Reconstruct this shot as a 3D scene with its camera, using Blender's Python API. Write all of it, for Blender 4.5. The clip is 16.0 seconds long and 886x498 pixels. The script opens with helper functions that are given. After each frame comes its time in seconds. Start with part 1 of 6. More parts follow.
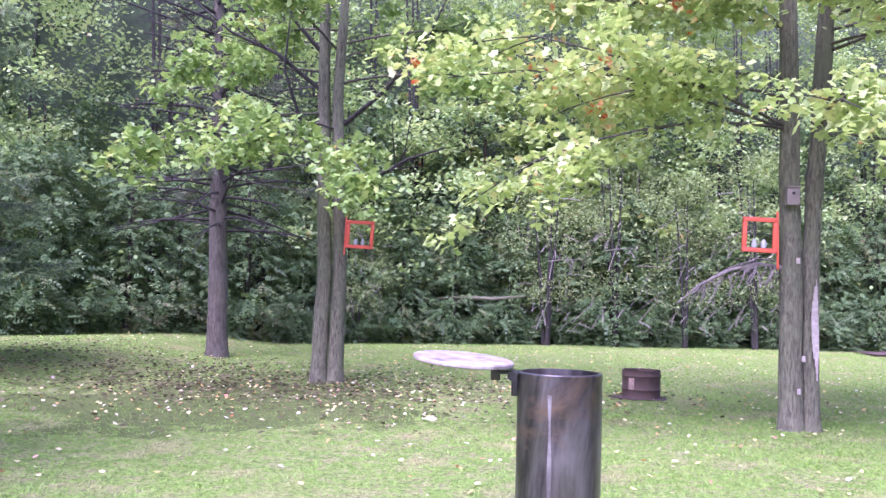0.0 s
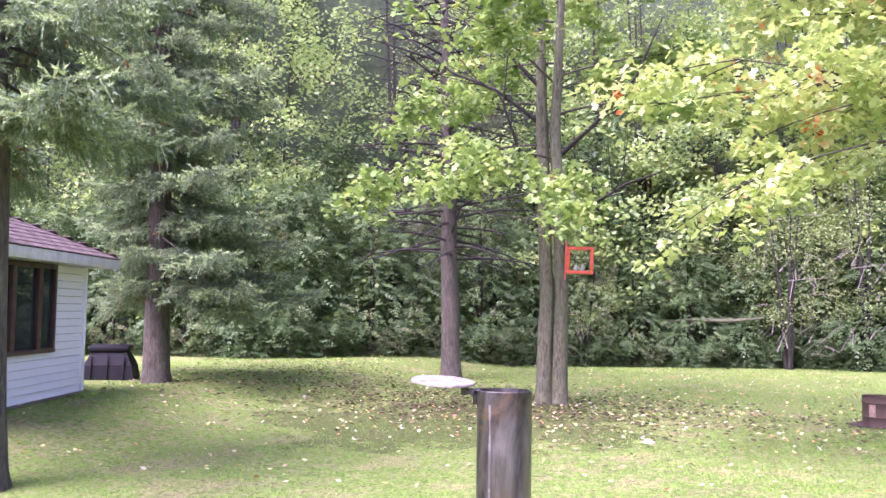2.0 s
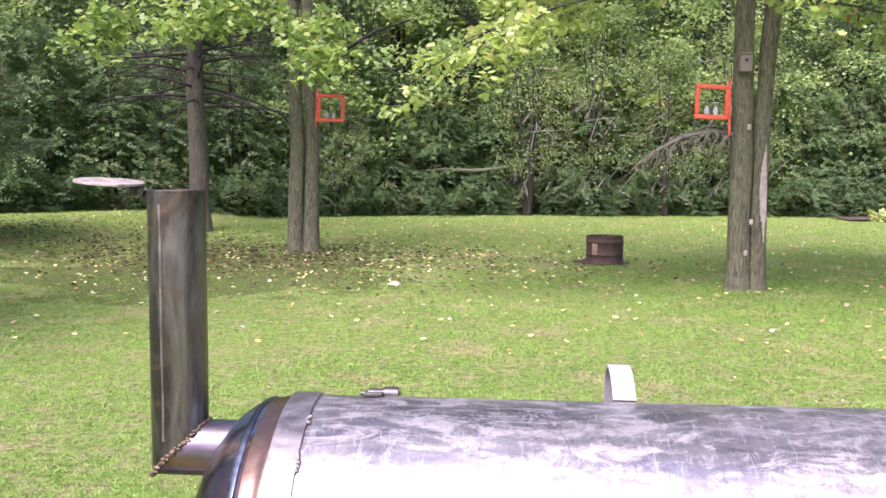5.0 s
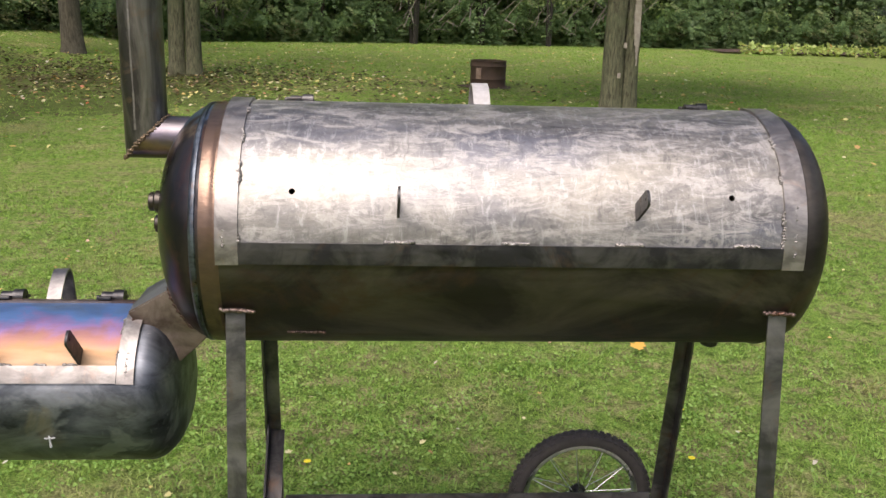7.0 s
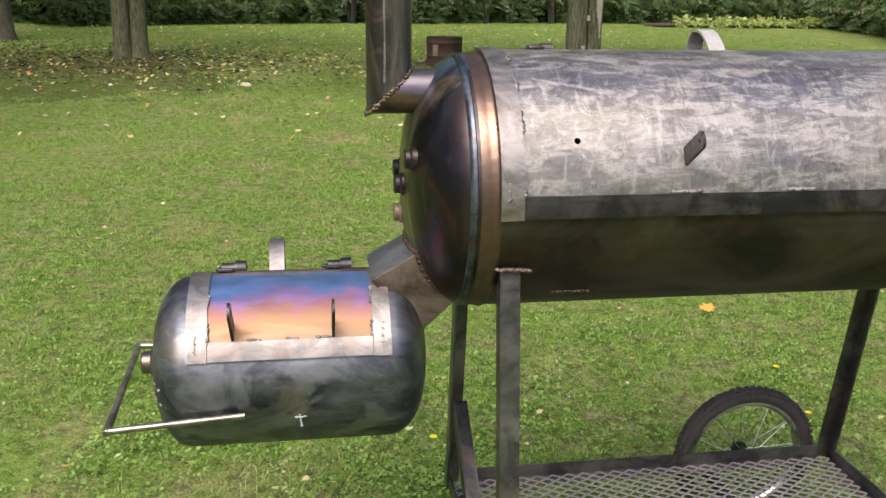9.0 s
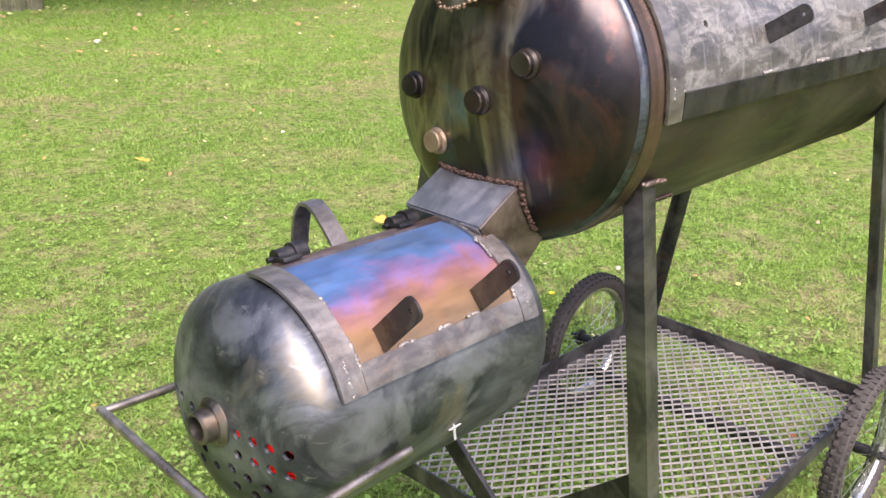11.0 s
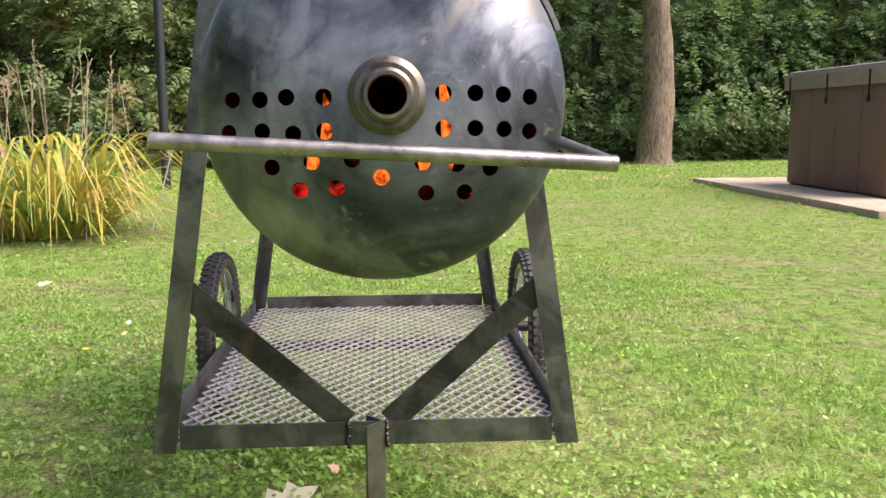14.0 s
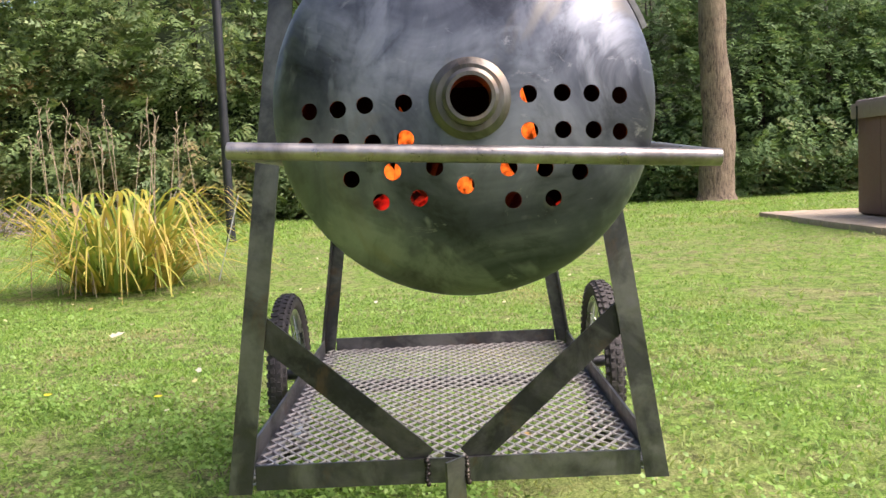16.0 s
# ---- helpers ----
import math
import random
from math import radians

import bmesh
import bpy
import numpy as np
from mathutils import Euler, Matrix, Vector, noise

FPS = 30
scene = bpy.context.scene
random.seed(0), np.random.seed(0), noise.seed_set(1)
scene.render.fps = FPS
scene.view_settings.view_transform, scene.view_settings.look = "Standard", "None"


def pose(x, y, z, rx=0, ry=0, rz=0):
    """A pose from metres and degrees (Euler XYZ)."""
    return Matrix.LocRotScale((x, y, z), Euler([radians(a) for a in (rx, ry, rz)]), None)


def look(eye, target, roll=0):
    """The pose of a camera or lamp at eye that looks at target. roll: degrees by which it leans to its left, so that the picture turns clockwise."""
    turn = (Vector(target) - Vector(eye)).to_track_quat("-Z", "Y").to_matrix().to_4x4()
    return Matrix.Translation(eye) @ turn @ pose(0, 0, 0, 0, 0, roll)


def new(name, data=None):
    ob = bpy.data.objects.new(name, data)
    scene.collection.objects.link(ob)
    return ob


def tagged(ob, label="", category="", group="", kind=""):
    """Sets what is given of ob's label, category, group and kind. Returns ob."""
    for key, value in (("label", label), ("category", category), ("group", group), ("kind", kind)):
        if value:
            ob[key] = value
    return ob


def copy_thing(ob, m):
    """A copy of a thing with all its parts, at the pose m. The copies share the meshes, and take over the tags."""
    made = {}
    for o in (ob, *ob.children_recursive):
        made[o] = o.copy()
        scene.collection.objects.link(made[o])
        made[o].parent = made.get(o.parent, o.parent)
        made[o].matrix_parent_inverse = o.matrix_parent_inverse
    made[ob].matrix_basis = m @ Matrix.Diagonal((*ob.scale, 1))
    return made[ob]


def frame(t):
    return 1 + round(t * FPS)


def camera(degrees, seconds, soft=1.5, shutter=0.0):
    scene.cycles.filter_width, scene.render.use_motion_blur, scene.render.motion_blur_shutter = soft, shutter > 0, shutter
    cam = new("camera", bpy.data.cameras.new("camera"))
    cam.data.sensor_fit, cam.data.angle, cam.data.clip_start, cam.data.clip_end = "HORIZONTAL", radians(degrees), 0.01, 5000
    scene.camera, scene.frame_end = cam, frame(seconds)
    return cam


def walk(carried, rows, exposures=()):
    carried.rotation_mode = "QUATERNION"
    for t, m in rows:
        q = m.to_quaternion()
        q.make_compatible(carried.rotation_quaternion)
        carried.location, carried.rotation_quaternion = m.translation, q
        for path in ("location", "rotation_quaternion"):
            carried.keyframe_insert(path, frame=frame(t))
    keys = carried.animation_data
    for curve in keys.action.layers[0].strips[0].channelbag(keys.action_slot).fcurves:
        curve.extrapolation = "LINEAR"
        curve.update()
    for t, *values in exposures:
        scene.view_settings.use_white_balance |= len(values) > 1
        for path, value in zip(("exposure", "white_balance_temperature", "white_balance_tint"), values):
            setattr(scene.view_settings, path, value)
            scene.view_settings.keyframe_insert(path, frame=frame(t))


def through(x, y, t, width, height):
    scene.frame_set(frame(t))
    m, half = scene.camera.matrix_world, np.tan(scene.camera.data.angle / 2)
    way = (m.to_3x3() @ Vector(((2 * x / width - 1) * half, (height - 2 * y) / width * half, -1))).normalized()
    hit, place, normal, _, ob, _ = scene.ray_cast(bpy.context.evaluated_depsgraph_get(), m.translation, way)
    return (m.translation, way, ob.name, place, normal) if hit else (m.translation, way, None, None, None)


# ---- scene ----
cam = camera(52.7, 16.0)
PATH = [
    (0, (-0.797, -0.918, 1.791), (-0.925, 1.076, 1.887), 1.5),
    (0.5, (-0.70, -1.175, 1.803), (-0.928, 0.811, 1.884), 0.6),
    (1, (-0.521, -1.312, 1.807), (-0.954, 0.637, 1.914), 2.1),
    (1.5, (-0.391, -1.341, 1.821), (-0.972, 0.569, 1.94), 1.6),
    (2, (-0.366, -1.371, 1.837), (-1.012, 0.517, 1.973), 0.8),
    (2.5, (-0.356, -1.382, 1.842), (-1.022, 0.498, 1.987), 0.8),
    (3, (-0.385, -1.389, 1.833), (-1.067, 0.485, 1.982), 0.7),
    (3.5, (-0.36, -1.357, 1.84), (-1.055, 0.512, 1.996), 1.0),
    (4, (-0.355, -1.353, 1.84), (-0.962, 0.547, 1.992), 0.8),
    (4.5, (-0.299, -1.322, 1.807), (-0.673, 0.642, 1.852), 0.4),
    (5, (-0.247, -1.323, 1.752), (-0.365, 0.665, 1.567), 0.6),
    (5.2, (-0.237, -1.336, 1.73), (-0.277, 0.643, 1.449), 0.4),
    (7.3, (-0.267, -1.914, 1.595), (-0.125, 0.005, 1.05), 1.8),
    (7.5, (-0.3, -1.942, 1.591), (-0.16, -0.024, 1.043), 1.7),
    (8, (-0.512, -1.96, 1.571), (-0.37, -0.039, 1.034), 0.5),
    (8.5, (-0.748, -1.886, 1.55), (-0.546, 0.023, 0.988), 0.3),
    (8.7, (-0.805, -1.822, 1.536), (-0.574, 0.082, 0.969), 0.6),
    (10.8, (-1.647, -0.962, 1.413), (-0.407, 0.442, 0.714), 1.7),
    (11, (-1.731, -0.886, 1.395), (-0.362, 0.392, 0.694), 1.9),
    (11.5, (-1.898, -0.669, 1.332), (-0.286, 0.278, 0.619), -0.6),
    (12, (-1.957, -0.376, 1.233), (-0.193, 0.273, 0.548), 1.7),
    (12.5, (-1.995, -0.141, 1.068), (-0.085, 0.013, 0.493), 6.6),
    (13, (-1.991, -0.03, 0.92), (-0.036, -0.046, 0.496), 7.9),
    (13.5, (-1.969, -0.015, 0.804), (-0.002, -0.168, 0.481), 6.3),
    (14, (-1.974, 0.001, 0.755), (0.002, -0.124, 0.475), -0.3),
    (14.5, (-1.968, 0.001, 0.743), (0.016, -0.083, 0.508), -2.4),
    (15, (-1.967, 0.014, 0.736), (0.024, -0.013, 0.545), -2.8),
    (15.5, (-1.949, 0.02, 0.723), (0.043, 0.017, 0.545), -2.6),
    (16, (-1.935, 0.024, 0.72), (0.057, 0.03, 0.548), -2.6),
]
walk(cam, [(t, look(eye, target, roll)) for t, eye, target, roll in PATH],
     [(0, 1.42, 5080, 64), (1.5, 1.64, 5480, 64), (3.5, 1.74, 5650, 53), (4.4, 1.74, 5850, 48), (5.0, 1.08, 5950, 38), (5.2, 0.62, 6250, 28), (7.3, 0.13, 6600, 18), (8.7, 0.15, 6600, 18),
      (10.8, 0.8, 6450, 25), (12.0, 1.34, 6450, 26), (12.5, 1.38, 6450, 26), (13.2, 1.16, 6550, 24), (14.0, 0.94, 6550, 23), (16.0, 0.9, 6550, 23)])

# ---- world and sun: bright, lightly overcast day ----
world = bpy.data.worlds.new("sky")
scene.world = world
world.use_nodes = True
wn = world.node_tree.nodes
sky = wn.new("ShaderNodeTexSky")
sky.sky_type = "NISHITA"
sky.sun_disc = False
SUN_EL, SUN_AZ = radians(54), radians(202)
sky.sun_elevation, sky.sun_rotation = SUN_EL, SUN_AZ
sky.air_density, sky.dust_density, sky.ozone_density = 1.0, 4.0, 0.6
wn["Background"].inputs[1].default_value = 0.15
world.node_tree.links.new(sky.outputs[0], wn["Background"].inputs[0])
sun_data = bpy.data.lights.new("sun", "SUN")
sun_data.energy, sun_data.angle, sun_data.color = 3.4, radians(42), (1.0, 0.95, 0.87)
sun = new("sun", sun_data)
sun_from = Vector((math.sin(SUN_AZ) * math.cos(SUN_EL), math.cos(SUN_AZ) * math.cos(SUN_EL), math.sin(SUN_EL)))
sun.matrix_world = look(sun_from * 60, (0, 0, 0))


# ---- materials ----
def shader(name):
    m = bpy.data.materials.new(name)
    m.use_nodes = True
    return m, m.node_tree.nodes, m.node_tree.links, m.node_tree.nodes["Principled BSDF"]


def noise_tex(m, scale, detail=4, rough=0.6, stretch=(1, 1, 1), dist=0.0):
    n, l = m.node_tree.nodes, m.node_tree.links
    tc, mp, t = n.new("ShaderNodeTexCoord"), n.new("ShaderNodeMapping"), n.new("ShaderNodeTexNoise")
    mp.inputs["Scale"].default_value = stretch
    t.inputs["Scale"].default_value, t.inputs["Detail"].default_value = scale, detail
    t.inputs["Roughness"].default_value, t.inputs["Distortion"].default_value = rough, dist
    l.new(tc.outputs["Object"], mp.inputs[0])
    l.new(mp.outputs[0], t.inputs["Vector"])
    return t.outputs["Fac"]


def ramp(m, fac, stops):
    r = m.node_tree.nodes.new("ShaderNodeValToRGB")
    els = r.color_ramp.elements
    while len(els) < len(stops):
        els.new(0.5)
    for e, (p, c) in zip(els, stops):
        e.position, e.color = p, (*c, 1) if len(c) == 3 else c
    m.node_tree.links.new(fac, r.inputs[0])
    return r.outputs[0]


def grey(v):
    return (v, v, v)


def mix(m, fac, a, b, mode="MIX"):
    x = m.node_tree.nodes.new("ShaderNodeMix")
    x.data_type, x.blend_type = "RGBA", mode
    for sock, v in ((x.inputs[0], fac), (x.inputs[6], a), (x.inputs[7], b)):
        if isinstance(v, (int, float)):
            sock.default_value = v
        elif isinstance(v, tuple):
            sock.default_value = (*v, 1)
        else:
            m.node_tree.links.new(v, sock)
    return x.outputs[2]


def bump(m, fac, strength=0.3, dist=0.01):
    b = m.node_tree.nodes.new("ShaderNodeBump")
    b.inputs["Strength"].default_value, b.inputs["Distance"].default_value = strength, dist
    m.node_tree.links.new(fac, b.inputs["Height"])
    return b.outputs[0]


def plain(name, c1, c2, scale=8, rough=0.6, metal=0.0, bump_s=0.15, fine=60, stretch=(1, 1, 1), spread=0.15):
    """Two-tone surface with broad stains, fine grain and relief."""
    m, n, l, b = shader(name)
    big = noise_tex(m, scale, 5, 0.65, stretch)
    small = noise_tex(m, fine, 3, 0.6, stretch)
    col = ramp(m, big, [(0.32, c1), (0.68, c2)])
    col = mix(m, 0.35, col, ramp(m, small, [(0.3, grey(0.55)), (0.7, grey(1.0))]), "MULTIPLY")
    l.new(col, b.inputs["Base Color"])
    b.inputs["Metallic"].default_value = metal
    l.new(ramp(m, big, [(0.3, grey(max(0.05, rough - spread))), (0.7, grey(min(1, rough + spread)))]), b.inputs["Roughness"])
    l.new(bump(m, small, bump_s), b.inputs["Normal"])
    return m


def steel(name, light, dark, rust, scale=6, rough=0.36, stretch=(1, 1, 1), low=0.42, high=0.6, rusty=0.66):
    """Bare steel with mill scale, ground streaks and brown heat marks."""
    m, n, l, b = shader(name)
    patches = noise_tex(m, scale, 6, 0.62, stretch, 0.6)
    streaks = noise_tex(m, scale * 3.3, 5, 0.7, (stretch[0] * 0.5, stretch[1] * 1.6, stretch[2] * 1.6), 0.3)
    stains = noise_tex(m, scale * 0.7, 6, 0.7, (1, 1, 1), 1.2)
    fine = noise_tex(m, 140, 3, 0.6)
    col = ramp(m, patches, [(low, dark), (high, light)])
    col = mix(m, 0.45, col, ramp(m, streaks, [(0.35, grey(0.5)), (0.62, grey(1.0))]), "MULTIPLY")
    col = mix(m, ramp(m, stains, [(rusty - 0.1, grey(0.0)), (rusty + 0.06, grey(0.8))]), col, rust)
    l.new(col, b.inputs["Base Color"])
    b.inputs["Metallic"].default_value = 0.9
    l.new(ramp(m, streaks, [(0.3, grey(rough - 0.1)), (0.7, grey(rough + 0.16))]), b.inputs["Roughness"])
    l.new(bump(m, fine, 0.08, 0.004), b.inputs["Normal"])
    return m


STEEL_TANK = steel("tank_steel", (0.135, 0.118, 0.098), (0.05, 0.045, 0.043), (0.10, 0.058, 0.042), 4, 0.44, (0.7, 1.2, 1.2), 0.44, 0.62, 0.62)
m, n, l, b = shader("scratched_lid_steel")
STEEL_LID = m
broad = noise_tex(m, 5, 7, 0.72, (0.6, 1.2, 1.2), 0.8)
runs = noise_tex(m, 26, 8, 0.78, (0.42, 1.2, 1.2), 0.9)
ticks = noise_tex(m, 40, 7, 0.78, (1.3, 0.45, 0.45), 0.9)
sheen = noise_tex(m, 3.0, 3, 0.5, (0.5, 1.6, 1.6))
specks = noise_tex(m, 90, 4, 0.7, (0.5, 1, 1))
col = ramp(m, broad, [(0.34, (0.135, 0.13, 0.125)), (0.47, (0.26, 0.25, 0.23)), (0.60, (0.37, 0.35, 0.305))])
col = mix(m, ramp(m, sheen, [(0.46, grey(0)), (0.62, grey(0.55))]), col, (0.235, 0.245, 0.30))
col = mix(m, ramp(m, runs, [(0.48, grey(0)), (0.57, grey(0.7))]), col, (0.54, 0.52, 0.49))
col = mix(m, ramp(m, ticks, [(0.54, grey(0)), (0.62, grey(0.55))]), col, (0.56, 0.55, 0.53))
col = mix(m, ramp(m, ticks, [(0.36, grey(0.5)), (0.44, grey(0))]), col, (0.14, 0.138, 0.14))
col = mix(m, 0.35, col, ramp(m, specks, [(0.35, grey(0.45)), (0.6, grey(1.0))]), "MULTIPLY")
l.new(col, b.inputs["Base Color"])
b.inputs["Metallic"].default_value = 0.88
l.new(ramp(m, runs, [(0.40, grey(0.40)), (0.60, grey(0.64))]), b.inputs["Roughness"])
l.new(bump(m, specks, 0.12, 0.004), b.inputs["Normal"])
m, n, l, b = shader("firebox_steel")
STEEL_FIREBOX = m
cloud = noise_tex(m, 6.0, 5, 0.6, (0.8, 1.0, 1.2), 0.8)
smear = noise_tex(m, 13, 6, 0.7, (0.5, 1.0, 1.1), 0.9)
warm = noise_tex(m, 5.5, 4, 0.6, (1, 1, 1), 1.0)
scuff = noise_tex(m, 30, 6, 0.72, (0.28, 1, 1.8), 0.6)
brushed = noise_tex(m, 7.0, 4, 0.55, (0.7, 1.1, 0.8), 1.6)
col = ramp(m, cloud, [(0.34, (0.045, 0.051, 0.064)), (0.46, (0.098, 0.109, 0.130)), (0.56, (0.165, 0.180, 0.205)), (0.68, (0.25, 0.268, 0.295))])
col = mix(m, ramp(m, brushed, [(0.52, grey(0)), (0.575, grey(0.5))]), col, (0.29, 0.31, 0.34))
col = mix(m, ramp(m, brushed, [(0.36, grey(0.5)), (0.44, grey(0))]), col, (0.05, 0.057, 0.070))
col = mix(m, 0.75, col, ramp(m, smear, [(0.36, grey(0.45)), (0.48, grey(0.95)), (0.66, grey(1.3))]), "MULTIPLY")
col = mix(m, ramp(m, warm, [(0.60, grey(0)), (0.70, grey(0.7))]), col, (0.25, 0.22, 0.165))
col = mix(m, ramp(m, scuff, [(0.62, grey(0)), (0.70, grey(0.5))]), col, (0.40, 0.40, 0.40))
l.new(col, b.inputs["Base Color"])
b.inputs["Metallic"].default_value = 0.85
l.new(ramp(m, smear, [(0.3, grey(0.36)), (0.7, grey(0.58))]), b.inputs["Roughness"])
l.new(bump(m, scuff, 0.06, 0.003), b.inputs["Normal"])
STEEL_STRAP = steel("ground_strap_steel", (0.37, 0.35, 0.33), (0.23, 0.215, 0.205), (0.36, 0.27, 0.22), 18, 0.44, (1, 1, 1), 0.42, 0.58, 0.64)
STEEL_BAR = steel("flat_bar_steel", (0.36, 0.34, 0.32), (0.19, 0.18, 0.18), (0.18, 0.13, 0.09), 16, 0.42)
STEEL_PALE = plain("pale_flat_bar", (0.62, 0.60, 0.58), (0.44, 0.42, 0.40), 25, 0.5, 0.35, 0.1)
STEEL_RUSTY = steel("rusty_strap_steel", (0.30, 0.24, 0.215), (0.13, 0.095, 0.085), (0.20, 0.105, 0.07), 10, 0.46, (1, 1, 1), 0.42, 0.62, 0.58)
STEEL_DUCT = steel("blue_grey_plate", (0.38, 0.39, 0.42), (0.24, 0.25, 0.27), (0.26, 0.19, 0.15), 9, 0.42)
STEEL_DARK = steel("black_bar_steel", (0.12, 0.116, 0.115), (0.05, 0.05, 0.054), (0.13, 0.085, 0.06), 12, 0.42)
STEEL_ANGLE = steel("angle_iron_steel", (0.23, 0.225, 0.22), (0.10, 0.10, 0.104), (0.17, 0.11, 0.075), 9, 0.40)
STEEL_MESH = plain("expanded_metal", (0.62, 0.59, 0.55), (0.42, 0.39, 0.37), 14, 0.45, 0.6, 0.1)
STEEL_PIPE = steel("pipe_steel", (0.26, 0.248, 0.218), (0.068, 0.064, 0.058), (0.21, 0.15, 0.10), 15, 0.38, (1, 1, 0.22), 0.42, 0.60, 0.62)
STEEL_BRIGHT = steel("worn_rod_steel", (0.42, 0.39, 0.35), (0.22, 0.20, 0.18), (0.36, 0.29, 0.22), 14, 0.33)
WELD = plain("weld_bead", (0.42, 0.40, 0.38), (0.17, 0.155, 0.145), 60, 0.42, 0.6, 0.25, 200)
SOOT_AND_HOLE = plain("soot_and_hole_black", (0.02, 0.02, 0.02), (0.035, 0.032, 0.03), 20, 0.85)


def heat_tint(name, stops, lo, hi, metal=0.85, rough=0.34):
    """Steel with temper colours that follow how hot each height ran."""
    m, n, l, b = shader(name)
    tc, sep, rng = n.new("ShaderNodeTexCoord"), n.new("ShaderNodeSeparateXYZ"), n.new("ShaderNodeMapRange")
    l.new(tc.outputs["Object"], sep.inputs[0])
    wob = noise_tex(m, 9, 5, 0.6, (1, 1, 1), 0.8)
    add = n.new("ShaderNodeMath")
    add.operation = "MULTIPLY_ADD"
    l.new(wob, add.inputs[0])
    add.inputs[1].default_value = 0.075
    l.new(sep.outputs[2], add.inputs[2])
    rng.inputs[1].default_value, rng.inputs[2].default_value = lo, hi
    l.new(add.outputs[0], rng.inputs[0])
    col = ramp(m, rng.outputs[0], stops)
    fine = noise_tex(m, 42, 5, 0.7, (0.4, 1.5, 1.5))
    col = mix(m, 0.5, col, ramp(m, fine, [(0.35, grey(0.55)), (0.62, grey(1.0))]), "MULTIPLY")
    l.new(col, b.inputs["Base Color"])
    b.inputs["Metallic"].default_value = metal
    l.new(ramp(m, fine, [(0.3, grey(rough - 0.08)), (0.7, grey(rough + 0.15))]), b.inputs["Roughness"])
    return m


TINT_DOOR = heat_tint("tempered_steel", [(0.0, (0.27, 0.205, 0.14)), (0.30, (0.33, 0.20, 0.11)), (0.46, (0.35, 0.18, 0.17)), (0.58, (0.31, 0.20, 0.38)),
                                         (0.72, (0.13, 0.25, 0.50)), (0.86, (0.16, 0.24, 0.38)), (1.0, (0.07, 0.075, 0.09))], 0.90, 1.015, 0.8, 0.50)
m, n, l, b = shader("scorched_dome_steel")
DOME = m
low = noise_tex(m, 5.0, 4, 0.55, (1, 1.8, 0.45), 0.5)
blot = noise_tex(m, 5.5, 4, 0.55, (1, 1.2, 0.8), 0.5)
red = noise_tex(m, 8.0, 5, 0.65, (1, 1, 1), 0.8)
fine = noise_tex(m, 55, 4, 0.7)
col = ramp(m, low, [(0.32, (0.030, 0.029, 0.033)), (0.43, (0.075, 0.062, 0.060)), (0.52, (0.060, 0.056, 0.060)), (0.59, (0.30, 0.265, 0.195)), (0.66, (0.16, 0.14, 0.115)), (0.74, (0.06, 0.055, 0.058))])
col = mix(m, ramp(m, red, [(0.52, grey(0)), (0.60, grey(0.6))]), col, (0.115, 0.058, 0.048))
col = mix(m, ramp(m, blot, [(0.55, grey(0)), (0.63, grey(0.75))]), col, (0.13, 0.22, 0.33))
col = mix(m, ramp(m, blot, [(0.36, grey(0.8)), (0.42, grey(0))]), col, (0.022, 0.022, 0.026))
col = mix(m, 0.4, col, ramp(m, fine, [(0.3, grey(0.6)), (0.7, grey(1.0))]), "MULTIPLY")
l.new(col, b.inputs["Base Color"])
b.inputs["Metallic"].default_value = 0.88
l.new(ramp(m, blot, [(0.3, grey(0.26)), (0.7, grey(0.42))]), b.inputs["Roughness"])

RUBBER = plain("tyre_rubber", (0.045, 0.04, 0.038), (0.07, 0.062, 0.058), 20, 0.8, 0, 0.3)
ALLOY = plain("wheel_alloy", (0.72, 0.72, 0.72), (0.6, 0.6, 0.6), 20, 0.3, 1.0, 0.05)
SIDING = plain("white_vinyl_siding", (0.86, 0.86, 0.87), (0.82, 0.82, 0.83), 2, 0.5, 0, 0.06)
FASCIA = plain("weathered_white_fascia", (0.78, 0.78, 0.77), (0.58, 0.56, 0.54), 5, 0.55, 0, 0.1)
SHINGLE = plain("brown_shingle", (0.145, 0.108, 0.088), (0.075, 0.057, 0.048), 7, 0.9, 0, 0.5, 90)
BROWN_TRIM = plain("brown_window_paint", (0.085, 0.04, 0.036), (0.06, 0.03, 0.028), 6, 0.5)
BLACK_PLASTIC = plain("black_plastic", (0.010, 0.010, 0.012), (0.018, 0.018, 0.02), 6, 0.62, 0, 0.1)
BLACK_PLASTIC.node_tree.nodes["Principled BSDF"].inputs["Specular IOR Level"].default_value = 0.15
ORANGE_PAINT = plain("orange_painted_wood", (0.72, 0.12, 0.055), (0.62, 0.10, 0.05), 9, 0.55)
RUST_DRUM = plain("rusty_drum_steel", (0.07, 0.046, 0.036), (0.125, 0.083, 0.06), 9, 0.75, 0.3, 0.4)
TUB_VINYL = plain("brown_tub_panel", (0.155, 0.082, 0.066), (0.19, 0.105, 0.085), 5, 0.6, 0, 0.12)
TUB_COVER = plain("brown_vinyl_cover", (0.25, 0.185, 0.17), (0.31, 0.245, 0.225), 6, 0.42, 0, 0.2, 25)
SLAB = plain("weathered_patio_slab", (0.47, 0.38, 0.28), (0.35, 0.28, 0.20), 6, 0.9, 0, 0.3)
POST = plain("dark_painted_post", (0.012, 0.014, 0.018), (0.022, 0.024, 0.028), 6, 0.5)
MULCH = plain("bark_mulch", (0.10, 0.065, 0.05), (0.055, 0.035, 0.03), 8, 0.95, 0, 0.8, 40)
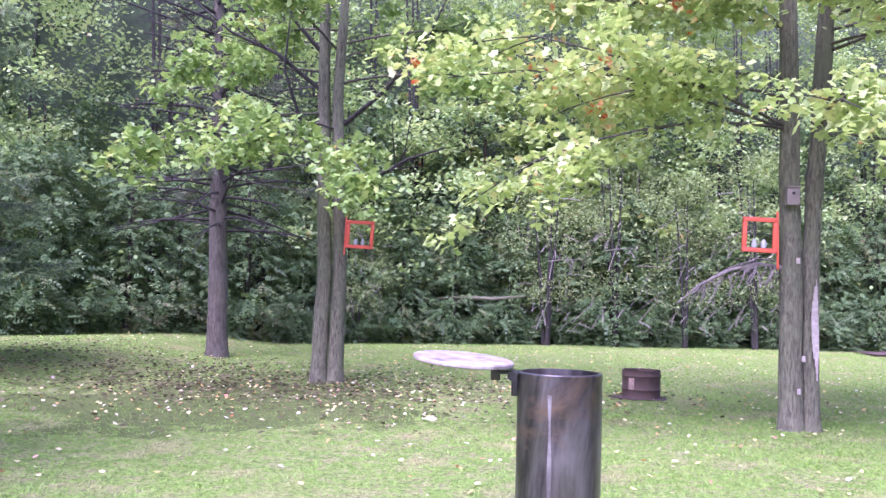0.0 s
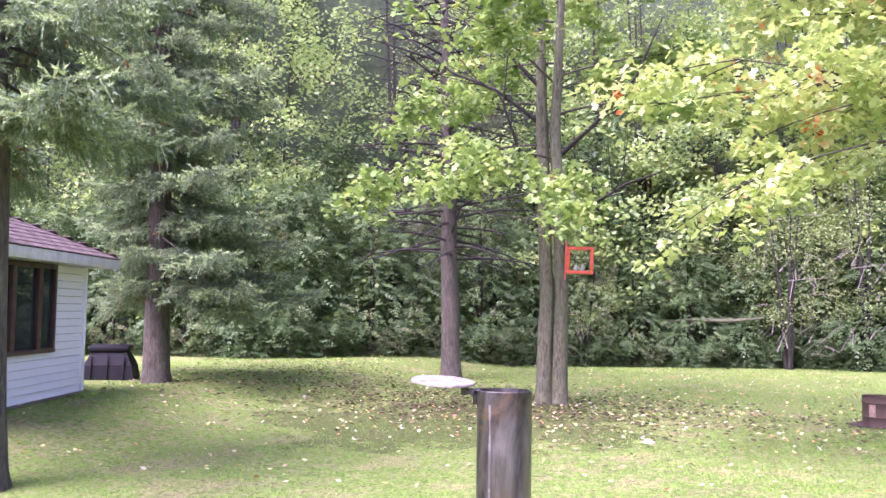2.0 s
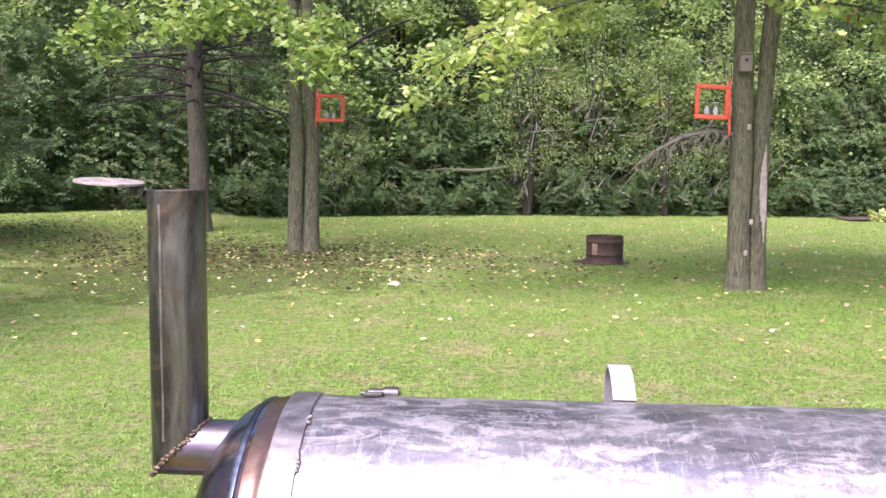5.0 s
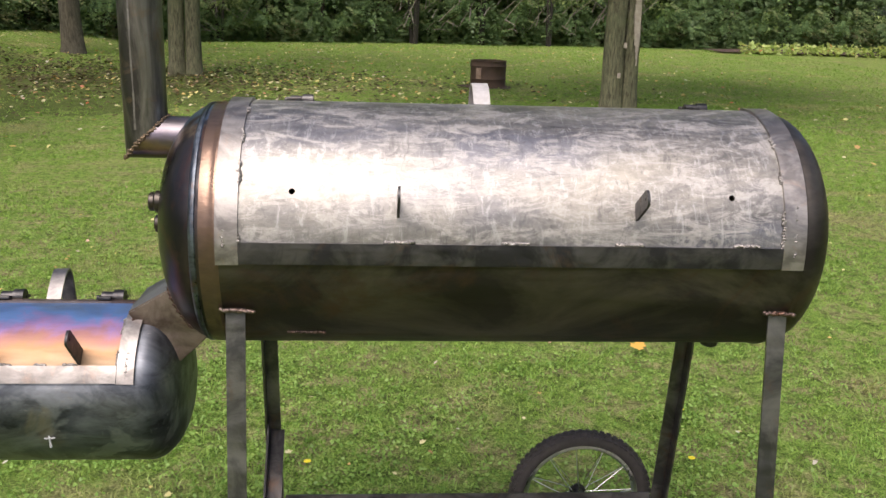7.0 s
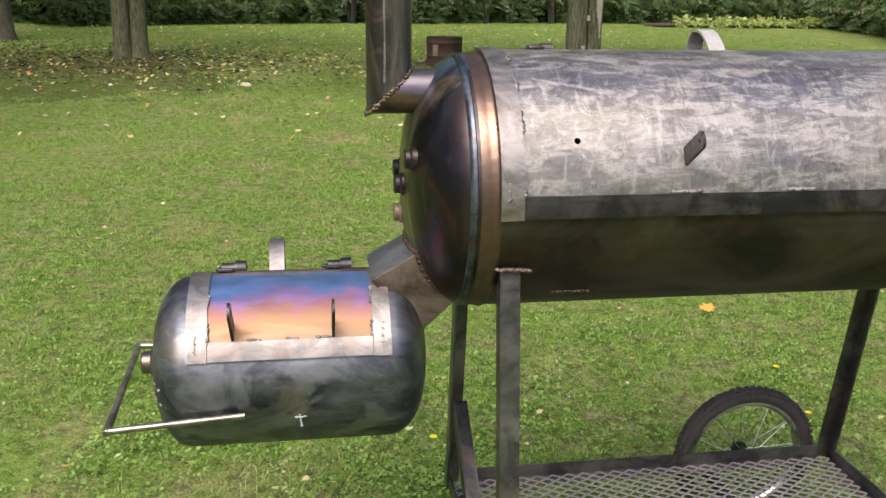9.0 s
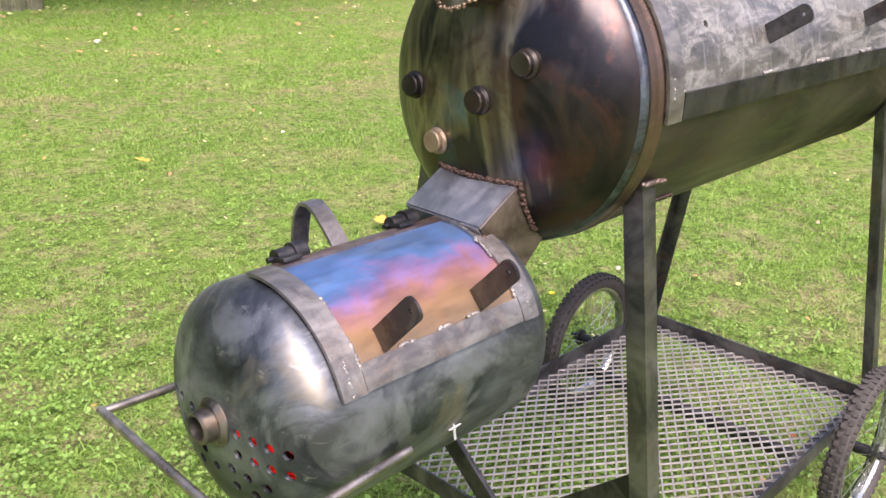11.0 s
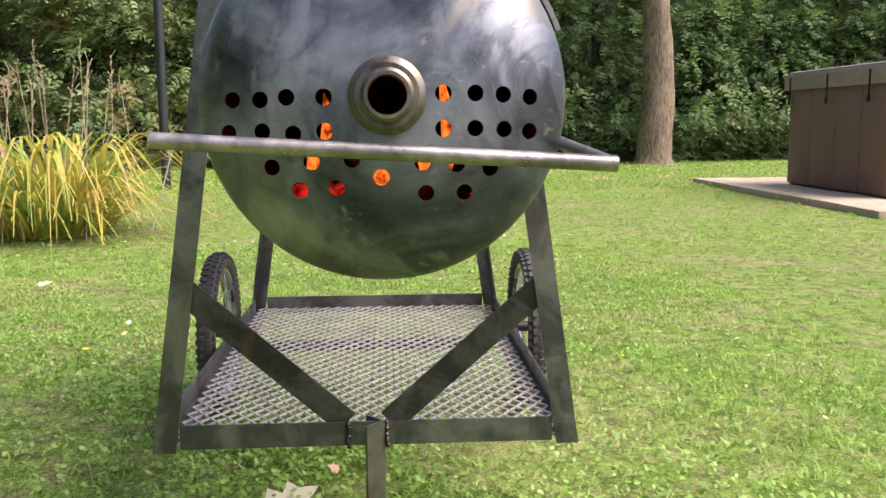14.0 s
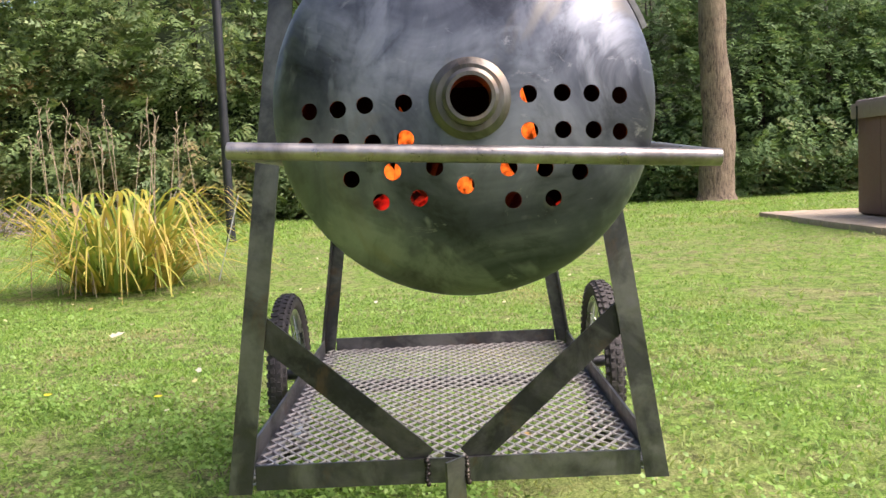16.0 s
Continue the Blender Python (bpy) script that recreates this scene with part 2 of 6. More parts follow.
PALE = plain("pale_grey_paint", (0.42, 0.44, 0.44), (0.34, 0.36, 0.36), 9, 0.6)
BOXWOOD = plain("weathered_box_board", (0.26, 0.22, 0.19), (0.20, 0.17, 0.15), 12, 0.8)

m, n, l, b = shader("window_glass")
GLASS = m
b.inputs["Base Color"].default_value = (0.02, 0.025, 0.03, 1)
b.inputs["Roughness"].default_value = 0.04
b.inputs["IOR"].default_value = 1.5


def bark(name, c1, c2, moss=None, scale=9):
    m, n, l, b = shader(name)
    ridges = noise_tex(m, scale, 6, 0.7, (1.6, 1.6, 0.28), 0.8)
    patch = noise_tex(m, 1.7, 4, 0.6)
    fine = noise_tex(m, scale * 6, 4, 0.7, (1, 1, 0.5))
    col = ramp(m, ridges, [(0.34, c1), (0.62, c2)])
    if moss:
        col = mix(m, ramp(m, patch, [(0.5, grey(0)), (0.66, grey(0.7))]), col, moss)
    col = mix(m, 0.5, col, ramp(m, fine, [(0.3, grey(0.6)), (0.7, grey(1.0))]), "MULTIPLY")
    l.new(col, b.inputs["Base Color"])
    b.inputs["Roughness"].default_value = 0.92
    l.new(bump(m, ridges, 0.9, 0.03), b.inputs["Normal"])
    return m


BARK_MAPLE = bark("maple_bark", (0.045, 0.043, 0.028), (0.215, 0.214, 0.130), (0.155, 0.175, 0.095), 20)
BARK_SPRUCE = bark("spruce_bark", (0.035, 0.031, 0.024), (0.15, 0.132, 0.095), (0.13, 0.122, 0.09), 16)
BARK_LIMB = bark("dark_limb_bark", (0.018, 0.016, 0.014), (0.055, 0.048, 0.04), None, 20)
BARK_CEDAR = bark("cedar_bark", (0.022, 0.017, 0.014), (0.075, 0.058, 0.046), None, 14)
BARK_OLD = bark("old_maple_bark", (0.04, 0.028, 0.020), (0.30, 0.225, 0.155), (0.33, 0.265, 0.18), 22)
TWIG = bark("dry_twig", (0.20, 0.17, 0.15), (0.34, 0.30, 0.27), None, 20)


def leafy(name, stops, through=0.4, patch=None, patch_scale=0.5, start=0.5, clump=0.0):
    """Leaves: tints run in clumps and vary from leaf to leaf; light passes through in part."""
    m, n, l, b = shader(name)
    geo = n.new("ShaderNodeNewGeometry")
    fac = geo.outputs["Random Per Island"]
    if clump:
        spread, part_r, total = n.new("ShaderNodeMapRange"), n.new("ShaderNodeMath"), n.new("ShaderNodeMath")
        spread.inputs[1].default_value, spread.inputs[2].default_value = 0.30, 0.70
        spread.inputs[3].default_value, spread.inputs[4].default_value = 0.0, 0.66
        l.new(noise_tex(m, clump, 4, 0.65), spread.inputs[0])
        part_r.operation, total.operation = "MULTIPLY", "ADD"
        l.new(fac, part_r.inputs[0])
        part_r.inputs[1].default_value = 0.36
        l.new(part_r.outputs[0], total.inputs[0])
        l.new(spread.outputs[0], total.inputs[1])
        fac = total.outputs[0]
    col = ramp(m, fac, stops)
    if patch:
        col = mix(m, ramp(m, noise_tex(m, patch_scale, 4, 0.6), [(start, grey(0)), (start + 0.13, grey(0.8))]), col, patch)
    out = n["Material Output"]
    d, t, g, mx, mg = n.new("ShaderNodeBsdfDiffuse"), n.new("ShaderNodeBsdfTranslucent"), n.new("ShaderNodeBsdfGlossy"), n.new("ShaderNodeMixShader"), n.new("ShaderNodeMixShader")
    n.remove(b)
    l.new(col, d.inputs[0])
    l.new(mix(m, 1.0, col, (1.1, 1.1, 0.75), "MULTIPLY"), t.inputs[0])
    g.inputs["Roughness"].default_value = 0.45
    mx.inputs[0].default_value, mg.inputs[0].default_value = through, 0.025
    l.new(d.outputs[0], mx.inputs[1])
    l.new(t.outputs[0], mx.inputs[2])
    l.new(mx.outputs[0], mg.inputs[1])
    l.new(g.outputs[0], mg.inputs[2])
    l.new(mg.outputs[0], out.inputs[0])
    return m


LEAF_MAPLE = leafy("maple_leaves", [(0.0, (0.14, 0.24, 0.07)), (0.45, (0.25, 0.38, 0.11)), (0.75, (0.37, 0.49, 0.15)), (0.88, (0.47, 0.52, 0.18)), (0.95, (0.55, 0.30, 0.09)), (1.0, (0.60, 0.10, 0.04))], 0.45, clump=1.6)
LEAF_YELLOW = leafy("turning_maple_leaves", [(0.0, (0.26, 0.36, 0.12)), (0.4, (0.38, 0.50, 0.17)), (0.68, (0.49, 0.58, 0.22)), (0.80, (0.60, 0.58, 0.28)), (0.86, (0.62, 0.38, 0.15)), (0.95, (0.62, 0.12, 0.05))], 0.5, clump=1.4)
NEEDLE_SPRUCE = leafy("spruce_needles", [(0.0, (0.095, 0.145, 0.08)), (0.5, (0.18, 0.26, 0.14)), (0.80, (0.27, 0.36, 0.18)), (0.90, (0.31, 0.37, 0.18)), (1.0, (0.34, 0.20, 0.09))], 0.3, clump=2.2)
NEEDLE_TIP = leafy("young_spruce_needles", [(0.0, (0.22, 0.32, 0.15)), (0.6, (0.33, 0.45, 0.22)), (1.0, (0.44, 0.54, 0.27))], 0.4)
NEEDLE_DEAD = leafy("dead_needles", [(0.0, (0.20, 0.11, 0.05)), (0.6, (0.36, 0.20, 0.08)), (1.0, (0.50, 0.28, 0.10))], 0.25)
NEEDLE_CEDAR = leafy("cedar_sprays", [(0.0, (0.065, 0.12, 0.055)), (0.5, (0.14, 0.23, 0.095)), (0.85, (0.25, 0.35, 0.14)), (0.94, (0.34, 0.40, 0.19)), (1.0, (0.42, 0.22, 0.12))], 0.35, (0.30, 0.19, 0.11), 0.55, 0.575, 3.0)
# lighter copy of the cedar sprays for the lit hedge, with more rust
NEEDLE_LIT_RUSTY = leafy("lit_rusty_cedar_sprays", [(0.0, (0.10, 0.16, 0.07)), (0.5, (0.20, 0.29, 0.115)), (0.8, (0.32, 0.40, 0.165)), (0.92, (0.40, 0.44, 0.22)), (1.0, (0.46, 0.24, 0.12))], 0.35, (0.34, 0.18, 0.09), 0.7, 0.545, 3.0)
NEEDLE_PINE = leafy("dry_pine_needles", [(0.0, (0.07, 0.11, 0.07)), (0.7, (0.13, 0.17, 0.10)), (1.0, (0.26, 0.20, 0.12))], 0.25)
LEAF_SHRUB = leafy("shrub_leaves", [(0.0, (0.17, 0.27, 0.11)), (0.5, (0.33, 0.46, 0.18)), (0.85, (0.49, 0.58, 0.26)), (0.93, (0.55, 0.57, 0.31)), (1.0, (0.56, 0.32, 0.15))], 0.5, clump=1.2)
LEAF_PALE_SHRUB = leafy("pale_shrub_leaves", [(0.0, (0.17, 0.25, 0.10)), (0.45, (0.29, 0.38, 0.15)), (0.8, (0.40, 0.48, 0.20)), (0.92, (0.46, 0.48, 0.26)), (1.0, (0.50, 0.29, 0.16))], 0.4, clump=1.5)
BLADE = leafy("lawn_blades", [(0.0, (0.13, 0.25, 0.055)), (0.5, (0.23, 0.39, 0.075)), (0.92, (0.32, 0.46, 0.10)), (1.0, (0.44, 0.46, 0.17))], 0.4, (0.46, 0.41, 0.20), 0.95, 0.54, 9.0)
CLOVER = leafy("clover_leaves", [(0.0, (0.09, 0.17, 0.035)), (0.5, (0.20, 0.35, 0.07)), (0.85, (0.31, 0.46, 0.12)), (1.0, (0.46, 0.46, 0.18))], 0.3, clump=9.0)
STRAW = leafy("daylily_leaves", [(0.0, (0.14, 0.25, 0.05)), (0.35, (0.24, 0.34, 0.07)), (0.55, (0.48, 0.42, 0.09)), (0.8, (0.50, 0.36, 0.11)), (1.0, (0.30, 0.19, 0.11))], 0.4, clump=2.5)
STALK = plain("dry_stalk", (0.45, 0.36, 0.24), (0.32, 0.25, 0.17), 12, 0.9)
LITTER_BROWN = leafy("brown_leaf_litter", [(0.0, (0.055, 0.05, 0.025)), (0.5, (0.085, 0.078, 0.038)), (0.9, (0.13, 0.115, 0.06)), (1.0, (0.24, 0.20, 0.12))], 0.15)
LITTER = leafy("fallen_leaves", [(0.0, (0.62, 0.58, 0.42)), (0.4, (0.66, 0.60, 0.24)), (0.62, (0.60, 0.40, 0.15)), (0.8, (0.38, 0.22, 0.12)), (0.95, (0.66, 0.66, 0.58)), (1.0, (0.60, 0.13, 0.05))], 0.25)
LEAF_PALE = leafy("pale_leaf", [(0.0, (0.60, 0.57, 0.44)), (1.0, (0.56, 0.52, 0.38))], 0.2)
LEAF_ORANGE = leafy("orange_leaf", [(0.0, (0.68, 0.36, 0.08)), (1.0, (0.70, 0.42, 0.10))], 0.2)
DANDELION = leafy("dandelion_petals", [(0.0, (0.80, 0.66, 0.03)), (1.0, (0.82, 0.70, 0.05))], 0.2)

m, n, l, b = shader("lawn_ground")
LAWN = m
fine, mid, big, tuft = noise_tex(m, 110, 6, 0.8), noise_tex(m, 5, 6, 0.72), noise_tex(m, 0.35, 4, 0.6), noise_tex(m, 17, 6, 0.8)
col = ramp(m, fine, [(0.32, (0.028, 0.040, 0.010)), (0.48, (0.13, 0.22, 0.04)), (0.60, (0.27, 0.38, 0.09)), (0.72, (0.42, 0.48, 0.17))])
thatch = ramp(m, fine, [(0.32, (0.06, 0.05, 0.025)), (0.48, (0.26, 0.225, 0.115)), (0.60, (0.42, 0.37, 0.20)), (0.72, (0.54, 0.48, 0.30))])
col = mix(m, ramp(m, mid, [(0.47, grey(0)), (0.60, grey(0.8))]), col, thatch)
col = mix(m, ramp(m, noise_tex(m, 0.95, 4, 0.6), [(0.52, grey(0)), (0.66, grey(0.6))]), col, thatch)
col = mix(m, ramp(m, big, [(0.42, grey(0)), (0.66, grey(0.35))]), col, (0.20, 0.33, 0.05))
col = mix(m, 0.85, col, ramp(m, tuft, [(0.36, grey(0.32)), (0.5, grey(0.95)), (0.64, grey(1.35))]), "MULTIPLY")
# tree shade painted into the lawn colour beneath the maple and the pine
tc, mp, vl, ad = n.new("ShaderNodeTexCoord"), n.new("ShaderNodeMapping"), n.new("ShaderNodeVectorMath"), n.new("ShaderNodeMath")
SHADE_AT, SHADE_R = (-5.0, 12.8), (6.4, 6.2)
mp.inputs["Scale"].default_value = (1 / SHADE_R[0], 1 / SHADE_R[1], 0)
mp.inputs["Location"].default_value = (-SHADE_AT[0] / SHADE_R[0], -SHADE_AT[1] / SHADE_R[1], 0)
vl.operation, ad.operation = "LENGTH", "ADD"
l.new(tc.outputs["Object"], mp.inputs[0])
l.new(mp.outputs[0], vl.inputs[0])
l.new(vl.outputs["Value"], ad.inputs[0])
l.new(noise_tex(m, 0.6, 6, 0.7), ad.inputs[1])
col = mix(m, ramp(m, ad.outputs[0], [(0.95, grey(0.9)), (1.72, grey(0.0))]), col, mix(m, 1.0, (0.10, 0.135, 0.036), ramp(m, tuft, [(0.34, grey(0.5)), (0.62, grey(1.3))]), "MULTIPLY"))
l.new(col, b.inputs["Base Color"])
b.inputs["Roughness"].default_value = 0.95
b.inputs["Specular IOR Level"].default_value = 0.15
l.new(bump(m, tuft, 0.9, 0.04), b.inputs["Normal"])

# shade inside the foliage, put into the dark green of the backing walls
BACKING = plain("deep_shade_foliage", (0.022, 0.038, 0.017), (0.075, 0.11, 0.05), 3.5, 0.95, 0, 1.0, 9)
CHAR = plain("charred_log", (0.02, 0.016, 0.014), (0.06, 0.04, 0.03), 14, 0.95, 0, 0.8)


def glow(name, c, strength):
    m, n, l, b = shader(name)
    l.new(ramp(m, noise_tex(m, 70, 4, 0.6), [(0.40, tuple(v * 0.06 for v in c)), (0.62, c)]), b.inputs["Emission Color"])
    b.inputs["Base Color"].default_value = (0.05, 0.01, 0.005, 1)
    b.inputs["Emission Strength"].default_value = strength
    return m


m, n, l, b = shader("burning_log")
BURNING = m
crack = noise_tex(m, 34, 5, 0.7, (1, 1, 1), 1.0)
l.new(ramp(m, crack, [(0.46, (0, 0, 0)), (0.58, (1.0, 0.05, 0.02)), (0.75, (1.0, 0.25, 0.05))]), b.inputs["Emission Color"])
b.inputs["Base Color"].default_value = (0.02, 0.015, 0.012, 1)
b.inputs["Emission Strength"].default_value = 0.22
FLAME = glow("flame", (1.0, 0.15, 0.015), 1.25)
EMBER = glow("glowing_ember", (1.0, 0.025, 0.012), 0.4)


# ---- mesh helpers ----
def smooth(me, angle=40):
    me.shade_smooth()
    me.set_sharp_from_angle(angle=radians(angle))


def part(name, bm, material, parent, label="", soft=40):
    """Links a bmesh as one mesh object under a thing or a part."""
    bmesh.ops.recalc_face_normals(bm, faces=bm.faces)
    me = bpy.data.meshes.new(name)
    bm.to_mesh(me)
    bm.free()
    if material:
        me.materials.append(material)
    if soft:
        smooth(me, soft)
    ob = new(name, me)
    ob.parent = parent
    return tagged(ob, label)


def share(name, other, parent, m):
    """One more piece on the mesh of another."""
    ob = new(name, other.data)
    ob.parent, ob.matrix_basis = parent, m
    return ob


def thing(name, label, category, group="", at=(0, 0, 0), kind=""):
    ob = new(name)
    ob.location = at
    return tagged(ob, label, category, group, kind)


def add_mesh(name, verts, faces, material, parent=None, soft=0):
    me = bpy.data.meshes.new(name)
    me.from_pydata([tuple(v) for v in verts], [], faces)
    me.materials.append(material)
    if soft:
        smooth(me, soft)
    ob = new(name, me)
    ob.parent = parent
    return ob


def box(bm, c, s, rot=None, bev=0.0):
    m = Matrix.Translation(c) @ (rot.to_4x4() if rot else Matrix.Identity(4)) @ Matrix.Diagonal((*s, 1))
    r = bmesh.ops.create_cube(bm, size=1, matrix=m)
    if bev:
        edges = list({e for v in r["verts"] for e in v.link_edges})
        bmesh.ops.bevel(bm, geom=edges, offset=bev, segments=2, affect="EDGES", profile=0.5)


def tube(bm, pts, radii, seg=12, caps=True, wobble=0.0):
    """A tube along points, with a radius at each."""
    pts = [Vector(p) for p in pts]
    rings, side = [], None
    for i, p in enumerate(pts):
        d = (pts[min(i + 1, len(pts) - 1)] - pts[max(i - 1, 0)]).normalized()
        if side is None:
            side = d.cross((0.0, 0.0, 1.0)) if abs(d.z) < 0.9 else d.cross((1.0, 0.0, 0.0))
        side = (side - d * side.dot(d)).normalized()
        up = d.cross(side)
        ring = []
        for k in range(seg):
            a = 2 * math.pi * k / seg
            r = radii[i]
            if wobble:
                r *= 1 + wobble * noise.noise((p * 1.3 + Vector((math.cos(a) * 2, math.sin(a) * 2, 0))))
            ring.append(bm.verts.new(p + (side * math.cos(a) + up * math.sin(a)) * r))
        rings.append(ring)
    for a, b2 in zip(rings, rings[1:]):
        for k in range(seg):
            bm.faces.new((a[k], a[(k + 1) % seg], b2[(k + 1) % seg], b2[k]))
    if caps:
        bm.faces.new(rings[0][::-1])
        bm.faces.new(rings[-1])


def pipe(bm, p0, p1, r_out, r_in, seg=32, bev=0.0012):
    """An open pipe with wall thickness and eased rims."""
    p0, p1 = Vector(p0), Vector(p1)
    d = (p1 - p0).normalized()
    e = d * bev
    prof = [(p0, r_in), (p0, r_out - bev), (p0 + e, r_out), (p1 - e, r_out), (p1, r_out - bev), (p1, r_in)]
    side = d.cross((0.0, 0.0, 1.0)) if abs(d.z) < 0.9 else d.cross((1.0, 0.0, 0.0))
    side.normalize()
    up = d.cross(side)
    rings = [[bm.verts.new(p + (side * math.cos(2 * math.pi * k / seg) + up * math.sin(2 * math.pi * k / seg)) * r) for k in range(seg)] for p, r in prof]
    for i in range(len(rings)):
        a, b2 = rings[i], rings[(i + 1) % len(rings)]
        for k in range(seg):
            bm.faces.new((a[k], a[(k + 1) % seg], b2[(k + 1) % seg], b2[k]))


def lathe(bm, prof, yc, zc, seg=72, closed=False):
    """Turns a profile of (x, r) round the axis along x at yc, zc."""
    rings = []
    for x, r in prof:
        if r < 1e-6:
            rings.append([bm.verts.new((x, yc, zc))])
        else:
            rings.append([bm.verts.new((x, yc - r * math.cos(2 * math.pi * k / seg), zc + r * math.sin(2 * math.pi * k / seg))) for k in range(seg)])
    pairs = list(zip(rings, rings[1:])) + ([(rings[-1], rings[0])] if closed else [])
    for a, b2 in pairs:
        if len(a) == 1 and len(b2) == 1:
            continue
        for k in range(seg):
            j = (k + 1) % seg
            if len(a) == 1:
                bm.faces.new((a[0], b2[k], b2[j]))
            elif len(b2) == 1:
                bm.faces.new((a[k], a[j], b2[0]))
            else:
                bm.faces.new((a[k], a[j], b2[j], b2[k]))


def dome(x_seam, depth, r, side, n=14, full=0.82):
    """Profile of an elliptical tank end from the seam to the tip."""
    return [(x_seam + side * depth * math.sin(i / n * math.pi / 2), r * math.cos(i / n * math.pi / 2) ** full if i < n else 0.0) for i in range(n + 1)]


def arc_plate(bm, x0, x1, a0, a1, r0, r1, yc, zc, seg=24):
    """A curved plate on a tank; angles in degrees up from the front."""
    rows = []
    for i in range(seg + 1):
        a = radians(a0 + (a1 - a0) * i / seg)
        c, s = math.cos(a), math.sin(a)
        rows.append([bm.verts.new((x, yc - r * c, zc + r * s)) for x, r in ((x0, r0), (x0, r1), (x1, r1), (x1, r0))])
    for a, b2 in zip(rows, rows[1:]):
        for k in range(4):
            bm.faces.new((a[k], a[(k + 1) % 4], b2[(k + 1) % 4], b2[k]))
    bm.faces.new(rows[0][::-1])
    bm.faces.new(rows[-1])
    edges = [e for e in bm.edges if len(e.link_faces) == 2 and e.calc_face_angle(0) > 1]
    bmesh.ops.bevel(bm, geom=edges, offset=min(0.0012, (r1 - r0) * 0.3), segments=1, affect="EDGES")


def beads(bm, pts, r, rng, jitter=0.3):
    """A lumpy weld: flattened blobs that overlap along points and merge into one ragged run."""
    pts = [Vector(p) for p in pts]
    more = []
    for p, q in zip(pts, pts[1:]):
        k = max(1, int((q - p).length / (r * 0.5))) if (q - p).length < 0.03 else 1
        more += [p.lerp(q, i / k) for i in range(k)]
    for p in more + pts[-1:]:
        q = p + Vector((rng.uniform(-1, 1), rng.uniform(-1, 1), rng.uniform(-1, 1))) * r * jitter
        size = Vector((rng.uniform(0.8, 1.7), rng.uniform(0.7, 1.2), rng.uniform(0.7, 1.2))) * r
        bmesh.ops.create_icosphere(bm, subdivisions=1, radius=1.0, matrix=Matrix.Translation(q) @ Matrix.Diagonal((*size, 1)))


def line(p, q, step):
    p, q = Vector(p), Vector(q)
    n = max(2, int((q - p).length / step))
    return [p.lerp(q, i / (n - 1)) for i in range(n)]


def on_tank(x, deg, r, yc, zc):
    a = radians(deg)
    return Vector((x, yc - r * math.cos(a), zc + r * math.sin(a)))


def carve(ob, cutters):
    """Cuts round holes (centre, direction, radius, half length) right through a part."""
    bm = bmesh.new()
    for c, d, r, h in cutters:
        q = Vector(d).to_track_quat("Z", "Y").to_matrix().to_4x4()
        bmesh.ops.create_cone(bm, cap_ends=True, segments=20, radius1=r, radius2=r, depth=2 * h, matrix=Matrix.Translation(c) @ q)
    me = bpy.data.meshes.new("cutter")
    bm.to_mesh(me)
    bm.free()
    cut = new("cutter", me)
    mod = ob.modifiers.new("holes", "BOOLEAN")
    mod.operation, mod.object, mod.solver = "DIFFERENCE", cut, "EXACT"
    bpy.context.view_layer.update()
    done = bpy.data.meshes.new_from_object(ob.evaluated_get(bpy.context.evaluated_depsgraph_get()))
    ob.modifiers.clear()
    ob.data = done
    smooth(done, 35)
    bpy.data.objects.remove(cut)


rng = random.Random(5)

# ---- the smoker ----
smoker = thing("offset_smoker", "bare steel offset smoker on a two-wheeled cart, lit, on the lawn", "smoker")
TY, TZ, TR = 0.026, 1.132, 0.252     # main tank: axis and radius
FY, FZ, FR = 0.002, 0.777, 0.170     # firebox: axis and radius

# main tank
bm = bmesh.new()
prof = dome(-0.578, 0.129, TR, -1)[::-1] + [(-0.570, TR), (-0.566, TR + 0.0025), (-0.560, TR + 0.0025), (-0.556, TR), (0.556, TR), (0.560, TR + 0.0025),
                                            (0.566, TR + 0.0025), (0.570, TR)] + dome(0.576, 0.105, TR, 1, 14, 1.0)
lathe(bm, prof, TY, TZ, 96)
chamber = part("cooking_chamber", bm, STEEL_TANK, smoker, "mill-scaled steel tank with a scorched rounded end")
chamber.data.materials.append(DOME)
chamber.data.materials.append(plain("copper_heat_band", (0.22, 0.145, 0.105), (0.11, 0.085, 0.075), 9, 0.38, 0.85, 0.1, 60, (0.5, 1, 1)))
for f in chamber.data.polygons:
    if f.center.x < -0.598:
        f.material_index = 1
    elif f.center.x < -0.550:
        f.material_index = 2
carve(chamber, [(on_tank(x, 27, TR, TY, TZ), on_tank(x, 27, TR, TY, TZ) - Vector((x, TY, TZ)), 0.006, 0.07) for x in (-0.42, 0.42)])

bm = bmesh.new()
lathe(bm, [(-0.612, 0.2440), (-0.609, 0.2488), (-0.605, 0.2508), (-0.600, 0.2512), (-0.597, 0.2480)], TY, TZ, 96, True)
# blue-grey tone carries the bluish highlight along the weld ring
part("seam_ring", bm, steel("seam_highlight_steel", (0.17, 0.205, 0.25), (0.07, 0.08, 0.095), (0.15, 0.10, 0.075), 14, 0.34), smoker, "weld ring round the tank's end, its bluish highlight put into blue-grey steel")

# main lid
bm = bmesh.new()
arc_plate(bm, -0.556, 0.565, 0, 99, TR + 0.0005, TR + 0.005, TY, TZ, 48)
lid = part("chamber_lid", bm, STEEL_LID, smoker, "bright ground steel lid, closed")
carve(lid, [(on_tank(x, 27, TR, TY, TZ), on_tank(x, 27, TR, TY, TZ) - Vector((x, TY, TZ)), 0.006, 0.05) for x in (-0.42, 0.42)])
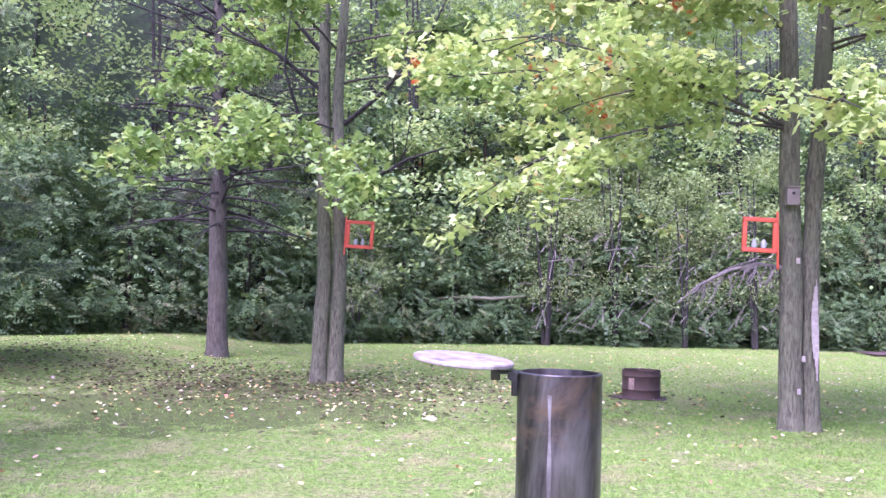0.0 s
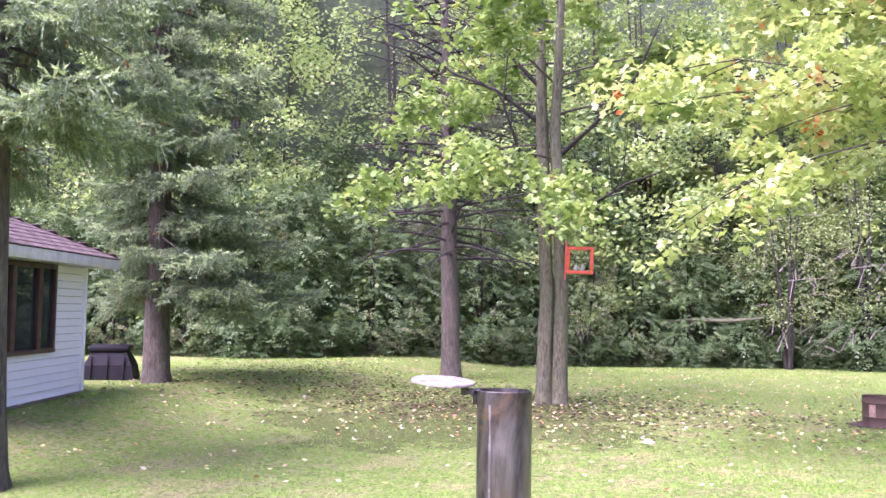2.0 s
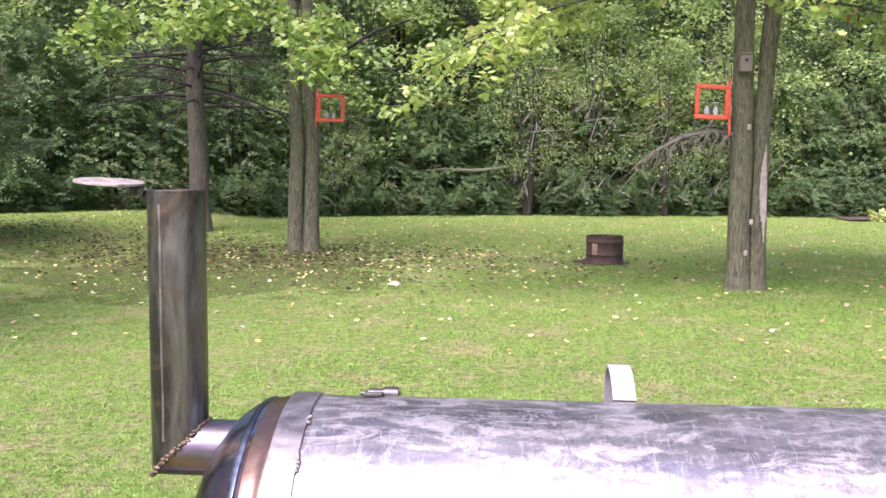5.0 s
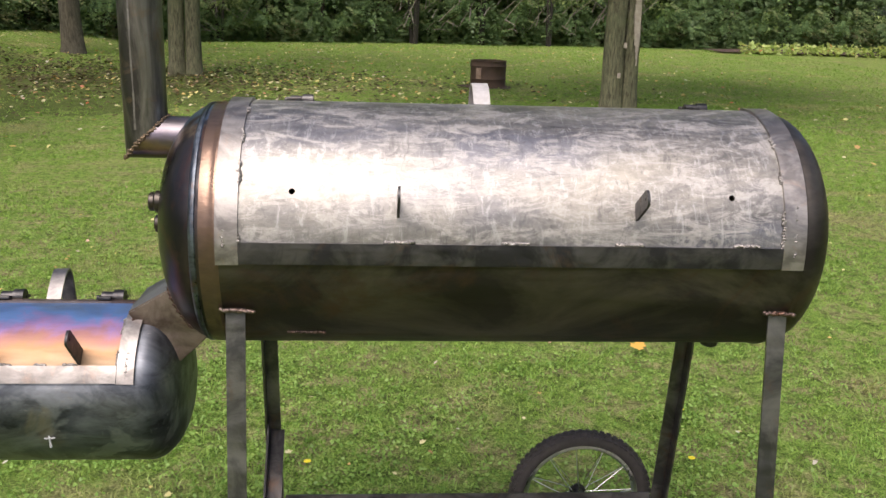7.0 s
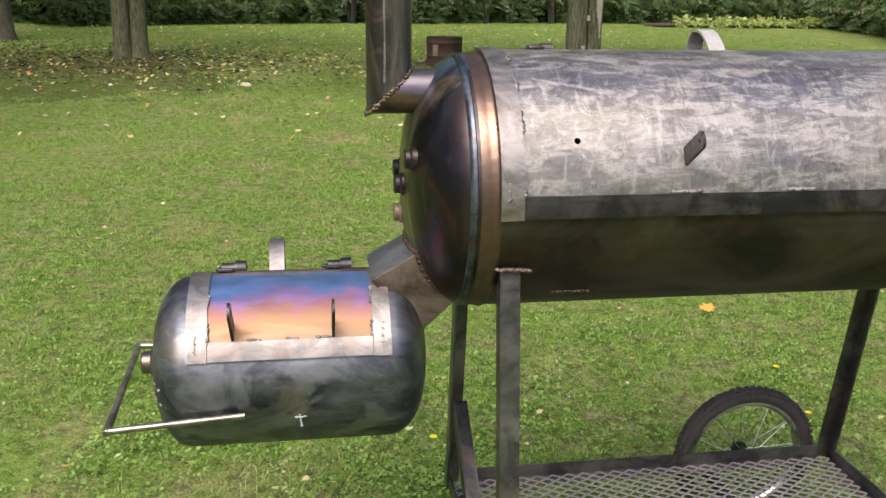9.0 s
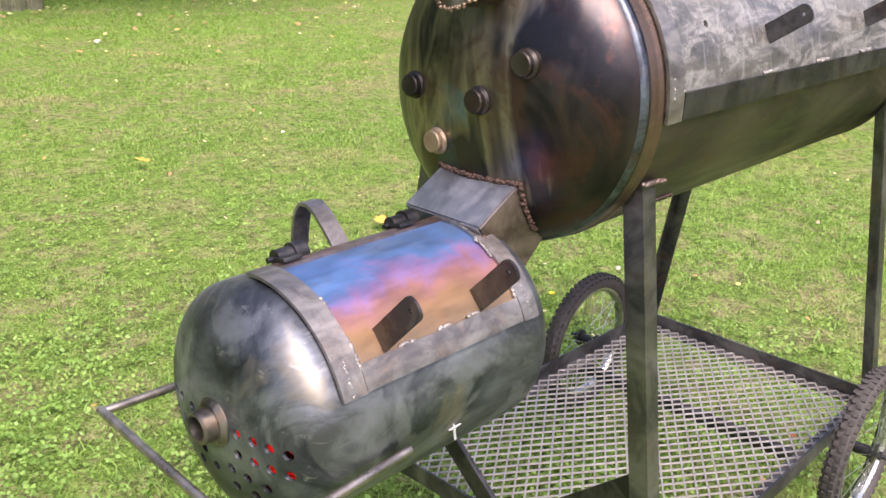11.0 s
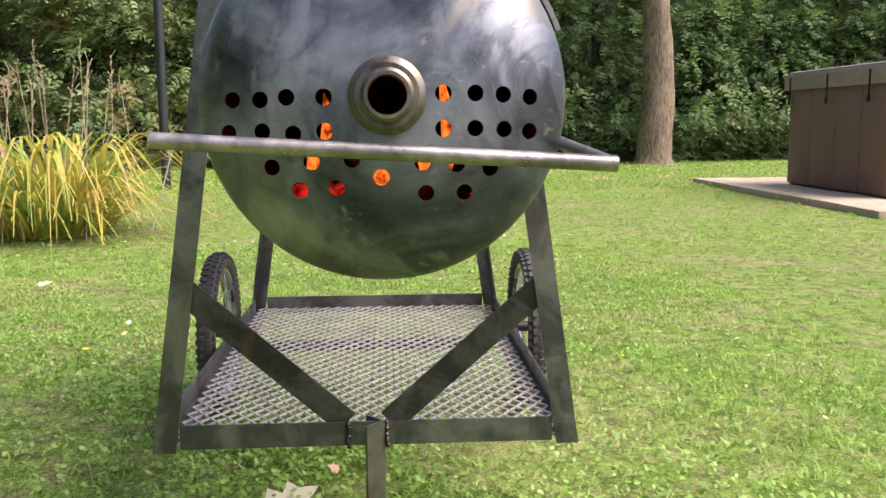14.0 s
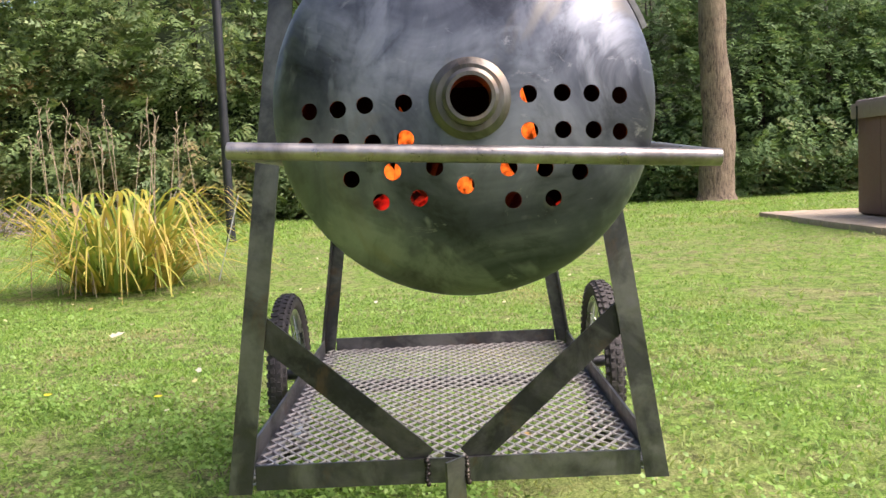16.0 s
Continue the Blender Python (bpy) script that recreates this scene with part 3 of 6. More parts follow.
for x0, x1 in ((-0.560, -0.518), (0.522, 0.566)):
    bm = bmesh.new()
    arc_plate(bm, x0, x1, -4, 98, TR + 0.005, TR + 0.010, TY, TZ, 40)
    part("side_strap", bm, STEEL_STRAP, lid)
bm = bmesh.new()
arc_plate(bm, -0.517, 0.521, -3.5, 5.5, TR + 0.005, TR + 0.011, TY, TZ, 5)
# strap faces down; that shade is put into its colour with the dark steel
part("bottom_strap", bm, STEEL_DARK, lid, "flat bar along the lower edge, shade of its downward face put into dark steel")
bm = bmesh.new()
for x, a0, a1 in ((-0.518, 6, 9), (-0.518, 30, 40), (-0.518, 50, 58), (-0.518, 70, 75), (0.522, 5, 22), (0.522, 34, 40), (0.522, 52, 60), (-0.545, 3, 12), (0.545, 2, 24)):
    n_b = int((a1 - a0) / 0.9) + 2
    beads(bm, [on_tank(x + rng.uniform(-.002, .002), a0 + (a1 - a0) * i / n_b, TR + 0.0072, TY, TZ) for i in range(n_b)], 0.0034, rng, 0.4)
for x in (-0.22, 0.0, 0.22, 0.45):
    beads(bm, [on_tank(x + 0.006 * i, 6.2, TR + 0.007, TY, TZ) for i in range(-4, 5)], 0.0042, rng)
part("weld_seam", bm, WELD, lid, "bright lumpy tack welds", 180)["kind"] = "stuff"


def tab(x, deg, r0, length, width, yc, zc, parent, tilt=0.0):
    """A flat steel lug standing off a door, with a rounded end and a bolt hole."""
    bm = bmesh.new()
    pts = [(0, -width / 2), (length - width * 0.3, -width / 2)]
    pts += [(length - width * 0.3 + math.cos(a) * width * 0.3, math.sin(a) * width * 0.5) for a in [math.radians(d) for d in (-60, -30, 0, 30, 60)]]
    pts += [(length - width * 0.3, width / 2), (0, width / 2)]
    vs = [[bm.verts.new((sx, u, v)) for u, v in pts] for sx in (-0.0025, 0.0025)]
    n = len(pts)
    bm.faces.new(vs[0][::-1])
    bm.faces.new(vs[1])
    for k in range(n):
        bm.faces.new((vs[0][k], vs[0][(k + 1) % n], vs[1][(k + 1) % n], vs[1][k]))
    a = radians(deg)
    u, v = Vector((0, -math.cos(a), math.sin(a))), Vector((0, math.sin(a), math.cos(a)))
    u = (u * math.cos(radians(tilt)) + v * math.sin(radians(tilt))).normalized()
    v = Vector((1, 0, 0)).cross(u)
    o = on_tank(x, deg, r0, yc, zc)
    for w in bm.verts:
        w.co = o + Vector((w.co.x, 0, 0)) + u * w.co.y + v * w.co.z
    ob = part("handle_lug", bm, STEEL_DARK, parent, "dark flat lug with a bolt hole")
    carve(ob, [(o + u * (length - width * 0.45), (1, 0, 0), 0.0032, 0.02)])
    return ob


for x in (-0.222, 0.232):
    tab(x, 20, TR + 0.004, 0.085, 0.033, TY, TZ, lid, 14)


def hinge(x, deg, r, yc, zc, parent, g=1.0):
    bm = bmesh.new()
    p = on_tank(x, deg, r + 0.008 * g, yc, zc)
    tube(bm, [p - Vector((0.022, 0, 0)), p + Vector((0.022, 0, 0))], [0.0085 * g] * 2, 14)
    tube(bm, [p + Vector((0.004, 0, 0)), p + Vector((0.026, 0, 0))], [0.0115 * g] * 2, 14)
    tube(bm, [p - Vector((0.034, 0, 0)), p - Vector((0.02, 0, 0))], [0.0042] * 2, 10)
    a = radians(deg)
    t = Vector((0, math.sin(a), math.cos(a)))
    rot = Matrix((Vector((1, 0, 0)), t, Vector((1, 0, 0)).cross(t))).transposed()
    box(bm, p - t * 0.014 - Vector((0.012, 0, 0)), (0.03, 0.03, 0.006), rot, 0.001)
    box(bm, p + t * 0.014 + Vector((0.012, 0, 0)), (0.03, 0.026, 0.006), rot, 0.001)
    part("hinge", bm, STEEL_DARK, parent, "black barrel hinge")


def hoop(x, width, pts, parent, material):
    """A flat strap bent along points in the cross plane."""
    bm = bmesh.new()
    P = [Vector((0, y, z)) for y, z in pts]
    rows = []
    for i, p in enumerate(P):
        d = (P[min(i + 1, len(P) - 1)] - P[max(i - 1, 0)]).normalized()
        nn = Vector((0, -d.z, d.y)) * 0.0025
        rows.append([bm.verts.new((xx, *(p + s)[1:])) for xx, s in ((x - width / 2, -nn), (x - width / 2, nn), (x + width / 2, nn), (x + width / 2, -nn))])
    for a, b2 in zip(rows, rows[1:]):
        for k in range(4):
            bm.faces.new((a[k], a[(k + 1) % 4], b2[(k + 1) % 4], b2[k]))
    bm.faces.new(rows[0][::-1])
    bm.faces.new(rows[-1])
    return part("stop_strap", bm, material, parent, "bent flat-bar strap")


for x in (-0.425, 0.425):
    hinge(x, 101, TR, TY, TZ, lid)
hoop(-0.039, 0.036, [(0.085, 1.383), (0.105, 1.400), (0.130, 1.4155), (0.155, 1.421), (0.176, 1.419), (0.190, 1.408), (0.199, 1.388), (0.206, 1.36), (0.214, 1.325)], lid, STEEL_PALE)

STRAW_STEEL = plain("straw_tinted_steel", (0.40, 0.31, 0.20), (0.28, 0.20, 0.135), 30, 0.45, 0.7, 0.1)
# plugs on the scorched end, drain, seam marks
for y, z, x in ((0.155, 1.132, -0.712), (0.005, 1.131, -0.727), (0.097, 1.05, -0.710), (-0.075, 1.196, -0.716)):
    bm = bmesh.new()
    rr = math.hypot(y - TY, z - TZ)
    xs = -0.578 - 0.129 * math.sqrt(1 - (rr / TR) ** 2.44)
    x = xs - 0.017
    lathe(bm, [(xs + 0.02, 0.0225), (xs - 0.003, 0.0225), (xs - 0.007, 0.0185), (x + 0.002, 0.0185), (x, 0.0165), (x, 0.0)], y, z, 24)
    part("pipe_plug", bm, STRAW_STEEL if z < 1.1 else STEEL_TANK, smoker, "tan heat-tinted plug" if z < 1.1 else "round threaded plug")
bm = bmesh.new()
pipe(bm, (0.50, TY, 0.856), (0.50, TY, 0.90), 0.019, 0.013, 20)
part("drain_nipple", bm, STEEL_DARK, smoker)
bm = bmesh.new()
beads(bm, line((-0.435, TY - 0.175, 0.949), (-0.365, TY - 0.175, 0.949), 0.005), 0.004, rng)
for x in (-0.528, 0.544):
    beads(bm, line((x - 0.03, -0.207, 1.015), (x + 0.03, -0.207, 1.013), 0.005), 0.0045, rng)
part("leg_weld", bm, STEEL_RUSTY, smoker, "", 180)["kind"] = "stuff"

# smokestack with mitred elbow and flip cap
SX, SY = -0.733, 0.012
bm = bmesh.new()
pipe(bm, (SX, SY, 1.27), (SX, SY, 1.712), 0.0432, 0.0395, 48)
for v in bm.verts:
    if v.co.z < 1.30:
        v.co.z = 1.312 + (v.co.x - SX) * 1.0
stack = part("smokestack", bm, STEEL_PIPE, smoker, "dark steel chimney pipe with a ground seam")
bm = bmesh.new()
tube(bm, [(SX, SY, 1.312), (-0.63, SY, 1.312)], [0.0432] * 2, 48)
for v in bm.verts:
    if v.co.x < -0.70:
        v.co.x = SX + (v.co.z - 1.312) * 1.0
part("elbow", bm, heat_tint("elbow_tint", [(0, (0.05, 0.04, 0.036)), (0.35, (0.10, 0.07, 0.055)), (0.6, (0.30, 0.21, 0.13)), (0.8, (0.20, 0.17, 0.21)), (1, (0.14, 0.13, 0.14))], 1.27, 1.38), stack, "heat-tinted mitred elbow")
bm = bmesh.new()
beads(bm, [(SX - 0.0432 * math.cos(a), SY + 0.0432 * math.sin(a), 1.312 - 0.0432 * math.cos(a)) for a in [i * 2 * math.pi / 50 for i in range(50)]], 0.0035, rng, 0.7)
part("elbow_weld", bm, plain("straw_weld", (0.26, 0.19, 0.115), (0.08, 0.06, 0.045), 40, 0.5, 0.6, 0.3), stack, "straw-coloured ragged weld", 180)["kind"] = "stuff"
bm = bmesh.new()
for z in [1.335 + i * 0.006 for i in range(60)]:
    w = 0.0017 + 0.0014 * noise.noise((z * 25, 2, 0))
    a = -1.85 + 0.05 * noise.noise((z * 9, 1, 0))
    box(bm, (SX + 0.0428 * math.cos(a), SY + 0.0428 * math.sin(a), z), (2 * w, 0.0016, 0.0064), Matrix.Rotation(a + math.pi / 2, 3, "Z"))
part("seam_weld", bm, STEEL_STRAP, stack, "ground-down weld seam")["kind"] = "stuff"
cap_turn = Matrix.Rotation(radians(4), 3, "Y") @ Matrix.Rotation(radians(3), 3, "X")
bm = bmesh.new()
bmesh.ops.create_cone(bm, cap_ends=True, segments=48, radius1=0.0515, radius2=0.0515, depth=0.004, matrix=Matrix.Translation((-0.832, SY - 0.012, 1.7225)) @ cap_turn.to_4x4())
bmesh.ops.bevel(bm, geom=[e for e in bm.edges if e.calc_face_angle(0) > 1], offset=0.0008, segments=1, affect="EDGES")
cap = part("stack_cap", bm, plain("dusty_cap_steel", (0.50, 0.45, 0.38), (0.17, 0.145, 0.12), 48, 0.55, 0.25, 0.2), stack, "round steel flap cap standing open")
bm = bmesh.new()
tube(bm, [(SX - 0.049, SY - 0.02, 1.708), (SX - 0.049, SY + 0.02, 1.708)], [0.005] * 2, 12)
box(bm, (SX - 0.052, SY - 0.001, 1.7105), (0.024, 0.022, 0.003), None, 0.0006)
box(bm, (SX - 0.0465, SY, 1.698), (0.006, 0.018, 0.022), None, 0.0006)
box(bm, (SX - 0.066, SY - 0.002, 1.711), (0.010, 0.010, 0.018), None, 0.0008)
part("cap_hinge", bm, STEEL_DARK, stack)

# firebox: hollow shell with drilled end
bm = bmesh.new()
t = 0.005
outer = dome(-1.128, 0.074, FR, -1)[::-1] + [(-0.745, FR)] + dome(-0.742, 0.080, FR, 1)[1:]
inner = dome(-0.742, 0.080 - t, FR - t, 1)[::-1] + [(-0.745, FR - t)] + dome(-1.128, 0.074 - t, FR - t, -1)[1:]
lathe(bm, outer, FY, FZ, 80)
lathe(bm, inner, FY, FZ, 80)
firebox = part("firebox", bm, STEEL_FIREBOX, smoker, "blue-grey steel firebox tank with drilled air holes")
HOLES = [(0.133, .775), (0.108, .775), (0.085, .777), (0.053, .777), (-0.049, .780), (-0.077, .780), (-0.102, .779), (-0.127, .777), (0.138, .747), (0.107, .748), (0.080, .746),
         (0.053, .748), (-0.049, .750), (-0.077, .750), (-0.103, .749), (-0.127, .747), (0.100, .717), (0.065, .722), (0.030, .724), (-0.031, .721), (-0.061, .719), (-0.091, .715),
         (0.076, .697), (0.044, .699), (0.005, .708), (-0.034, .694), (-0.068, .694)]
bm = bmesh.new()
bm.from_mesh(firebox.data)
bm.faces.ensure_lookup_table()
bmesh.ops.reverse_faces(bm, faces=bm.faces[len(bm.faces) // 2:])
bm.to_mesh(firebox.data)
bm.free()
firebox.data.materials.append(SOOT_AND_HOLE)
for f in firebox.data.polygons:
    if len(firebox.data.polygons) // 2 <= f.index:
        f.material_index = 1
carve(firebox, [((-1.17, y, z), (1, 0, 0), 0.0072, 0.075) for y, z in HOLES] + [((-1.19, -0.001, 0.778), (1, 0, 0), 0.0175, 0.05)])
bm = bmesh.new()
pipe(bm, (-1.228, -0.001, 0.778), (-1.19, -0.001, 0.778), 0.0225, 0.0165, 40, 0.003)
pipe(bm, (-1.209, -0.001, 0.778), (-1.19, -0.001, 0.778), 0.0335, 0.0215, 40, 0.006)
part("air_inlet", bm, STEEL_PIPE, firebox, "short threaded inlet pipe with a welded collar")
bm = bmesh.new()
arc_plate(bm, -1.090, -0.772, 28, 99, FR + 0.0005, FR + 0.004, FY, FZ, 30)
fdoor = part("firebox_door", bm, TINT_DOOR, smoker, "heat-tinted door, blue, violet and straw, closed")
for x0, x1 in ((-1.122, -1.084), (-0.778, -0.744)):
    bm = bmesh.new()
    arc_plate(bm, x0, x1, 21, 99, FR + 0.004, FR + 0.009, FY, FZ, 26)
    part("side_strap", bm, STEEL_STRAP, fdoor)
bm = bmesh.new()
arc_plate(bm, -1.083, -0.779, 21.5, 33, FR + 0.004, FR + 0.0085, FY, FZ, 5)
part("bottom_strap", bm, STEEL_STRAP, fdoor)
bm = bmesh.new()
arc_plate(bm, -1.083, -0.779, 93, 99, FR + 0.004, FR + 0.0085, FY, FZ, 4)
part("top_strap", bm, STEEL_RUSTY, fdoor, "rust-brown strap")
for x in (-1.037, -0.853):
    tab(x, 39, FR + 0.004, 0.098, 0.034, FY, FZ, fdoor, 8)
bm = bmesh.new()
for x, a0, a1 in ((-1.084, 30, 46), (-1.084, 58, 66), (-0.779, 33, 44), (-0.779, 56, 70), (-1.105, 22, 38), (-0.76, 24, 42)):
    k = int(a1 - a0)
    beads(bm, [on_tank(x + rng.uniform(-.0015, .0015), a0 + i, FR + 0.0068, FY, FZ) for i in range(k)], 0.0026, rng, 0.4)
for x in (-1.0, -0.93, -0.87):
    beads(bm, [on_tank(x + 0.005 * i, 33.5, FR + 0.006, FY, FZ) for i in range(-2, 3)], 0.0036, rng)
part("weld_seam", bm, WELD, fdoor, "bright lumpy tack welds", 180)["kind"] = "stuff"
for x in (-1.045, -0.834):
    hinge(x, 103, FR, FY, FZ, fdoor, 1.45)
hoop(-0.958, 0.030, [(0.034, 0.946), (0.052, 0.966), (0.076, 0.988), (0.094, 0.997), (0.110, 0.995), (0.121, 0.982), (0.127, 0.955), (0.132, 0.915), (0.137, 0.885)], fdoor, STEEL_BAR)
bm = bmesh.new()
beads(bm, line((-0.922, -0.158, 0.742), (-0.916, -0.161, 0.702), 0.004), 0.0018, rng)
beads(bm, line((-0.928, -0.160, 0.720), (-0.908, -0.162, 0.722), 0.004), 0.0018, rng)
part("chalk_mark", bm, PALE, firebox, "white cross mark", 180)

# duct from firebox to tank
bm = bmesh.new()
side_pts = [(-0.775, 0.958), (-0.672, 1.018), (-0.585, 0.930), (-0.690, 0.832)]
for y0, y1 in ((-0.066, 0.096),):
    va = [bm.verts.new((x, y0, z)) for x, z in side_pts]
    vb = [bm.verts.new((x, y1, z)) for x, z in side_pts]
    bm.faces.new(va)
    bm.faces.new(vb[::-1])
    for k in range(4):
        bm.faces.new((va[k], va[(k + 1) % 4], vb[(k + 1) % 4], vb[k]))
bmesh.ops.bevel(bm, geom=list(bm.edges), offset=0.003, segments=2, affect="EDGES")
duct = part("smoke_duct", bm, STEEL_DUCT, smoker, "welded rectangular duct between firebox and tank")
bm = bmesh.new()
duct.data.materials.append(STEEL_RUSTY)
for f in duct.data.polygons:
    f.material_index = 1 if abs(f.normal.y) > 0.7 else 0


def dome_x(y, z):
    rr = min(1.0, math.hypot(y - TY, z - TZ) / TR)
    return -0.578 - 0.129 * math.sqrt(1 - rr ** 2.44)


seam = []
for i in range(24):
    y = -0.068 + 0.166 * i / 23
    x = -0.70
    for k in range(12):
        x = dome_x(y, 0.958 + (x + 0.775) * 0.5825)
    seam.append((x - 0.002, y, 0.960 + (x + 0.775) * 0.5825))
for y in (-0.069, 0.099):
    top = 0.958 + (dome_x(y, 1.0) + 0.775) * 0.5825
    seam += [(dome_x(y, top - 0.0065 * k) - 0.001, y, top - 0.0065 * k) for k in range(14)]
beads(bm, [(p[0] + 0.001, p[1], p[2] - 0.0012) for p in seam for j in (0, 1)], 0.0042, rng, 0.5)
beads(bm, line((-0.765, -0.068, 0.940), (-0.70, -0.068, 0.85), 0.006), 0.004, rng, 0.7)
part("duct_weld", bm, plain("rusty_weld", (0.11, 0.06, 0.042), (0.05, 0.032, 0.027), 50, 0.8, 0.2, 0.4), duct, "rusty weld beads", 180)["kind"] = "stuff"

# push bar round the firebox end
for y, x_end in ((-0.178, -1.02), (0.176, -1.02)):
    bm = bmesh.new()
    zb = 0.722 if y < 0 else 0.742
    tube(bm, [(-1.266, y, zb), (x_end, y * 0.985, 0.737)], [0.0065] * 2, 16)
    part("bar_arm", bm, STEEL_BRIGHT, smoker)
bm = bmesh.new()
tube(bm, [(-1.266, -0.1845, 0.7215), (-1.266, -0.1835, 0.7216), (-1.266, 0.1825, 0.7424), (-1.266, 0.1835, 0.7425)], [0.0052, 0.0066, 0.0066, 0.0052], 20)
part("push_bar", bm, STEEL_BRIGHT, smoker, "round steel push bar worn bright")


# cart frame
def angle_iron(bm, p0, p1, wa, wb, size=0.040, th=0.005):
    """An L-section from p0 to p1 with its corner on the line; the flanges run along wa and wb."""
    p0, p1, wa, wb = Vector(p0), Vector(p1), Vector(wa).normalized(), Vector(wb).normalized()
    sec = [(0, 0), (size, 0), (size, th), (th, th), (th, size), (0, size)]
    a = [bm.verts.new(p0 + wa * u + wb * v) for u, v in sec]
    b2 = [bm.verts.new(p1 + wa * u + wb * v) for u, v in sec]
    bm.faces.new(a[::-1])
    bm.faces.new(b2)
    for k in range(6):
        bm.faces.new((a[k], a[(k + 1) % 6], b2[(k + 1) % 6], b2[k]))
    bmesh.ops.bevel(bm, geom=[e for e in bm.edges if len(e.link_faces) == 2 and e.calc_face_angle(0) > 1], offset=0.0008, segments=1, affect="EDGES")


MY = 0.036
for x, sx in ((-0.550, 1), (0.562, -1)):
    for s in (-1, 1):
        bm = bmesh.new()
        angle_iron(bm, (x, MY + s * 0.351, 0.222), (x, MY + s * 0.236, 1.016), (sx, 0, 0), (0, -s, 0), 0.037)
        part("leg", bm, STEEL_ANGLE, smoker, "splayed angle-iron leg")
for s in (-1, 1):
    bm = bmesh.new()
    angle_iron(bm, (-0.507, MY + s * 0.340, 0.226), (0.519, MY + s * 0.340, 0.226), (0, 0, 1), (0, -s, 0))
    part("side_rail", bm, STEEL_ANGLE, smoker)
for x, s in ((-0.545, 1), (0.557, -1)):
    bm = bmesh.new()
    angle_iron(bm, (x, MY - 0.307, 0.226), (x, MY + 0.307, 0.226), (0, 0, 1), (s, 0, 0))
    part("end_rail", bm, STEEL_ANGLE, smoker)
bm = bmesh.new()
angle_iron(bm, (0.17, MY - 0.332, 0.228), (0.17, MY + 0.332, 0.228), (0, 0, -1), (1, 0, 0), 0.025, 0.004)
part("cross_member", bm, STEEL_DARK, smoker)
for s in (-1, 1):
    bm = bmesh.new()
    a, b2 = Vector((-0.545, MY + s * 0.296, 0.494)), Vector((-0.538, MY + s * 0.036, 0.262))
    d = (b2 - a).normalized()
    nn = Vector((1, 0, 0)).cross(d)
    if nn.z < 0:
        nn = -nn
    angle_iron(bm, a - nn * 0.02, b2 - nn * 0.02, nn, (1, 0, 0), 0.042, 0.005)
    part("brace", bm, STEEL_DARK, smoker, "diagonal dark brace")
bm = bmesh.new()
angle_iron(bm, (-0.549, MY - 0.028, 0.0), (-0.549, MY - 0.028, 0.270), (-1, 0.9, 0), (1, 0.9, 0), 0.043, 0.005)
for v in bm.verts:
    v.co.x -= 0.002
part("stand_post", bm, STEEL_ANGLE, smoker, "short angle-iron prop leg")
bm = bmesh.new()
for y in (MY - 0.031, MY + 0.033):
    beads(bm, line((-0.549, y, 0.228), (-0.549, y, 0.266), 0.005), 0.005, rng)
part("post_weld", bm, STEEL_TANK, smoker, "", 180)["kind"] = "stuff"

# expanded-metal shelf
bm = bmesh.new()
cx, cy, zg = 0.0435, 0.0299, 0.2335
nx, ny = 25, 22
x0, y0 = -0.540, MY - 0.3285


def strand(p, q, w=0.0021, h=0.0016):
    d = Vector((q[0] - p[0], q[1] - p[1], 0)).normalized()
    s = Vector((-d.y, d.x, 0)) * w
    P, Q = Vector((*p, zg)), Vector((*q, zg))
    top = Vector((0, 0, h))
    v = [bm.verts.new(c) for c in (P - s - top, P + s - top, P + s * 0.8 + top, P - s * 0.8 + top, Q - s - top, Q + s - top, Q + s * 0.8 + top, Q - s * 0.8 + top)]
    for f in ((0, 1, 5, 4), (1, 2, 6, 5), (2, 3, 7, 6), (3, 0, 4, 7)):
        bm.faces.new([v[k] for k in f])


for i in range(nx):
    for j in range(ny):
        ax, ay = x0 + (i + 0.5) * cx, y0 + (j + 0.5) * cy
        for px, py in ((-1, 0), (1, 0)):
            for qx, qy in ((0, -1), (0, 1)):
                strand((ax + px * cx / 2, ay + py * cy / 2), (ax + qx * cx / 2, ay + qy * cy / 2))
shelf = part("shelf_mesh", bm, STEEL_MESH, smoker, "expanded-metal shelf with diamond openings", 0)
tagged(shelf, kind="stuff")

# wheels
WR, WX, WZ = 0.205, 0.333, 0.218


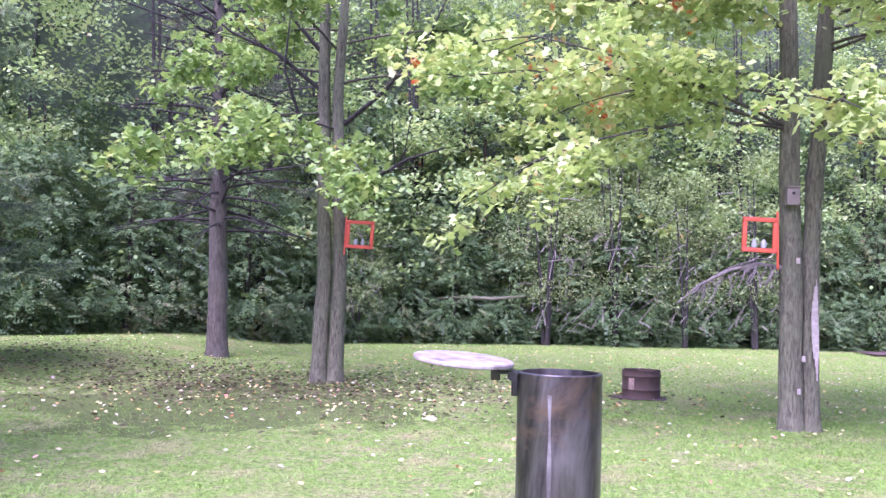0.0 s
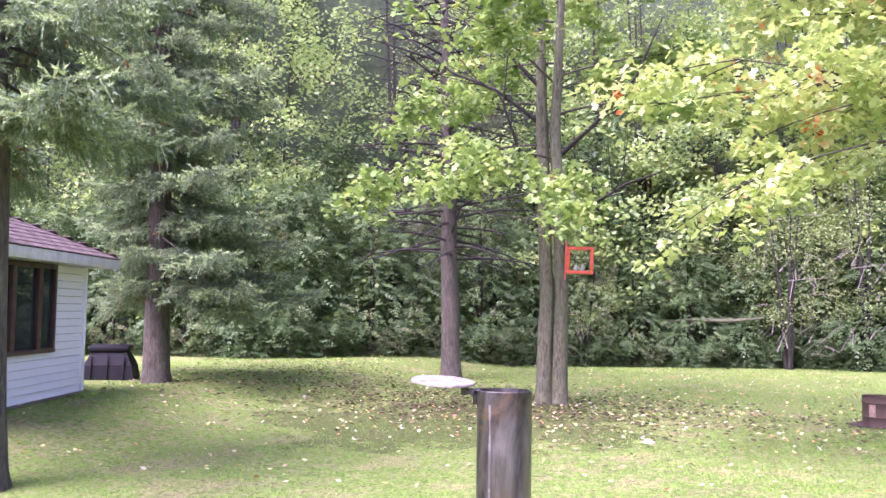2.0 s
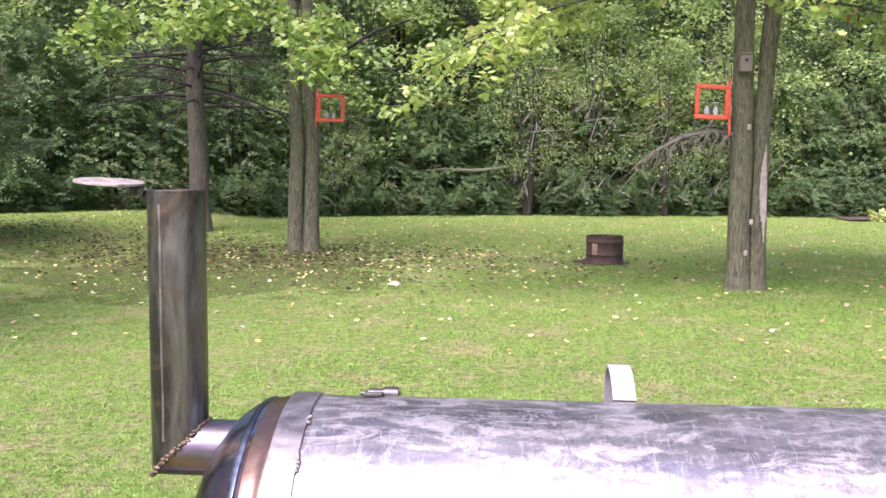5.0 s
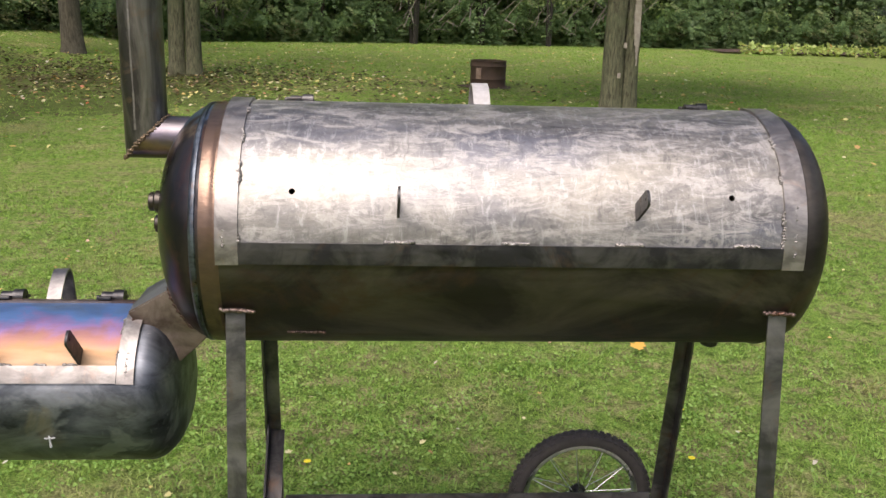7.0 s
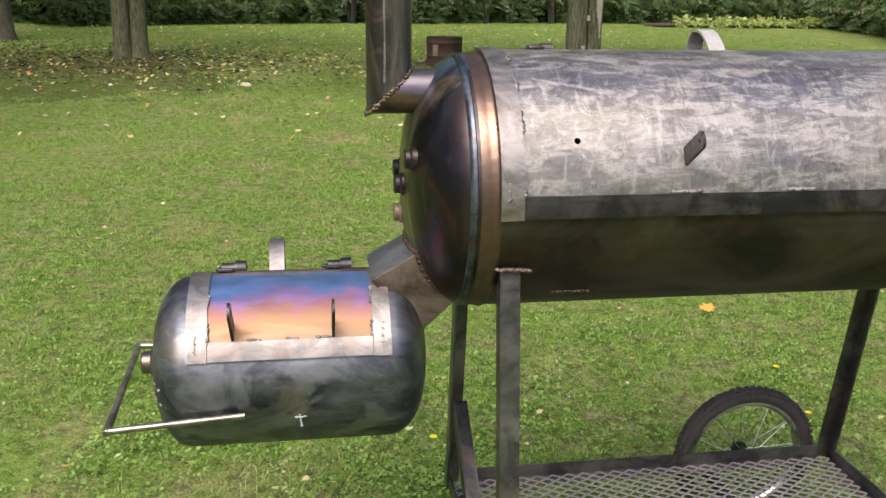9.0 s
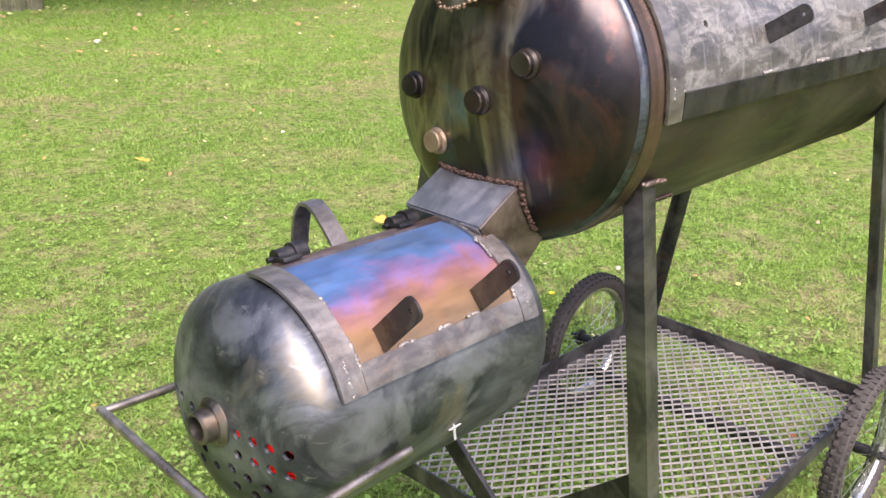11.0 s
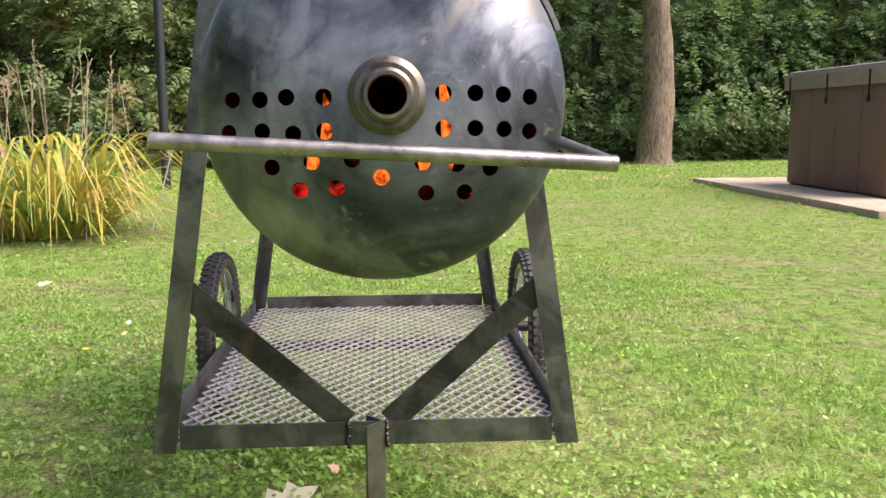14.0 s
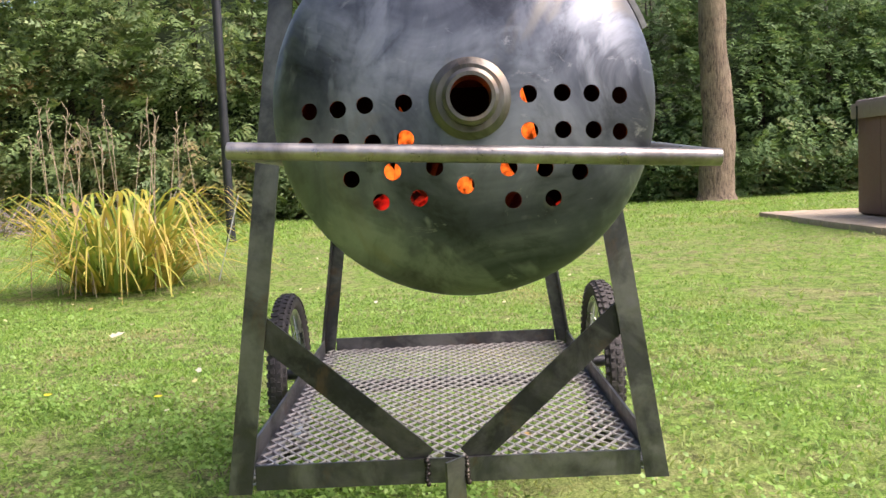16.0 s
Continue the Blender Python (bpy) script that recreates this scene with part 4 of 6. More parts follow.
def wheel_mesh(y_side):
    hub_at = Vector((WX, MY + y_side * 0.400, WZ))
    bm = bmesh.new()
    lathe_pts = []
    for k in range(14):
        a = 2 * math.pi * k / 14
        lathe_pts.append((0.023 * math.cos(a), 0.185 + 0.0215 * math.sin(a)))
    rings = [[bm.verts.new((math.cos(t2) * r, y, math.sin(t2) * r)) for t2 in [2 * math.pi * i / 72 for i in range(72)]] for y, r in lathe_pts]
    for k in range(14):
        a, b2 = rings[k], rings[(k + 1) % 14]
        for i in range(72):
            bm.faces.new((a[i], a[(i + 1) % 72], b2[(i + 1) % 72], b2[i]))
    for i in range(60):
        t2 = 2 * math.pi * i / 60
        for y, r, off, sy in ((-0.0075, 0.2060, 0, 0.010), (0.0075, 0.2060, 0.5, 0.010), (-0.0190, 0.1975, 0.5, 0.008), (0.0190, 0.1975, 0, 0.008)):
            t3 = t2 + off * 2 * math.pi / 60
            rot = Matrix.Rotation(-t3, 3, "Y")
            box(bm, (math.cos(t3) * r, y, math.sin(t3) * r), (0.005, sy, 0.012), rot)
    wheel = new("wheel")
    wheel.parent, wheel.location = smoker, hub_at
    tagged(wheel, "small spoked bicycle wheel with a knobbly tyre")
    tyre = part("tyre", bm, RUBBER, wheel, "worn knobbly black tyre")
    bm = bmesh.new()
    sec = [(-0.014, 0.172), (-0.013, 0.160), (-0.006, 0.154), (0.006, 0.154), (0.013, 0.160), (0.014, 0.172), (0.0, 0.166)]
    rings = [[bm.verts.new((math.cos(t2) * r, y, math.sin(t2) * r)) for t2 in [2 * math.pi * i / 64 for i in range(64)]] for y, r in sec]
    for k in range(len(sec)):
        a, b2 = rings[k], rings[(k + 1) % len(sec)]
        for i in range(64):
            bm.faces.new((a[i], a[(i + 1) % 64], b2[(i + 1) % 64], b2[i]))
    part("rim", bm, ALLOY, wheel, "bright alloy rim")
    bm = bmesh.new()
    tube(bm, [(0, -0.032, 0), (0, -0.030, 0), (0, -0.024, 0), (0, -0.022, 0), (0, 0.022, 0), (0, 0.024, 0), (0, 0.030, 0), (0, 0.032, 0)], [0.010, 0.024, 0.024, 0.014, 0.014, 0.024, 0.024, 0.010], 24)
    tube(bm, [(0, -0.060, 0), (0, 0.060, 0)], [0.005] * 2, 12)
    tube(bm, [(0, -0.046, 0), (0, -0.038, 0)], [0.011] * 2, 6)
    tube(bm, [(0, 0.038, 0), (0, 0.046, 0)], [0.011] * 2, 6)
    part("hub", bm, STEEL_DARK, wheel, "dark greasy hub with axle nuts")
    first = None
    for i in range(24):
        a = 2 * math.pi * i / 24
        s = -1 if i % 2 else 1
        if first is None:
            bm = bmesh.new()
            tube(bm, [(0.021, 0.027, 0), (0.100, 0.014, 0.010), (0.158, 0.003, 0.02)], [0.0011] * 3, 6, False)
            first = part("spoke", bm, ALLOY, wheel)
        else:
            share("spoke", first, wheel, Matrix.Rotation(-a, 4, "Y") @ Matrix.Diagonal((1, s, s, 1)))
    bm = bmesh.new()
    ya = MY + y_side * 0.338
    tube(bm, [(WX - 0.012, ya, WZ + 0.004), (WX + 0.012, ya, WZ + 0.004)], [0.004] * 2, 8)
    box(bm, (WX, MY + y_side * 0.352, 0.226), (0.05, 0.006, 0.05), None, 0.001)
    part("axle_plate", bm, STEEL_DARK, smoker)


wheel_mesh(-1)
wheel_mesh(1)

# fire inside the firebox
fire = thing("log_fire", "charred split logs burning with orange flames inside the firebox", "fire", at=(0, 0, 0))
for (p, q, r) in (((-1.08, -0.06, 0.668), (-0.80, -0.02, 0.672), 0.036), ((-1.10, 0.055, 0.672), (-0.82, 0.045, 0.665), 0.034), ((-1.05, 0.0, 0.728), (-0.85, 0.02, 0.726), 0.032)):
    bm = bmesh.new()
    tube(bm, line(p, q, 0.04), [r * (0.9 + 0.1 * math.sin(i * 2.1)) for i in range(len(line(p, q, 0.04)))], 9, True, 0.4)
    part("log", bm, BURNING if p[1] > 0.05 else CHAR, fire, "glowing charred log" if p[1] > 0.05 else "blackened log")
bm = bmesh.new()
n_e = 0
while n_e < 32:
    p = Vector((rng.uniform(-1.14, -1.0), rng.uniform(-0.09, 0.09), rng.uniform(0.63, 0.70)))
    if math.hypot(p.y - FY, p.z - FZ) > 0.142 or p.z > 0.69:
        continue
    bmesh.ops.create_icosphere(bm, subdivisions=1, radius=rng.uniform(0.008, 0.017), matrix=Matrix.Translation(p))
    n_e += 1
tagged(part("ember_bed", bm, EMBER, fire, "bed of red embers", 180), kind="stuff")
for x, y, zb, h, w in ((-1.04, 0.062, 0.690, 0.095, 0.013), (-1.02, 0.080, 0.685, 0.055, 0.010), (-1.00, -0.064, 0.705, 0.110, 0.009), (-1.05, -0.001, 0.690, 0.032, 0.011), (-1.03, -0.042, 0.690, 0.048, 0.009)):
    bm = bmesh.new()
    tube(bm, [(x + 0.004 * math.sin(u * 5), y + 0.005 * math.sin(u * 4 + y * 40), zb + h * u) for u in (0, 0.15, 0.35, 0.55, 0.75, 0.9, 1)], [w * k for k in (0.5, 0.9, 1.0, 0.8, 0.5, 0.25, 0.04)], 10)
    part("flame", bm, FLAME, fire, "orange flame", 180)

# ---- the ground ----
def rise(x):
    """The lawn climbs a little towards the cabin."""
    u = min(1.0, max(0.0, (-7.5 - x) / 3.2))
    return 0.34 * u * u * (3 - 2 * u)


def axis_steps(lo, hi, mid0, mid1, fine, far):
    return sorted({round(v, 3) for v in list(np.arange(mid0, mid1 + 1e-6, fine)) + [mid0 - (mid0 - lo) * (i / far) ** 2 for i in range(1, far + 1)] + [mid1 + (hi - mid1) * (i / far) ** 2 for i in range(1, far + 1)]})


gx, gy = axis_steps(-400, 400, -16, 16, 0.5, 14), axis_steps(-400, 400, -6, 34, 0.5, 14)
verts = [(x, y, rise(x) + 0.025 * noise.noise((x * 0.5, y * 0.5, 0)) - 0.012) if abs(x) > 2.2 or abs(y) > 2 else (x, y, -0.012) for y in gy for x in gx]
W = len(gx)
ground = add_mesh("ground", verts, [(j * W + i, j * W + i + 1, (j + 1) * W + i + 1, (j + 1) * W + i) for j in range(len(gy) - 1) for i in range(W - 1)], LAWN, None, 60)
tagged(ground, "mown green lawn with dry patches and fallen leaves", "lawn", kind="structure")

nrg = np.random.default_rng(11)


def rise_np(x):
    u = np.clip((-7.5 - x) / 3.2, 0, 1)
    return 0.34 * u * u * (3 - 2 * u)


def from_arrays(name, V, F, material, parent=None):
    """A mesh from vertex rows and equal-sized faces, quickly."""
    me = bpy.data.meshes.new(name)
    k = F.shape[1]
    me.vertices.add(len(V))
    me.vertices.foreach_set("co", np.ascontiguousarray(V, dtype=np.float32).ravel())
    me.loops.add(F.size)
    me.loops.foreach_set("vertex_index", np.ascontiguousarray(F, dtype=np.int32).ravel())
    me.polygons.add(len(F))
    me.polygons.foreach_set("loop_start", np.arange(0, F.size, k, dtype=np.int32))
    me.update(calc_edges=True)
    me.materials.append(material)
    ob = new(name, me)
    ob.parent = parent
    return ob


def unit(a):
    return a / np.maximum(np.linalg.norm(a, axis=1, keepdims=True), 1e-9)


def blades(name, x, y, h, w, lean, material, simple=False):
    """Bent grass blades; simple ones are one triangle each."""
    n = len(x)
    z = rise_np(x) - 0.010
    th, ph = nrg.uniform(0, 2 * np.pi, n), nrg.uniform(0, 2 * np.pi, n)
    s = np.stack([np.cos(th), np.sin(th), 0 * th], 1) * (w * 0.5)[:, None]
    d = np.stack([np.cos(ph), np.sin(ph), 0 * ph], 1) * (lean * h)[:, None]
    up = np.stack([0 * h, 0 * h, h], 1)
    b = np.stack([x, y, z], 1)
    if simple:
        V = np.stack([b - s, b + s, b + up * (1 - 0.25 * lean)[:, None] + d], 1).reshape(-1, 3)
        return from_arrays(name, V, np.arange(3 * n).reshape(n, 3), material)
    V = np.stack([b - s, b + s, b + up * 0.6 + d * 0.35 + s * 0.8, b + up * 0.6 + d * 0.35 - s * 0.8, b + up * (1 - 0.25 * lean)[:, None] + d], 1).reshape(-1, 3)
    i = np.arange(n)[:, None] * 5
    F = np.concatenate([i + np.array([[0, 1, 2]]), i + np.array([[0, 2, 3]]), i + np.array([[3, 2, 4]])])
    return from_arrays(name, V, F, material)


def scatter(n, x0, x1, y0, y1):
    return nrg.uniform(x0, x1, n), nrg.uniform(y0, y1, n)


def thinned(x, y):
    """Drops most points where tree shade is painted on the lawn, so the dark ground shows."""
    q = np.hypot((x - SHADE_AT[0]) / SHADE_R[0], (y - SHADE_AT[1]) / SHADE_R[1])
    return nrg.uniform(0, 1, len(x)) < np.clip(0.12 + (q - 0.35) * 1.0, 0.12, 1)


def clumped(x, y, f, seed):
    """Keeps points where a slow wave pattern is high, for uneven cover."""
    v = np.sin(x * f + seed) * np.cos(y * f * 1.3 - seed) + 0.6 * np.sin(x * f * 2.7 - y * f * 2.1 + seed * 2)
    return v > nrg.uniform(-1.6, 1.2, len(x))


x, y = scatter(135000, -2.6, 3.6, -1.6, 4.6)
k = clumped(x, y, 3.1, 1.0)
x, y = x[k], y[k]
near = blades("lawn_grass", x, y, nrg.uniform(0.012, 0.033, len(x)), nrg.uniform(0.003, 0.006, len(x)), nrg.uniform(0.5, 1.9, len(x)), BLADE)
tagged(near, "short uneven lawn grass with dry stems", "grass", kind="stuff")
x, y = scatter(150000, -11, 12, -5, 14)
x2, y2 = scatter(150000, -8, 6, 3, 13)
x, y = np.concatenate([x, x2]), np.concatenate([y, y2])
k = ~((x > -2.6) & (x < 3.6) & (y > -1.6) & (y < 4.6)) & clumped(x, y, 2.2, 2.0) & thinned(x, y)
x, y = x[k], y[k]
mid = blades("lawn_grass", x, y, nrg.uniform(0.022, 0.050, len(x)), nrg.uniform(0.006, 0.014, len(x)), nrg.uniform(0.4, 1.6, len(x)), BLADE, True)
tagged(mid, "short uneven lawn grass", "grass", kind="stuff")
x, y = scatter(90000, -15, 14, 9, 33)
x2, y2 = scatter(30000, 8, 16, -9, 9)
x, y = np.concatenate([x, x2]), np.concatenate([y, y2])
k = thinned(x, y)
x, y = x[k], y[k]
far = blades("lawn_grass", x, y, nrg.uniform(0.03, 0.055, len(x)), nrg.uniform(0.015, 0.03, len(x)), nrg.uniform(0.4, 1.6, len(x)), BLADE, True)
tagged(far, "distant mown lawn grass", "grass", kind="stuff")


def polygons(name, P, A, B, outline, curl, material, parent=None):
    """Flat leaves: an outline set at points P on the axes A (length) and B (width), cupped by curl."""
    n, m2 = len(P), len(outline)
    O = np.array(outline)
    N = np.cross(unit(A), unit(B)) * np.linalg.norm(A, axis=1, keepdims=True)
    V = P[:, None, :] + A[:, None, :] * O[None, :, 0:1] + B[:, None, :] * O[None, :, 1:2] + N[:, None, :] * (curl[:, None, None] * (O[None, :, 1:2] ** 2 + 0.3 * O[None, :, 0:1] ** 2))
    F = np.arange(n * m2).reshape(n, m2)
    return from_arrays(name, V.reshape(-1, 3), F, material, parent)


LOBED = [(0, 0), (0.05, 0.42), (0.36, 0.24), (0.60, 0.44), (1, 0), (0.60, -0.44), (0.36, -0.24), (0.05, -0.42)]
KITE = [(0, 0), (0.45, 0.32), (1, 0), (0.45, -0.32)]
MAPLE = [(0, 0.04), (0.12, 0.42), (0.40, 0.30), (0.48, 0.52), (0.66, 0.20), (1.0, 0.0), (0.66, -0.20), (0.48, -0.52), (0.40, -0.30), (0.12, -0.42), (0, -0.04)]


def turn_axes(n, flat=0.35, size=(0.05, 0.1)):
    th = nrg.uniform(0, 2 * np.pi, n)
    A = np.stack([np.cos(th), np.sin(th), nrg.normal(0, flat, n)], 1)
    B = np.cross(np.stack([nrg.normal(0, flat, n), nrg.normal(0, flat, n), np.ones(n)], 1), A)
    s = nrg.uniform(*size, n)[:, None]
    return unit(A) * s, unit(B) * s


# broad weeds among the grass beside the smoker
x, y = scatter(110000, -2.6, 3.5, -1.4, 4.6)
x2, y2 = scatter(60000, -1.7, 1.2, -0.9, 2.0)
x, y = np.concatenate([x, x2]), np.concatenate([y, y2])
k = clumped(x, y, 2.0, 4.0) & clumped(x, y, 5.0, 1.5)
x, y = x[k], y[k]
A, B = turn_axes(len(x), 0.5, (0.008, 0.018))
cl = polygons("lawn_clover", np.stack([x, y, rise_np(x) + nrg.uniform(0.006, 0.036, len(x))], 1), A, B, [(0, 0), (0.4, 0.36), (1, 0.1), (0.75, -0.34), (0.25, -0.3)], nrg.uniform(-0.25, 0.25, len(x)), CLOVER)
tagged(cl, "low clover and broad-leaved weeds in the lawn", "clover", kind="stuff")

# fallen leaves over the lawn
x, y = scatter(1500, -12, 9, 7, 28)
x2, y2 = nrg.normal(-4.0, 3.2, 900), nrg.normal(15.0, 2.4, 900)
x3, y3 = scatter(420, -2.5, 6.5, -1.2, 7)
x, y = np.concatenate([x, x2, x3]), np.concatenate([y, y2, y3])
A, B = turn_axes(len(x), 0.3, (0.04, 0.08))
sm = np.where(np.arange(len(x)) >= 2400, 0.36, 1.0)[:, None]
litter = polygons("fallen_leaves", np.stack([x, y, rise_np(x) + nrg.uniform(0.03, 0.05, len(x))], 1), A * sm, B * sm, MAPLE, nrg.uniform(-0.5, 0.6, len(x)), LITTER)
tagged(litter, "pale and yellow fallen leaves scattered on the grass", "leaves", kind="stuff")


# brown litter, spread thick as part of the painted shade beneath the trees
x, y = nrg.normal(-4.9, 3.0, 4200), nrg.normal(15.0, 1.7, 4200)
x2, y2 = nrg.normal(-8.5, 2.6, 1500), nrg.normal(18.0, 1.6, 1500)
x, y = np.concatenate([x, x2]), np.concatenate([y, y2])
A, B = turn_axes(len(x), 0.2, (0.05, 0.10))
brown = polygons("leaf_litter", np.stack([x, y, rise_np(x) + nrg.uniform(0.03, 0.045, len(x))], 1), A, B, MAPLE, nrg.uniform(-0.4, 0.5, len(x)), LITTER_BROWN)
tagged(brown, "brown leaf litter beneath the trees, spread thick to deepen their painted shade", "leaves", kind="stuff")


def single_leaf(at, size, turn, material, label):
    a = radians(turn)
    P = np.array([[0.0, 0.0, 0.0]])
    A, B = np.array([[math.cos(a) * size, math.sin(a) * size, size * 0.15]]), np.array([[-math.sin(a) * size, math.cos(a) * size, size * 0.1]])
    half = [(0.0, 0.02), (0.02, 0.20), (-0.10, 0.36), (0.10, 0.40), (0.20, 0.56), (0.32, 0.42), (0.40, 0.30), (0.52, 0.44), (0.60, 0.50), (0.68, 0.34), (0.72, 0.22), (0.84, 0.16), (1.0, 0.0)]
    ob = polygons("fallen_leaf", P, A, B, half + [(u, -v) for u, v in half[-2::-1]], np.array([0.35]), material)
    ob.location = at
    return tagged(ob, label, "leaf", "single fallen leaves")


single_leaf((-0.31, 0.235, 0.012), 0.105, -60, LEAF_PALE, "large pale fallen maple leaf lying beneath the shelf")
single_leaf((0.952, 2.02, 0.04), 0.07, 40, LEAF_ORANGE, "orange fallen leaf on the grass")
single_leaf((0.687, 3.66, 0.04), 0.08, 130, LEAF_ORANGE, "orange fallen leaf on the open lawn")
single_leaf((3.397, 2.97, 0.045), 0.075, 210, LEAF_PALE, "cream fallen leaf on the lawn")
single_leaf((-1.7, 11.3, 0.045), 0.16, 80, LEAF_PALE, "white upturned leaf far out on the lawn")
single_leaf((2.05, 1.55, 0.045), 0.065, 300, LEAF_PALE, "yellowed leaf near the daylily clump")

for px, py in ((0.862, 0.958), (0.95, 1.35), (-0.5, 0.95)):
    fl = thing("dandelion", "single yellow dandelion flower in the grass", "flower", "dandelions", (px, py, 0))
    bm = bmesh.new()
    tube(bm, [(0, 0, -0.01), (0.003, 0.002, 0.045)], [0.0015] * 2, 6)
    part("stem", bm, CLOVER, fl)
    bm = bmesh.new()
    for i in range(14):
        a = i * 2 * math.pi / 14
        v = [bm.verts.new(c) for c in ((0.003, 0.002, 0.045), (0.003 + math.cos(a - 0.2) * 0.013, 0.002 + math.sin(a - 0.2) * 0.013, 0.050), (0.003 + math.cos(a + 0.2) * 0.013, 0.002 + math.sin(a + 0.2) * 0.013, 0.050))]
        bm.faces.new(v)
    part("petals", bm, DANDELION, fl, "", 0)


# ---- foliage builders ----
def feathers(name, P, D, N, L, k, angle, width, droop, material, parent=None, taper=0.75):
    """Sprays: leaflets set in a plane on both sides of a stem from P along D."""
    n = len(P)
    S = unit(np.cross(N, D))
    tris = []
    Lc = L[:, None]
    for i in range(k + 1):
        f = i / k
        base = P + D * Lc * (0.12 + 0.78 * f) - np.array([[0, 0, 1.0]]) * Lc * droop * f * f
        ln = Lc * (0.31 if i < k else 0.30) * (1 - taper * f * 0.7)
        for s in ((-1, 1) if i < k else (0,)):
            a = angle * (1 - 0.35 * f) + nrg.normal(0, 0.12, n)
            d2 = D * np.cos(a * abs(s))[:, None] + S * (s * np.sin(a))[:, None]
            d2 = d2 - np.array([[0, 0, 1.0]]) * (droop * 0.4)
            p2 = np.cross(N, d2) * (width * 0.5 * ln)
            tris.append(np.stack([base - p2, base + p2, base + d2 * ln], 1))
    T = np.stack(tris, 1).reshape(-1, 3)
    return from_arrays(name, T, np.arange(len(T)).reshape(-1, 3), material, parent)


def trunk_mesh(parent, pts, radii, material, name="trunk", seg=16, label="", flare=1.35):
    bm = bmesh.new()
    P, R = [], []
    for (p, q, r0, r1) in zip(pts, pts[1:], radii, radii[1:]):
        for i in range(6):
            u = i / 6
            P.append(Vector(p).lerp(Vector(q), u))
            R.append(r0 + (r1 - r0) * u)
    P.append(Vector(pts[-1]))
    R.append(radii[-1])
    P.insert(1, P[0].lerp(P[1], 0.3))
    R.insert(1, R[0] * (1 + (flare - 1) * 0.35))
    R[0] *= flare
    tube(bm, P, R, seg, True, 0.22)
    return part(name, bm, material, parent, label, 60)


def boughs(specs):
    """Bough lines from (start, direction, length, sag): sampled points and directions along each."""
    out = []
    for o, d, ln, sag in specs:
        d = Vector(d).normalized()
        out.append([Vector(o) + d * ln * u - Vector((0, 0, 1)) * sag * u * u for u in [i / 7 for i in range(8)]])
    return out


def limb_mesh(parent, lines, r0, r1, material, name="limb"):
    if name == "twig_growth":
        bm = bmesh.new()
        for pts in lines:
            k = len(pts) - 1
            tube(bm, pts[::2] if len(pts) > 5 else pts, [r0 + (r1 - r0) * i / k for i in range(0, k + 1, 2 if k > 4 else 1)], 4, False)
        tagged(part(name, bm, material, parent, "", 60), kind="stuff")
        return
    for pts in lines:
        bm = bmesh.new()
        k = len(pts) - 1
        tube(bm, pts, [r0 + (r1 - r0) * i / k for i in range(k + 1)], 6, False, 0.0)
        part("bough", bm, material, parent, "", 60)


def shoots(name, P, D, L, m, material, parent, needle=0.062, width=0.026):
    """Bristly conifer shoots: needle tufts set round a short axis from P along D."""
    n = len(P)
    S = unit(np.cross(D, nrg.normal(0, 1, (n, 3))))
    T = np.cross(D, S)
    Lc = L[:, None]
    tris = [np.stack([P - S * 0.012, P + S * 0.012, P + D * Lc], 1)]
    for i in range(m):
        az = i * 2.4 + nrg.uniform(-0.5, 0.5, n)
        R = S * np.cos(az)[:, None] + T * np.sin(az)[:, None]
        base = P + D * Lc * (0.04 + 0.92 * i / m)
        w = np.cross(D, R) * (width * 0.5)
        tip = base + (D * 0.78 + R * 0.62) * (needle * nrg.uniform(0.75, 1.2, n))[:, None]
        tris.append(np.stack([base - w, base + w, tip], 1))
    V = np.stack(tris, 1).reshape(-1, 3)
    return from_arrays(name, V, np.arange(len(V)).reshape(-1, 3), material, parent)


